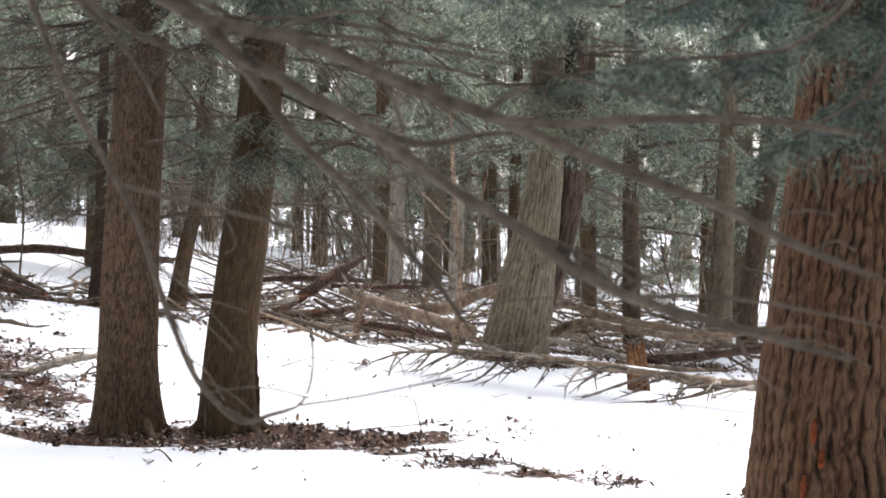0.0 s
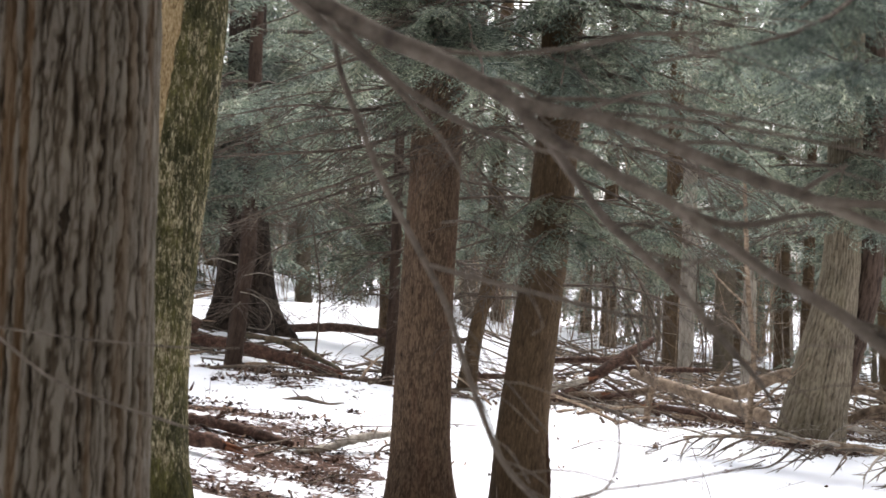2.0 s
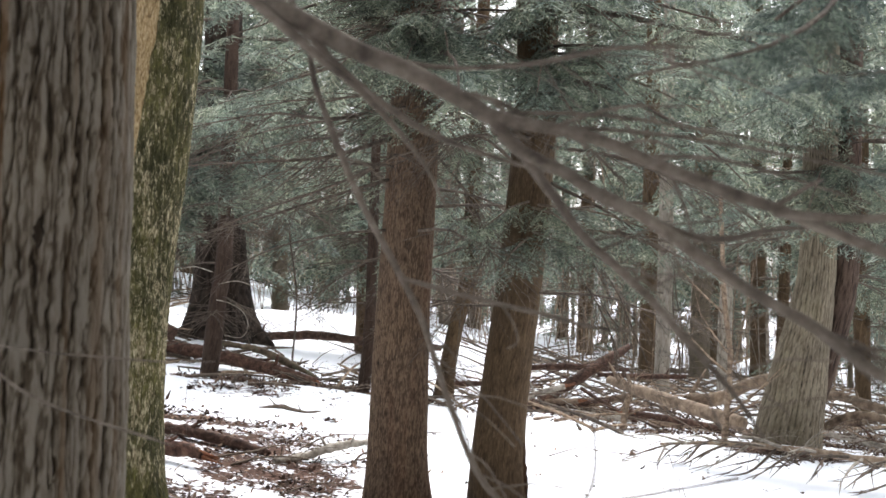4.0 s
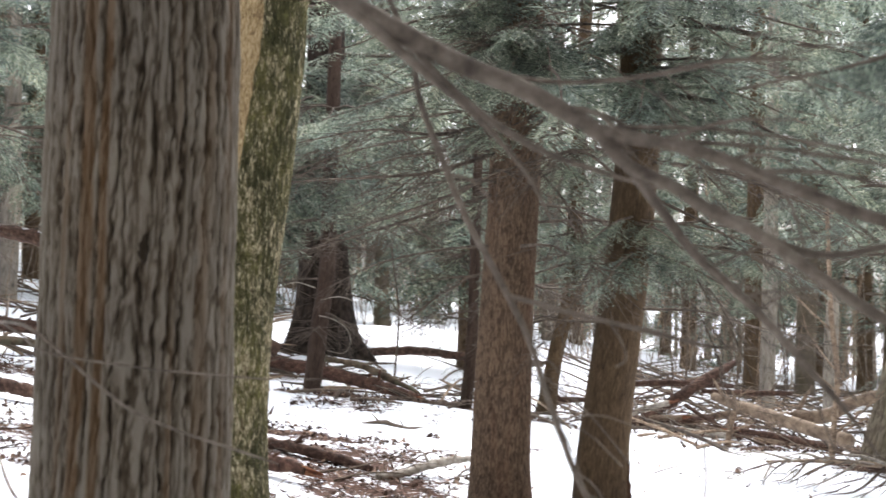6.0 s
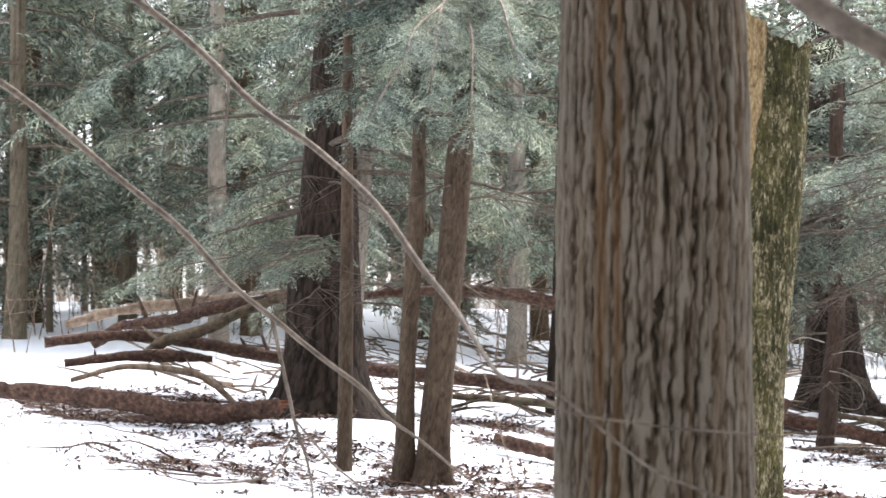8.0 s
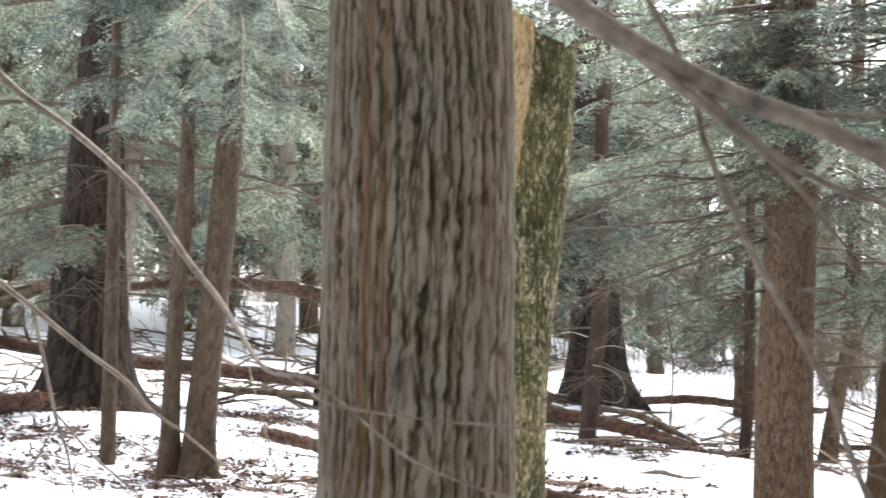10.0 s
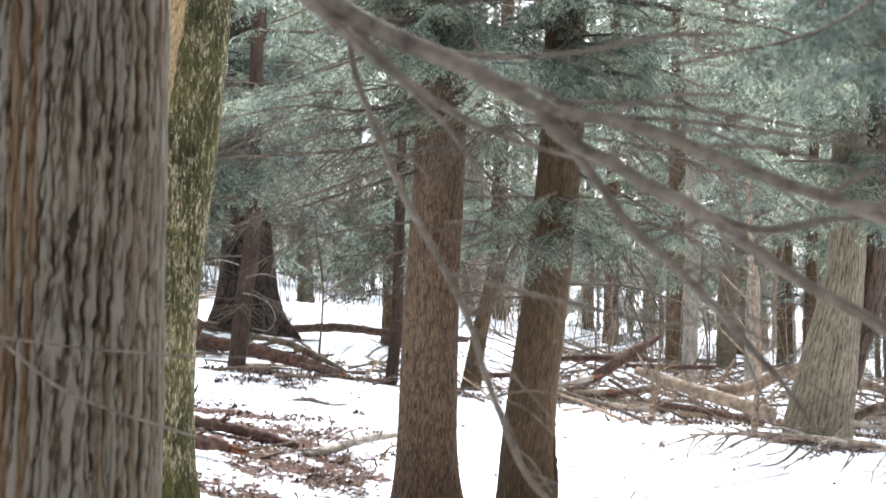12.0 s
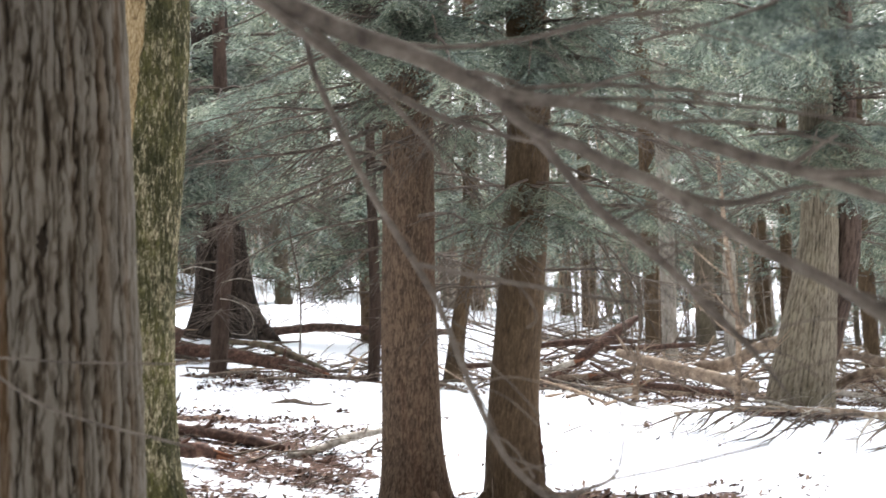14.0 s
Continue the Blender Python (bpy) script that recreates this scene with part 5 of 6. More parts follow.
hemlock([(-6.51, 16.43, 1.16, 0.115), (-6.503, 16.435, 1.890, 0.112), (-6.431, 16.463, 3.002, 0.108), (-6.335, 16.501, 4.234, 0.092)],
        PALE_BARK, "pale slim trunk close behind the big dark trunk", 32, top=8, low=5.0, limbs=8, reach=1.5, dead=3, dead_low=3.0, flare=0.1, sides=30, levels=90, step=0.3)
# blue-green needles here, also darkened in colour to tone down bright sprays
hemlock([(-4.623, 12.764, 0.787, 0.068), (-4.611, 12.768, 1.238, 0.064), (-4.588, 12.777, 1.809, 0.062), (-4.524, 12.799, 2.671, 0.066), (-4.501, 12.808, 3.313, 0.051)],
        SAPLING_BARK, "slim brown trunk sharing its foot with a thicker one", 33, veil=(3.5, 4.5, 7, 1.1), top=7, low=4.0, limbs=10, reach=1.3, size=0.45, dead=5, dead_low=2.0, flare=0.55, sides=40, levels=160, style="plate", depth=0.005, needles=SHADED_NEEDLES)
forked = hemlock([(-4.426, 12.834, 0.734, 0.118), (-4.381, 12.849, 1.385, 0.11), (-4.291, 12.879, 2.237, 0.105), (-4.215, 12.905, 3.099, 0.102), (-4.171, 12.919, 3.621, 0.088)],
        SAPLING_BARK, "brown young hemlock trunk leaning from a shared foot", 34, veil=(3.55, 4.6, 9, 1.2), top=8, low=4.3, limbs=14, reach=1.6, size=0.5, dead=8, dead_low=2.0, flare=0.75, sides=60, levels=200, style="plate", depth=0.007)
add_roots(forked, -4.43, 12.83, 0.15, SAPLING_BARK, (-150, -100, -50, 0), 3.0)
hemlock([(-5.23, 13.07, 0.84, 0.06), (-5.223, 13.070, 1.245, 0.058), (-5.216, 13.073, 1.646, 0.056), (-5.204, 13.078, 2.358, 0.052)],
        SAPLING_BARK, "thin straight sapling trunk standing in snow", 35, top=5.5, low=4.2, limbs=6, reach=1.0, size=0.4, dead=3, dead_low=1.8, flare=0.15, sides=30, levels=120)
hemlock([(-5.01, 18.41, 1.14, 0.052), (-4.992, 18.411, 1.449, 0.051), (-4.932, 18.427, 2.200, 0.05)], DARK_BARK, "thin dark leaning sapling behind a fallen log", 36, top=6, low=2.8, limbs=12, reach=1.4, size=0.5, dead=4, dead_low=1.6, flare=0.1, sides=20, levels=60, step=0.3)
hemlock([(6.250, 18.944, 0.295, 0.145), (6.26, 18.94, 0.65, 0.135), (6.314, 18.924, 2.045, 0.105)], GREY_BARK, "greenish grey trunk among dark trees", 41, fine=False, top=8, low=2.2, limbs=26, reach=2.0, dead=6, dead_low=1.0, flare=0.1, sides=36, levels=90, step=0.28)
hemlock([(7.197, 20.736, 0.152, 0.125), (7.22, 20.73, 0.55, 0.124), (7.414, 20.661, 2.103, 0.138)], SAPLING_BARK, "dark trunk beside a pale one", 42, fine=False, top=8, low=2.2, limbs=28, reach=2.2, dead=6, dead_low=1.0, flare=0.1, sides=36, levels=90, step=0.3)
hemlock([(5.833, 23.223, 0.239, 0.105), (5.83, 23.23, 0.54, 0.102), (5.805, 23.230, 1.539, 0.112)], BROWN_BARK, "brown straight trunk behind the brush pile", 43, fine=False, top=8, low=2.4, limbs=26, reach=2.2, dead=6, dead_low=1.0, flare=0.1, sides=30, levels=80, step=0.3)
hemlock([(3.565, 27.710, 0.418, 0.13), (3.57, 27.71, 0.82, 0.125), (3.60, 27.71, 1.94, 0.14)], BROWN_BARK, "brown trunk with hanging foliage", 44, top=9, low=2.4, limbs=26, reach=2.6, dead=6, dead_low=1.2, flare=0.1, sides=30, levels=70, fine=False, step=0.3)
hemlock([(3.263, 23.715, 0.418, 0.102), (3.27, 23.72, 0.82, 0.1), (3.292, 23.711, 1.898, 0.102)], PALE_BARK, "pale grey trunk standing before a dark one", 45, top=8, low=2.6, limbs=10, reach=1.8, dead=6, dead_low=1.2, flare=0.1, sides=30, levels=70, fine=False, step=0.3)
hemlock([(4.994, 31.546, 0.227, 0.18), (5.00, 31.55, 0.63, 0.178), (5.029, 31.542, 1.997, 0.178)], GREY_BARK, "grey trunk deep in the stand", 46, top=9, low=2.5, limbs=28, reach=2.8, size=0.65, dead=4, dead_low=1.2, flare=0.1, sides=24, levels=50, fine=False, step=0.32)
hemlock([(6.394, 31.295, 0.039, 0.09), (6.40, 31.30, 0.54, 0.09), (6.450, 31.284, 2.009, 0.1)], BROWN_BARK, "slim brown trunk deep in the stand", 47, top=8, low=2.2, limbs=26, reach=2.6, size=0.65, dead=4, dead_low=1.2, flare=0.1, sides=20, levels=50, fine=False, step=0.32)


def broken_snag(rows, top, material, label, seed, sides=30):
    x, y = rows[0][0], rows[0][1]
    r = rooted(rows, 0)
    me = trunk_mesh("broken_snag", r, material, sides, 70, "furrow", seed, 0.0, 4, 0.012, 24, 2.0)
    return tagged(new("broken_snag", me), label, "dead tree")


broken_snag([(4.237, 24.578, 0.425, 0.1), (4.234, 24.578, 0.725, 0.095), (4.259, 24.574, 1.595, 0.087), (4.27, 24.57, 1.88, 0.03)], 1.9, PALE_BARK, "short pale barkless snag behind the brush pile", 3.3)


def sapling(rows, material, label, seed, twigs=8, size=0.6):
    rng = np.random.RandomState(seed)
    v, f = tube(rows, 7, 24, 0.15, seed)
    ob = new("sapling", mesh_of("sapling", v, tri(f), material))
    c = curve(rows, 30)
    for k in range(twigs):
        i = rng.randint(8, 29)
        a = rng.uniform(0, 6.28)
        d = np.array([math.cos(a), math.sin(a) * 0.6, rng.uniform(0.0, 0.9)])
        L = size * rng.uniform(0.3, 1.0)
        p = c[i, :3]
        r = c[i, 3] * 0.45
        ps = [tube([(*p, r), (*(p + d * L * 0.5), r * 0.7), (*(p + d * L + [0, 0, 0.05]), 0.002)], 4, 6, caps=False)]
        for q in range(2):
            p2 = p + d * L * rng.uniform(0.4, 0.9)
            d2 = d + rng.uniform(-0.6, 0.6, 3)
            ps.append(tube([(*p2, r * 0.45), (*(p2 + d2 * L * 0.4), 0.0015)], 3, 3, caps=False))
        v, f = join(ps)
        hang("twig", mesh_of("twig", v, tri(f), material), ob)
    return tagged(ob, label, "sapling", "leafless saplings")


sapling([(2.78, 16.00, 0.07, 0.032), (2.78, 16.00, 0.38, 0.031), (2.82, 15.99, 1.03, 0.026), (2.764, 16.004, 1.599, 0.024), (2.72, 16.01, 2.62, 0.018)], TAN_WOOD, "thin pale leafless sapling beside the leaning grey trunk", 51, 8)
sapling([(2.04, 17.82, 0.01, 0.036), (2.09, 17.81, 0.45, 0.033), (2.14, 17.80, 0.65, 0.028), (2.11, 17.82, 0.81, 0.012)], TAN_WOOD, "short broken stub standing in the snow", 52, 6, 0.25)
for i, (sx, sy, h, sd) in enumerate([(-1.45, 20.5, 2.2, 61), (2.9, 24.5, 2.0, 62), (0.9, 21.5, 2.4, 63), (3.2, 22.0, 1.8, 64), (1.8, 21.6, 1.6, 65), (4.6, 21.0, 1.8, 66), (5.6, 18.4, 1.5, 67), (-3.2, 20.0, 2.0, 68), (-7.6, 21.0, 2.2, 69), (0.75, 19.6, 1.3, 70), (2.4, 26.0, 2.2, 71), (1.5, 25.0, 2.0, 72), (4.0, 27.0, 2.2, 73)]):
    g = float(ground_z(sx, sy))
    rg = random.Random(sd)
    lean = rg.uniform(-0.25, 0.25)
    sapling([(sx, sy, g - 0.1, 0.014), (sx + lean * 0.3 + 0.05, sy, g + h * 0.35, 0.012), (sx + lean * 0.5 - 0.04, sy, g + h * 0.7, 0.008), (sx + lean, sy, g + h, 0.003)], DEAD_TWIG if i % 3 else FINE_TWIG,
            "thin leafless understory sapling in the snow", sd, 16, 0.8)

# ---------------------------------------------------------------- trees of the background, three kinds repeated
SEEDS = [(-9.6, 27.5), (-12.4, 28.2), (-7.3, 24.95), (-14.2, 26.0), (-5.2, 29.5), (-2.6, 33.5), (-0.2, 48.5), (8.6, 25.2), (9.8, 30.5), (-17.0, 27.0), (-10.8, 22.4), (-13.5, 21.5), (11.0, 27.0),
         (-7.0, 35.0), (-11.5, 35.0), (-16.0, 34.0), (-20.0, 36.0), (14.0, 33.0), (-16.2, 22.5), (10.2, 22.6)]
KINDS = []
for k in range(4):
    t = hemlock([(0, 60 + 8 * k, float(ground_z(0, 60 + 8 * k)) + 0.02, 0.15), (0.03 * k, 60 + 8 * k, float(ground_z(0, 60 + 8 * k)) + 1.5, 0.135), (0.05, 60 + 8 * k, float(ground_z(0, 60 + 8 * k)) + 4.0, 0.11)],
                (BROWN_BARK, GREY_BARK, PALE_BARK, GREY_BARK)[k], "hemlock with drooping foliage standing in snow", 80 + k, top=float(ground_z(0, 60)) + 9.5, low=float(ground_z(0, 60)) + 0.8 + 0.35 * k,
                limbs=24, reach=2.6, size=0.78, single=False, crown=float(ground_z(0, 60)) + 6.5, dead=5, dead_low=float(ground_z(0, 60)) + 1.6, flare=0.2, sides=24, levels=60, fine=False, step=0.44, group="far hemlocks")
    KINDS.append(t)
rg = random.Random(17)
for i, (sx, sy) in enumerate(SEEDS):
    copy_thing(KINDS[i % 4], pose(sx, sy, float(ground_z(sx, sy)), 0, 0, rg.uniform(0, 360)))


tall = hemlock([(0, 100, float(ground_z(0, 100)) + 0.02, 0.17), (0.05, 100, float(ground_z(0, 100)) + 3.0, 0.15), (0.1, 100, float(ground_z(0, 100)) + 6.0, 0.12)],
               BROWN_BARK, "tall hemlock with open drooping foliage standing in snow", 90, top=float(ground_z(0, 100)) + 14, low=float(ground_z(0, 100)) + 2.0,
               limbs=38, reach=3.0, size=0.9, single=False, crown=float(ground_z(0, 100)) + 11.5, dead=8, dead_low=float(ground_z(0, 100)) + 1.0, flare=0.2, sides=20, levels=50, fine=False, step=0.46, group="far hemlocks")
for sx, sy in [(-8.6, 31.0), (-13.2, 32.5), (-17.5, 31.0), (-10.0, 42.0), (-15.5, 43.0), (-4.6, 44.0), (7.4, 44.0), (3.6, 38.5), (6.9, 36.0), (-4.2, 38.0), (-2.2, 43.0), (1.4, 45.0), (-6.0, 46.0), (5.5, 48.0), (9.4, 46.0), (-12.0, 47.0), (-18.0, 46.0), (11.6, 42.0), (-21.0, 41.0), (-0.8, 52.0), (4.2, 52.0), (-11.6, 25.2), (-15.6, 25.4), (-6.4, 27.6)]:
    copy_thing(tall, pose(sx, sy, float(ground_z(sx, sy)), 0, 0, rg.uniform(0, 360)))

young = hemlock([(0, 120, float(ground_z(0, 120)) + 0.02, 0.06), (0.02, 120, float(ground_z(0, 120)) + 2.0, 0.045), (0.04, 120, float(ground_z(0, 120)) + 4.0, 0.02)],
                GREY_BARK, "young bushy hemlock leafy down to the snow", 95, top=float(ground_z(0, 120)) + 6.5, low=float(ground_z(0, 120)) + 0.35,
                limbs=34, reach=1.7, size=0.62, single=False, crown=float(ground_z(0, 120)) + 5.5, dead=0, flare=0.1, sides=12, levels=24, fine=False, step=0.40, group="young hemlocks of the far wood")
for sx, sy in [(-2.0, 50.0), (-4.5, 52.0), (-7.0, 51.0), (-0.5, 56.0), (-4.6, 33.0), (-3.2, 41.0), (2.5, 50.0), (4.6, 53.0), (6.6, 49.0), (8.8, 52.0), (11.0, 50.0), (13.2, 53.0), (0.6, 52.0), (7.6, 58.0), (3.6, 58.0), (15.5, 51.0), (10.5, 38.0), (8.4, 34.5), (5.0, 41.0), (-8.2, 38.0), (-12.5, 39.0), (-15.0, 37.5), (-18.0, 38.0), (-17.0, 29.5), (-20.5, 32.0), (-14.2, 23.6), (-18.5, 26.0), (-10.2, 31.5)]:
    copy_thing(young, pose(sx, sy, float(ground_z(sx, sy)), 0, 0, rg.uniform(0, 360)))

# unseen hemlocks added round and above the clearing to shade its near side
shade_tree = hemlock([(4.6, 1.8, float(ground_z(4.6, 1.8)), 0.24), (4.6, 1.8, 4.0, 0.21), (4.6, 1.8, 9.0, 0.15)], BROWN_BARK, "unseen tall hemlock added so its dense crown shades the clearing", 97, top=15, low=5.2, limbs=44, reach=4.2, size=0.9,
               single=False, crown=12, dead=0, flare=0.3, sides=20, levels=40, fine=False, step=0.40, group="hemlocks that close the clearing")
for sx, sy in [(-1.6, -3.4), (2.2, -2.4), (4.2, 4.0), (-5.5, -1.0), (6.2, -2.6), (-7.0, 4.2)]:
    copy_thing(shade_tree, pose(sx, sy, float(ground_z(sx, sy)), 0, 0, rg.uniform(0, 360)))
# unseen copies behind, blocking low sky light from the near trunks
for i, (sx, sy) in enumerate([(-4.6, -3.6), (4.2, -4.2), (-0.6, -6.8), (7.6, 0.4), (-8.0, 0.6), (9.5, 7.5)]):
    copy_thing(KINDS[i % 4], pose(sx, sy, float(ground_z(sx, sy)), 0, 0, rg.uniform(0, 360)))


# ---------------------------------------------------------------- tree beyond the left edge that carries two long limbs
def edge_tree():
    rows = [(-4.79, 6.16, 0.24, 0.12), (-4.75, 6.17, 1.54, 0.11), (-4.72, 6.18, 3.05, 0.095), (-4.69, 6.19, 6.08, 0.05)]
    tree = empty_thing("maple_tree", -4.75, 6.1, float(ground_z(-4.75, 6.1)), "slim grey-brown tree with long drooping bare limbs", "tree")
    hang("trunk", trunk_mesh("trunk", rows, BROWN_BARK, 40, 100, "plate", 3.0, 0.0, 4, 0.006, 28, 3), tree)
    limbs = {"upper_limb": [[(-4.66, 6.16, 3.81, 0.045), (-3.91, 5.98, 3.45, 0.036), (-3.16, 5.77, 2.96, 0.027), (-2.82, 5.68, 2.71, 0.024), (-2.55, 5.54, 2.49, 0.023), (-2.28, 5.40, 2.32, 0.021), (-2.06, 5.23, 2.17, 0.02), (-1.89, 5.04, 2.05, 0.02),
                             (-1.71, 4.85, 1.88, 0.019), (-1.55, 4.65, 1.76, 0.015), (-1.36, 4.27, 1.65, 0.012), (-1.19, 3.92, 1.57, 0.009), (-0.98, 3.49, 1.56, 0.007), (-0.91, 3.46, 1.52, 0.006), (-0.83, 3.43, 1.46, 0.006), (-0.74, 3.40, 1.40, 0.006),
                             (-0.63, 3.37, 1.36, 0.005), (-0.52, 3.34, 1.33, 0.005), (-0.44, 3.30, 1.31, 0.002)],
                            [(-1.12, 3.77, 1.57, 0.005), (-0.98, 3.48, 1.54, 0.004), (-0.88, 3.32, 1.51, 0.004), (-0.71, 3.40, 1.48, 0.004), (-0.61, 3.44, 1.47, 0.004), (-0.49, 3.48, 1.46, 0.003), (-0.39, 3.51, 1.46, 0.0015)],
                            [(-2.67, 5.60, 2.59, 0.008), (-2.64, 5.53, 2.50, 0.008), (-2.64, 5.50, 2.35, 0.004)]],
             "lower_limb": [[(-4.68, 6.13, 2.95, 0.035), (-3.82, 5.78, 2.74, 0.028), (-3.05, 5.60, 2.23, 0.021), (-2.85, 5.64, 2.06, 0.02), (-2.69, 5.65, 1.89, 0.019), (-2.53, 5.67, 1.76, 0.018), (-2.35, 5.68, 1.62, 0.017), (-2.21, 5.68, 1.52, 0.016), (-2.12, 5.66, 1.43, 0.012),
                             (-1.99, 5.64, 1.35, 0.009), (-1.87, 5.63, 1.26, 0.007), (-1.75, 5.61, 1.19, 0.004)],
                            [(-2.54, 5.67, 1.76, 0.013), (-2.52, 5.74, 1.55, 0.013), (-2.49, 5.76, 1.39, 0.012), (-2.45, 5.77, 1.26, 0.009), (-2.43, 5.79, 1.06, 0.004)],
                            [(-2.50, 5.76, 1.42, 0.006), (-2.40, 5.87, 1.26, 0.008), (-2.31, 5.87, 1.19, 0.007), (-2.17, 5.86, 1.08, 0.004)],
                            [(-2.49, 5.76, 1.38, 0.006), (-2.63, 5.83, 1.22, 0.007), (-2.84, 5.78, 1.19, 0.006), (-3.01, 5.74, 1.22, 0.003)]],
             "low_twig": [[(-1.36, 4.27, 1.64, 0.003), (-1.12, 3.67, 1.45, 0.0035), (-0.92, 3.20, 1.28, 0.006), (-0.87, 3.22, 1.22, 0.005), (-0.83, 3.23, 1.18, 0.005), (-0.78, 3.24, 1.15, 0.005), (-0.71, 3.26, 1.11, 0.003)]]}
    for name, lines in limbs.items():
        v, f = join([tube([(x, y, z, 0.54 * r) for x, y, z, r in p], 9, 6 * len(p), 0.12, 5.0) for p in lines])
        hang(name, mesh_of(name, v, tri(f), TAN_WOOD if name == "low_twig" else TWIG), tree, "thin orange-tan twig" if name == "low_twig" else "long smooth grey-brown limb")
    return tree


edge_tree()
bracket_spray(-3.3, 9.6, 3.2, [[(-4.19, 12.85, 4.35, 0.014), (-3.70, 11.0, 3.95, 0.010), (-3.35, 9.7, 3.15, 0.004)], [(-4.19, 12.85, 4.30, 0.014), (-3.50, 11.0, 3.75, 0.010), (-3.00, 9.4, 2.90, 0.004)],
                               [(-4.20, 12.85, 4.25, 0.014), (-3.85, 11.0, 3.75, 0.010), (-3.62, 9.4, 2.98, 0.004)], [(-4.18, 12.85, 4.45, 0.014), (-3.40, 11.2, 4.05, 0.010), (-2.85, 9.8, 3.35, 0.004)],
                               [(-3.70, 11.0, 3.95, 0.009), (-3.60, 10.2, 3.65, 0.006), (-3.45, 9.6, 3.40, 0.003)]], 0.26, 14, "pale green hemlock sprays drooping over the clearing's edge")


bracket_spray(-6.4, 15.4, 2.7, [[(-6.42, 15.42, 2.80, 0.014), (-6.45, 15.0, 2.76, 0.010), (-6.62, 14.5, 2.58, 0.004)], [(-6.40, 15.42, 2.78, 0.014), (-6.2, 15.0, 2.72, 0.010), (-6.05, 14.5, 2.56, 0.004)],
                                [(-6.45, 15.0, 2.76, 0.010), (-6.35, 14.6, 2.62, 0.007), (-6.32, 14.2, 2.44, 0.003)], [(-6.45, 15.0, 2.76, 0.010), (-6.8, 14.8, 2.66, 0.007), (-7.1, 14.6, 2.50, 0.003)]], 0.36, 15, "leafy hemlock branch on the big dark trunk")


# ---------------------------------------------------------------- fallen logs
def fallen_log(rows, material, label, seed, sides=16, rough=0.38, stubs=2, end=None):
    rng = np.random.RandomState(seed)
    base = rows[len(rows) // 2]
    thing = empty_thing("fallen_log", base[0], base[1], base[2], label, "log", "fallen logs and boughs")
    v, f = tube(rows, sides, 10 * len(rows), rough, seed)
    hang("log_body", mesh_of("log_body", v, tri(f), material), thing)
    c = curve(rows, 30)
    for k in range(stubs):
        i = rng.randint(4, 26)
        p = c[i, :3]
        r = c[i, 3]
        d = np.array([rng.uniform(-0.8, 0.8), rng.uniform(-0.6, 0.3), rng.uniform(0.2, 1.0)])
        L = rng.uniform(1.5, 5) * r
        w, q = tube([(*p, r * 0.4), (*(p + d * (r + L * 0.5)), r * 0.3), (*(p + d * (r + L)), r * 0.12)], 6, 8, 0.25, k)
        hang("stub", mesh_of("stub", w, tri(q), material), thing)
    if end:
        p, q = c[-1], c[-2]
        d = (p - q)[:3] / np.linalg.norm((p - q)[:3])
        for k in range(8):
            off = rng.uniform(-0.7, 0.7, 3) * p[3]
            a = p[:3] + off - d * 0.06
            w, f2 = tube([(*a, p[3] * 0.35), (*(a + d * rng.uniform(0.06, 0.2)), 0.004)], 5, 4, 0.3, k)
            hang("splinter", mesh_of("splinter", w, tri(f2), end), thing, "reddish splinter of the broken end")
    return thing


fallen_log([(-6.93, 17.77, 2.33, 0.042), (-6.46, 17.95, 2.37, 0.054), (-5.78, 18.18, 2.37, 0.066), (-5.20, 18.35, 2.30, 0.072), (-4.85, 18.45, 2.20, 0.078), (-4.15, 18.62, 2.01, 0.078), (-2.59, 19.03, 1.11, 0.08)], LOG_BARK, "dark log propped high above the snow behind trunks", 1, stubs=4)
fallen_log([(-9.61, 15.88, 1.85, 0.053), (-8.98, 16.26, 1.92, 0.055), (-8.33, 16.70, 1.84, 0.06), (-7.59, 17.14, 1.68, 0.066), (-6.82, 17.55, 1.56, 0.072), (-5.74, 18.02, 1.43, 0.074), (-4.96, 18.34, 1.32, 0.074), (-4.05, 18.65, 1.21, 0.066)], LOG_BARK, "long brown fallen log crossing the snow", 2, stubs=3)
fallen_log([(-10.01, 16.98, 2.05, 0.05), (-9.42, 17.16, 2.21, 0.056), (-8.48, 17.27, 2.28, 0.067), (-7.92, 17.17, 2.31, 0.072), (-7.30, 16.98, 2.33, 0.06)], TAN_LOG, "pale weathered log lying across darker logs", 3, stubs=2)
fallen_log([(-9.51, 16.68, 1.85, 0.066), (-9.17, 16.72, 2.01, 0.066), (-8.57, 16.67, 2.08, 0.066), (-8.07, 16.55, 2.19, 0.07), (-7.42, 16.48, 2.27, 0.057)], LOG_BARK, "dark rough log stacked under a pale one", 4, stubs=4)
fallen_log([(-8.51, 15.98, 1.68, 0.06), (-8.36, 16.03, 1.84, 0.057), (-7.97, 16.22, 1.97, 0.057), (-7.68, 16.37, 2.13, 0.051), (-7.30, 16.49, 2.27, 0.046)], MOSSY_LOG, "mossy bough leaning on stacked logs", 5, stubs=1)
fallen_log([(-9.02, 15.28, 1.64, 0.04), (-8.50, 15.50, 1.70, 0.045), (-8.08, 15.72, 1.70, 0.061), (-7.73, 15.87, 1.67, 0.028)], LOG_BARK, "short brown log half sunk in snow", 6)
fallen_log([(-8.42, 14.37, 1.48, 0.024), (-7.97, 14.54, 1.60, 0.026), (-7.57, 14.74, 1.57, 0.031), (-7.31, 14.88, 1.48, 0.031), (-6.97, 15.02, 1.16, 0.021)], TAN_LOG, "arching tan bough over the snow", 7, 8)
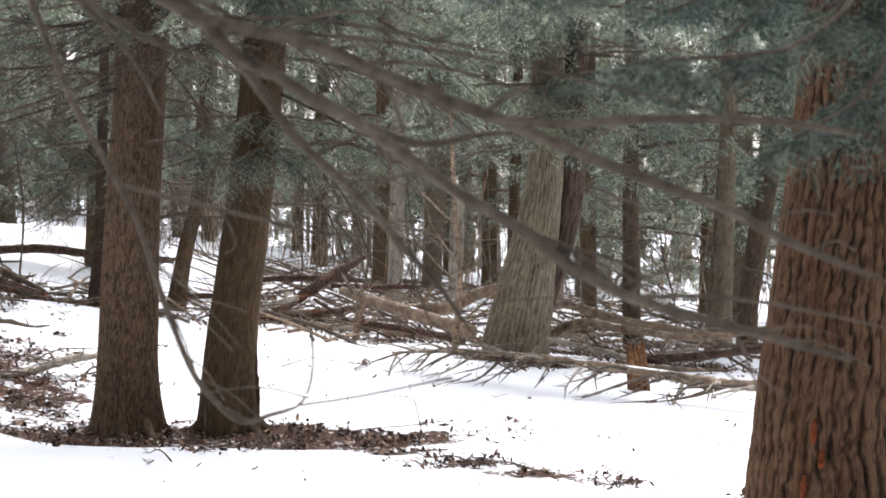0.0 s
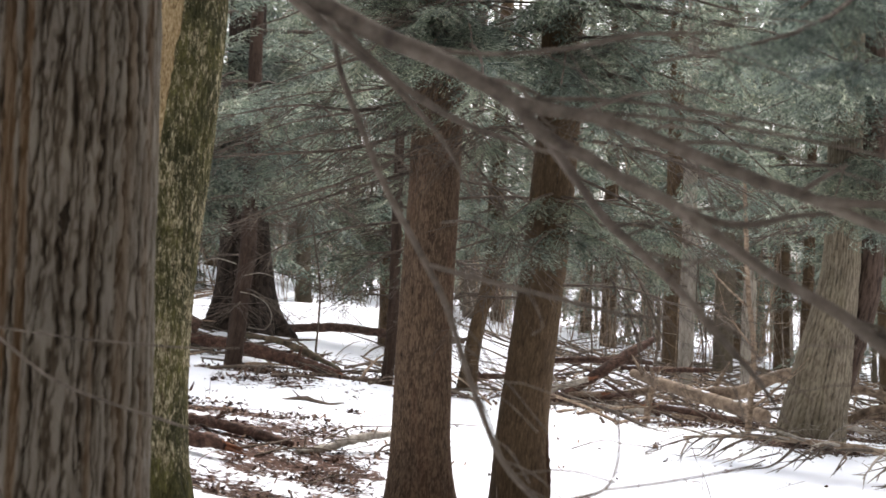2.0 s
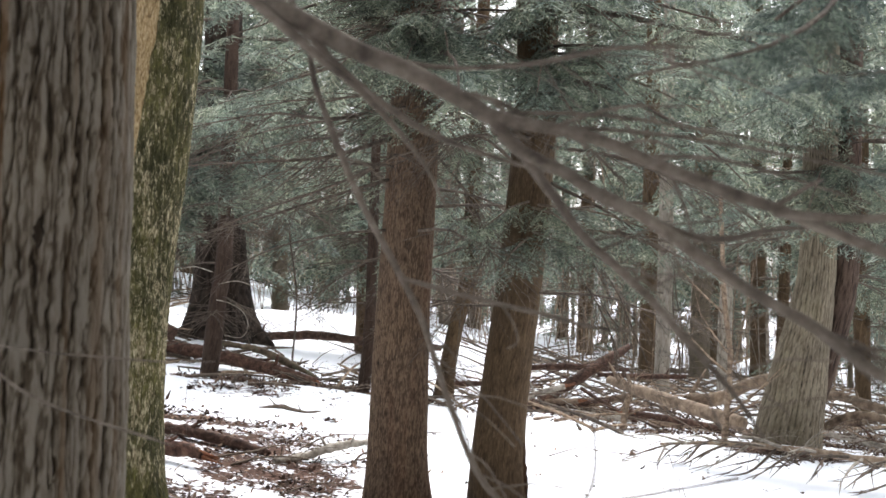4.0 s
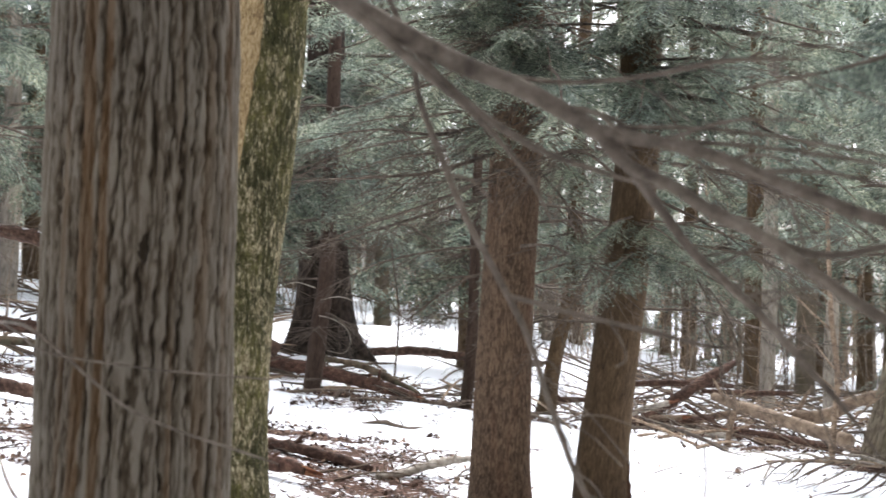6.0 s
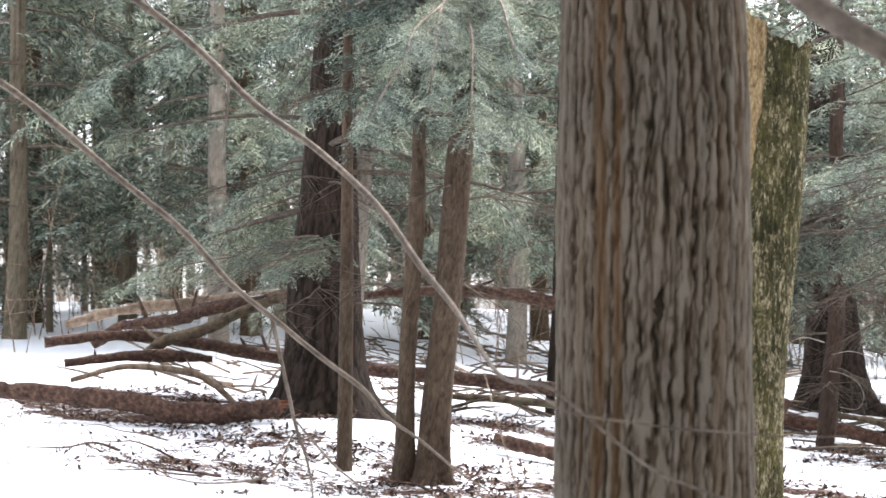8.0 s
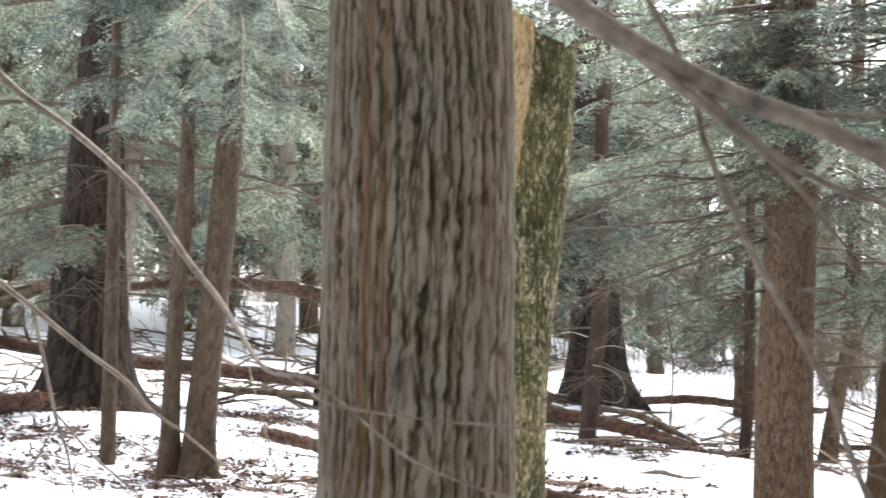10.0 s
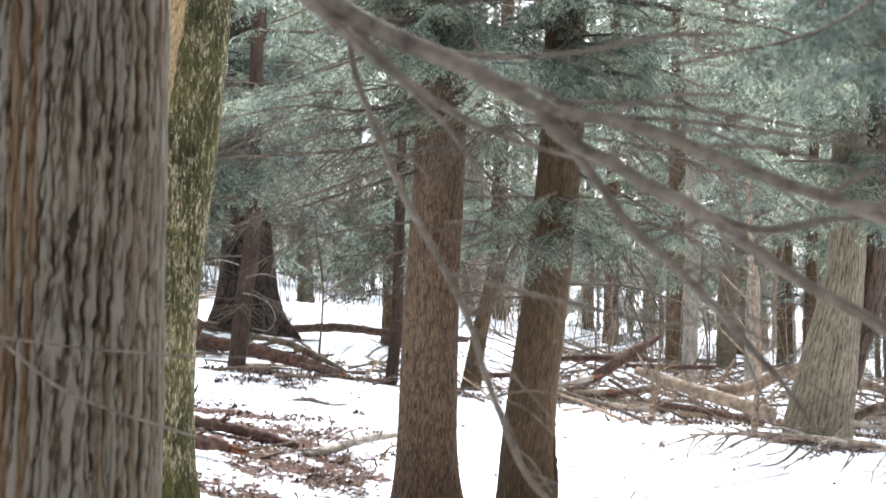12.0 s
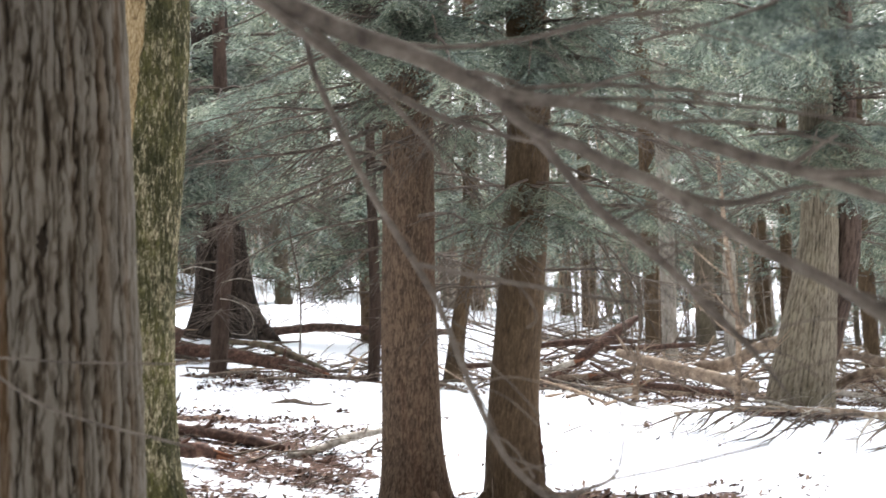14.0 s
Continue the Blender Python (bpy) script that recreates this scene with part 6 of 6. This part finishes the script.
fallen_log([(-10.4, 13.75, 1.52, 0.07), (-9.4, 13.9, 1.44, 0.075), (-8.42, 14.07, 1.36, 0.08), (-7.77, 14.17, 1.30, 0.085), (-7.30, 14.30, 1.20, 0.095), (-6.92, 14.38, 1.18, 0.09), (-6.62, 14.42, 1.21, 0.083), (-6.38, 14.44, 1.24, 0.075)], LOG_BARK, "thick rotten dark log with a red splintered end", 8, 20, 0.35, 0, RED_ROT)
fallen_log([(-4.49, 14.70, 0.96, 0.049), (-4.17, 14.64, 0.89, 0.058), (-3.86, 14.57, 0.83, 0.057), (-3.32, 14.47, 0.74, 0.05)], LOG_BARK, "brown log end lying in snow", 9, 14, 0.3, 1)
fallen_log([(-5.70, 17.16, 1.27, 0.029), (-5.21, 17.31, 1.24, 0.04), (-4.61, 17.48, 1.17, 0.04)], MOSSY_LOG, "low mossy bough lying on snow", 10, 10)
fallen_log([(-3.39, 19.43, 1.07, 0.07), (-2.78, 19.33, 0.99, 0.068), (-2.21, 19.15, 0.91, 0.067), (-1.70, 18.95, 0.80, 0.066), (-1.32, 18.73, 0.72, 0.058), (-1.06, 18.50, 0.66, 0.04)], RED_LOG, "red-brown fallen log before the great hemlock", 11, 14, 0.3, 3, RED_ROT)
fallen_log([(-2.10, 19.22, 1.03, 0.031), (-1.71, 19.02, 0.97, 0.036), (-1.33, 18.82, 0.82, 0.042), (-1.06, 18.60, 0.70, 0.03)], MOSSY_LOG, "snow-dusted bough beside a red-brown log", 12, 10)
fallen_log([(-2.39, 22.63, 1.03, 0.05), (-2.02, 22.94, 1.01, 0.051), (-1.33, 22.99, 1.03, 0.058), (-0.67, 23.02, 0.96, 0.051), (0.31, 23.13, 0.88, 0.04)], LOG_BARK, "dark log lying along the snowy rise", 13, 10)
fallen_log([(-2.60, 13.93, 0.59, 0.05), (-2.02, 13.68, 0.55, 0.048), (-1.74, 13.59, 0.52, 0.043), (-1.38, 13.49, 0.45, 0.039), (-1.09, 13.39, 0.37, 0.034)], LOG_BARK, "grey-brown log partly buried in snow and leaves", 14, 14, 0.5, 3)
fallen_log([(-2.31, 12.83, 0.49, 0.055), (-1.92, 12.79, 0.47, 0.053), (-1.67, 12.77, 0.46, 0.053), (-1.52, 12.74, 0.42, 0.037)], RED_LOG, "short reddish log with a broken end", 15, 14, 0.3, 1, RED_ROT)
fallen_log([(-1.05, 13.19, 0.34, 0.025), (-0.83, 13.34, 0.365, 0.031), (-0.61, 13.48, 0.425, 0.033), (-0.37, 13.63, 0.45, 0.024)], BIRCH_LOG, "pale grey lichened bough among dead leaves", 16, 12, 0.55, 4)
fallen_log([(-1.40, 15.90, 0.55, 0.016), (-1.22, 16.02, 0.56, 0.02), (-1.02, 15.96, 0.515, 0.016), (-0.86, 16.06, 0.52, 0.006)], DEAD_TWIG, "small crooked stick lying on the snow crest", 17, 7, 0.5, 2)
fallen_log([(-2.80, 15.83, 0.60, 0.036), (-2.33, 15.86, 0.58, 0.038), (-2.03, 15.90, 0.55, 0.036), (-1.85, 15.92, 0.52, 0.02)], LOG_BARK, "brown log end in the snow behind the mossy snag", 18, 10)
fallen_log([(1.95, 18.05, 0.74, 0.040), (2.15, 17.80, 0.67, 0.055), (2.59, 17.25, 0.54, 0.066), (3.07, 16.69, 0.40, 0.070)], TAN_LOG, "long pale fallen log in the brush pile", 19, 16, 0.10, 3)
fallen_log([(2.45, 17.39, 0.56, 0.062), (2.65, 17.35, 0.58, 0.068), (2.93, 17.30, 0.60, 0.068), (3.21, 17.25, 0.74, 0.060), (3.48, 17.20, 0.82, 0.050)], TAN_LOG, "curved tan log beside the leaning grey trunk", 20, 16, 0.12, 1)
fallen_log([(1.19, 18.93, 0.37, 0.045), (1.40, 18.99, 0.49, 0.046), (1.75, 19.02, 0.72, 0.061), (2.07, 19.15, 0.91, 0.061), (2.32, 19.30, 1.05, 0.03)], LOG_BARK, "dark broken log jutting up out of the brush", 21, 12, 0.4, 3)
fallen_log([(3.77, 17.04, 0.63, 0.044), (4.02, 16.94, 0.66, 0.045), (4.29, 16.74, 0.58, 0.046), (4.66, 16.47, 0.49, 0.045), (5.43, 16.06, 0.38, 0.034)], TAN_LOG, "tan log behind the leaning grey trunk", 22, 14, 0.25, 3)
fallen_log([(2.01, 19.83, 0.71, 0.025), (2.45, 19.79, 0.70, 0.032), (2.99, 19.72, 0.70, 0.025)], LOG_BARK, "dark thin log in the brush pile", 23, 9)
fallen_log([(1.00, 20.49, 0.74, 0.033), (1.74, 20.36, 0.77, 0.039), (2.42, 20.30, 0.75, 0.026)], LOG_BARK, "dark thin log behind the brush pile", 24, 9)
fallen_log([(3.72, 16.14, 0.43, 0.037), (3.97, 15.96, 0.55, 0.037), (4.34, 15.69, 0.49, 0.036), (4.93, 15.34, 0.44, 0.031), (5.44, 15.00, 0.56, 0.015)], TAN_LOG, "tan bough lying over twigs", 25, 10, 0.25, 3)
fallen_log([(0.30, 20.03, 0.58, 0.032), (0.92, 20.01, 0.58, 0.034), (1.42, 19.98, 0.57, 0.032)], LOG_BARK, "dark log between two trunks", 26, 9)
fallen_log([(-1.47, 8.88, 0.48, 0.01), (-1.41, 8.82, 0.46, 0.011), (-1.23, 8.78, 0.42, 0.012), (-1.00, 8.74, 0.35, 0.012), (-0.74, 8.70, 0.20, 0.005)], TAN_LOG, "thin pale stick leaning against the mossy root", 27, 8, 0.2, 1)


rp = random.Random(29)
for k in range(22):
    u = rp.random()
    x, y = 0.9 + 4.4 * u + rp.uniform(-0.3, 0.3), 19.7 - 3.0 * u + rp.uniform(-0.9, 1.3)
    a, L, r = rp.uniform(-0.75, 0.35) + (math.pi if rp.random() < 0.4 else 0), rp.uniform(0.5, 1.5), rp.uniform(0.018, 0.045)
    line = []
    for q in range(4):
        px, py = x + L * math.cos(a) * (q / 3 - 0.5), y + L * math.sin(a) * (q / 3 - 0.5)
        line.append((px, py, float(ground_z(px, py)) + r * 0.7 + 0.05 * (k % 3) * q, r * (1.1 - 0.25 * q / 3)))
    fallen_log(line, (LOG_BARK, TAN_LOG, TAN_LOG, BIRCH_LOG)[k % 4], ("dark rotting bough in the brush pile", "tan weathered bough in the brush pile", "tan weathered bough in the brush pile", "pale grey bough in the brush pile")[k % 4],
               200 + k, 9, 0.25, rp.randint(0, 2), RED_ROT if k % 5 == 1 else None)


def felled_sapling():
    """The pale fallen sapling whose twigs comb the snow."""
    rng = np.random.RandomState(44)
    rows = [(2.06, 15.00, 0.35, 0.010), (2.51, 14.77, 0.38, 0.018), (2.95, 14.52, 0.37, 0.025), (3.37, 14.25, 0.34, 0.031), (4.00, 13.92, 0.27, 0.038), (4.42, 13.62, 0.22, 0.042), (4.87, 13.29, 0.20, 0.045), (5.62, 12.84, 0.12, 0.05)]
    thing = empty_thing("fallen_sapling", 3.35, 14.31, 0.2, "pale fallen sapling with many bare twigs lying on snow", "fallen tree")
    v, f = tube(rows, 14, 110, 0.16, 3)
    hang("stem", mesh_of("stem", v, tri(f), SAP_WOOD), thing)
    c = curve(rows, 60)
    for k in range(34):
        i = int(1 + 56 * (k / 34) ** 1.1)
        p = c[i, :3]
        L = rng.uniform(0.35, 0.85)
        d = np.array([-rng.uniform(0.1, 1.0), rng.uniform(-1.0, 0.15), rng.uniform(-0.55, 0.12)])
        d /= np.linalg.norm(d)
        q = p + d * L
        q[2] = max(q[2], float(ground_z(q[0], q[1])) + 0.01)
        m = p + d * L * 0.5 + [0, 0, rng.uniform(0, 0.06)]
        r = 0.008 + 0.26 * c[i, 3]
        ps = [tube([(*p, r), (*m, r * 0.7), (*q, 0.002)], 5, 8, 0.2, k)]
        for j in range(4):
            s = rng.uniform(0.25, 0.95)
            a = p + (q - p) * s
            e = d + rng.uniform(-0.7, 0.7, 3)
            b2 = a + e * L * rng.uniform(0.2, 0.45)
            b2[2] = max(b2[2], float(ground_z(b2[0], b2[1])) + 0.005)
            ps.append(tube([(*a, r * 0.5), (*b2, 0.0015)], 3, 4, caps=False))
        w, g = join(ps)
        hang("twig", mesh_of("twig", w, tri(g), (BIRCH_LOG, DEAD_TWIG, FINE_TWIG)[k % 3]), thing)
    return thing


felled_sapling()


# ---------------------------------------------------------------- brush pile and scattered dead branches
def dead_branch(rng, x, y, L, az, lift, material, label, r=0.012, twigs=6):
    g = float(ground_z(x, y))
    rows = []
    for i in range(5):
        s = i / 4
        px, py = x + L * s * math.cos(az), y + L * s * math.sin(az)
        pz = max(float(ground_z(px, py)) + r * 0.8, g + 0.01 + lift * math.sin(s * 2.2) + rng.uniform(-0.02, 0.04))
        if i == 0:
            pz = g
        rows.append((px, py + rng.uniform(-0.05, 0.05), pz, r * (1 - 0.75 * s)))
    v, f = tube(rows, 6, 14, 0.25, x)
    ob = new("dead_branch", mesh_of("dead_branch", v, tri(f), material))
    c = curve(rows, 20)
    for k in range(twigs):
        i = rng.randint(3, 19)
        p = c[i, :3]
        t = rng.uniform(0, 6.28)
        d = np.array([math.cos(az) * 0.6 + 0.6 * math.cos(t), math.sin(az) * 0.6 + 0.5 * math.sin(t), rng.uniform(-0.1, 0.6)])
        l2 = L * rng.uniform(0.15, 0.4)
        q = p + d * l2
        q[2] = max(q[2], float(ground_z(q[0], q[1])) + 0.006)
        v, f = tube([(*p, c[i, 3] * 0.5), (*(p * 0.5 + q * 0.5 + [0, 0, 0.03]), c[i, 3] * 0.35), (*q, 0.0015)], 4, 5, caps=False)
        hang("twig", mesh_of("twig", v, tri(f), material), ob)
    return tagged(ob, label, "branch", "dead branches on the forest floor")


rb = np.random.RandomState(91)
for k in range(124):
    u = rb.rand()
    x = 0.9 + 4.8 * u + rb.uniform(-0.4, 0.4)
    y = 20.0 - 3.0 * u + rb.uniform(-0.9, 1.7)
    dead_branch(rb, x, y, rb.uniform(0.4, 1.4), rb.uniform(-1.15, 1.15) + (3.14 if rb.rand() < 0.5 else 0), rb.uniform(0.02, 0.40), (TAN_WOOD, FINE_TWIG, BIRCH_LOG, LOG_BARK)[k % 4],
                ("tan dead branch tangled in the brush pile", "thin dark dead branch tangled in the brush pile", "pale grey dead branch tangled in the brush pile", "brown dead branch tangled in the brush pile")[k % 4], rb.uniform(0.004, 0.015), 8)
for k in range(46):
    zone = k % 4
    if zone == 0:
        x, y = rb.uniform(-2.2, -0.4), rb.uniform(12.2, 14.4)
    elif zone == 1:
        x, y = rb.uniform(-7.5, -3.0), rb.uniform(11.6, 14.6)
    elif zone == 2:
        x, y = rb.uniform(-1.8, -0.2), rb.uniform(17.0, 20.5)
    else:
        x, y = rb.uniform(-9, -4), rb.uniform(14.5, 18.5)
    dead_branch(rb, x, y, rb.uniform(0.3, 1.0), rb.uniform(-0.6, 0.6) + (3.14 if rb.rand() < 0.5 else 0), rb.uniform(0.0, 0.12), (DEAD_TWIG, LOG_BARK)[k % 2],
                ("thin dead twig lying on snow and leaves", "short brown stick lying on snow and leaves")[k % 2], rb.uniform(0.005, 0.013), 4)
for k in range(12):
    dead_branch(rb, 3.45 + rb.uniform(-0.55, 0.5), 15.62 + rb.uniform(-0.25, 0.15), rb.uniform(0.3, 0.7), rb.uniform(-0.9, 0.9) + (3.14 if rb.rand() < 0.6 else 0), rb.uniform(0.03, 0.28), BIRCH_LOG if k % 2 else DEAD_TWIG,
                "pale twiggy branch heaped at the foot of the grey trunk", rb.uniform(0.004, 0.008), 7)
for (x, y, L, az) in [(1.22, 11.53, 1.01, 0.15), (1.9, 10.2, 0.5, 2.8), (0.28, 10.63, 0.24, 0.4), (0.15, 9.9, 0.2, 2.5), (0.45, 13.6, 0.3, 1.2), (1.09, 14.63, 0.68, 0.3), (2.3, 9.9, 0.5, 2.6)]:
    dead_branch(rb, x, y, L, az, 0.03, DEAD_TWIG, "thin dark twig lying on clean snow", 0.006, 3)


# ---------------------------------------------------------------- dead leaves
def leaf_stuff():
    rng = np.random.RandomState(12)
    n = 520000
    x = rng.uniform(-9.5, 6.0, n)
    y = rng.uniform(8.0, 21.0, n)
    k = litter(x, y) + 0.45 * pnoise(x * 2.6, y * 2.6, 0.5) + 0.50 * pnoise(x * 7.0, y * 7.0, 4.5)
    keep = rng.rand(n) < np.clip((k - 0.30) * 0.75, 0.0006, 0.42)
    x, y, k = x[keep], y[keep], k[keep]
    m = len(x)
    z = ground_z(x, y) - 0.035 * smooth(np.clip(litter(x, y) - 0.3, 0, 1) * 1.5) + rng.uniform(0.004, 0.03, m)
    size = 0.010 + 0.021 * rng.rand(m) ** 1.6
    shape = np.array([(-1, 0, 0.25), (-0.45, 0.42, 0.05), (0.15, 0.30, -0.02), (0.5, 0.5, 0.12), (1.1, 0, 0.3), (0.45, -0.5, 0.16), (0.1, -0.28, 0), (-0.5, -0.4, 0.1)])
    faces = np.array([(0, 1, 7), (1, 6, 7), (1, 2, 6), (2, 5, 6), (2, 3, 5), (3, 4, 5)])
    a = rng.uniform(0, 6.28, m)
    tx, ty = rng.normal(0, 0.55, m), rng.normal(0, 0.55, m)
    curl = rng.uniform(-0.8, 1.6, m)
    lx, ly, lz = shape[:, 0][None] * size[:, None], shape[:, 1][None] * size[:, None], shape[:, 2][None] * size[:, None] * curl[:, None]
    lz = lz + lx * tx[:, None] + ly * ty[:, None]
    ca, sa = np.cos(a)[:, None], np.sin(a)[:, None]
    v = np.stack([x[:, None] + lx * ca - ly * sa, y[:, None] + lx * sa + ly * ca, z[:, None] + np.maximum(lz, -0.01)], -1).reshape(-1, 3)
    f = (faces[None] + (np.arange(m) * 8)[:, None, None]).reshape(-1, 3)
    ob = new("leaf_litter", mesh_of("leaf_litter", v, f, LEAVES, flat=True))
    return tagged(ob, "curled brown oak leaves strewn on the snow", "leaves", kind="stuff")


leaf_stuff()


def weeds():
    rng = np.random.RandomState(33)
    ps = []
    for k in range(36):
        x, y = rng.uniform(-6.5, 5.0), rng.uniform(9.0, 19.0)
        g = float(ground_z(x, y))
        h = rng.uniform(0.08, 0.35)
        d = rng.uniform(-0.4, 0.4, 2)
        ps.append(tube([(x, y, g - 0.01, 0.0028), (x + d[0] * h * 0.5, y + d[1] * h * 0.5, g + h * 0.6, 0.002), (x + d[0] * h, y + d[1] * h, g + h, 0.001)], 3, 4, caps=False))
    v, f = join(ps)
    ob = new("dry_stems", mesh_of("dry_stems", v, tri(f), DEAD_TWIG))
    return tagged(ob, "thin dry weed stems poking through snow", "weeds", kind="stuff")


weeds()


# ---------------------------------------------------------------- far understory of thin leafless stems
def thicket(material, count, near, far, tall, label, seed):
    rng = np.random.RandomState(seed)
    ps = []
    for k in range(count):
        a = radians(rng.uniform(-37, 31))
        d = near + (far - near) * rng.rand() ** 0.8
        if -0.16 < a < 0.02:
            d = max(d, 33)
        x, y = d * math.sin(a), d * math.cos(a)
        g = float(ground_z(x, y, False))
        h = rng.uniform(0.5, tall)
        lean = rng.uniform(-0.5, 0.5)
        r = rng.uniform(0.005, 0.013)
        ps.append(tube([(x, y, g - 0.1, r), (x + lean * 0.3 * h, y, g + h * 0.5, r * 0.7), (x + lean * h * 0.6, y, g + h, 0.004)], 3, 4, caps=False))
        for q in range(6):
            s = rng.uniform(0.15, 0.95)
            px, pz = x + lean * 0.6 * h * s, g + h * s
            t = rng.uniform(-1.4, 1.4)
            L = rng.uniform(0.2, 0.9)
            ps.append(tube([(px, y, pz, r * 0.55), (px + L * math.sin(t), y + rng.uniform(-0.2, 0.2), pz + L * (math.cos(t) * 0.8 - 0.15), 0.003)], 3, 2, caps=False))
    v, f = join(ps)
    ob = new("understory_thicket", mesh_of("understory_thicket", v, tri(f), material))
    return tagged(ob, label, "thicket", kind="stuff")


thicket(TAN_WOOD, 680, 23, 46, 5.5, "tangle of thin tan leafless stems in far snow", 71)
thicket(DEAD_TWIG, 160, 25, 46, 3.2, "tangle of thin brown leafless stems in far snow", 72)
thicket(TAN_WOOD, 260, 36, 62, 11.0, "tall thin leafless tan saplings in the far wood", 74)
thicket(BIRCH_LOG, 420, 26, 48, 3.0, "tangle of thin pale grey leafless stems in far snow", 73)


def forest_debris(material, count, label, seed):
    """Small fallen sticks strewn over the snow of the wood, too many to count."""
    rng = np.random.RandomState(seed)
    ps = []
    while len(ps) < count:
        x, y = rng.uniform(-10, 9), rng.uniform(11.5, 34)
        if y > 21.5 and -4 < x < 0.8:
            continue
        if y < 17 and float(litter(np.array(x), np.array(y))) < 0.32:
            continue
        g = float(ground_z(x, y))
        a = rng.uniform(0, 6.28)
        L = rng.uniform(0.08, 0.35) if y < 17 else rng.uniform(0.2, 1.3)
        dx, dy = L * math.cos(a), 0.6 * L * math.sin(a)
        r = rng.uniform(0.003, 0.007) if y < 17 else rng.uniform(0.006, 0.022)
        e = float(ground_z(x + dx, y + dy)) + rng.uniform(0.0, 0.3) * L
        ps.append(tube([(x, y, g + r * 0.5, r), (x + dx * 0.5, y + dy * 0.5, 0.5 * (g + e) + 0.04 * L, r * 0.85), (x + dx, y + dy, e + r * 0.5, r * 0.4)], 4, 4, caps=False))
    v, f = join(ps)
    ob = new("forest_debris", mesh_of("forest_debris", v, tri(f), material))
    return tagged(ob, label, "debris", kind="stuff")


forest_debris(DEAD_TWIG, 480, "small brown sticks strewn over snow and leaves", 101)
forest_debris(TAN_WOOD, 330, "small tan sticks strewn over snow and leaves", 102)
forest_debris(FINE_TWIG, 420, "small dark sticks strewn over snow and leaves", 103)


def far_trunks():
    rng = np.random.RandomState(77)
    ps = []
    for k in range(130):
        a = radians(rng.uniform(-38, 32))
        d = rng.uniform(42, 95)
        x, y = d * math.sin(a), d * math.cos(a)
        g = float(ground_z(x, y, False))
        r = rng.uniform(0.07, 0.22)
        lean = rng.uniform(-0.5, 0.5)
        ps.append(tube([(x, y, g - 0.3, r * 1.15), (x + lean * 0.3, y, g + 3, r), (x + lean, y, g + rng.uniform(9, 15), r * 0.5)], 6, 6, 0.1, k, caps=False))
    v, f = join(ps)
    ob = new("far_woodland", mesh_of("far_woodland", v, tri(f), HAZED_BARK))
    return tagged(ob, "haze-paled grey-brown trunks of the far wood", "woodland", kind="stuff")


far_trunks()
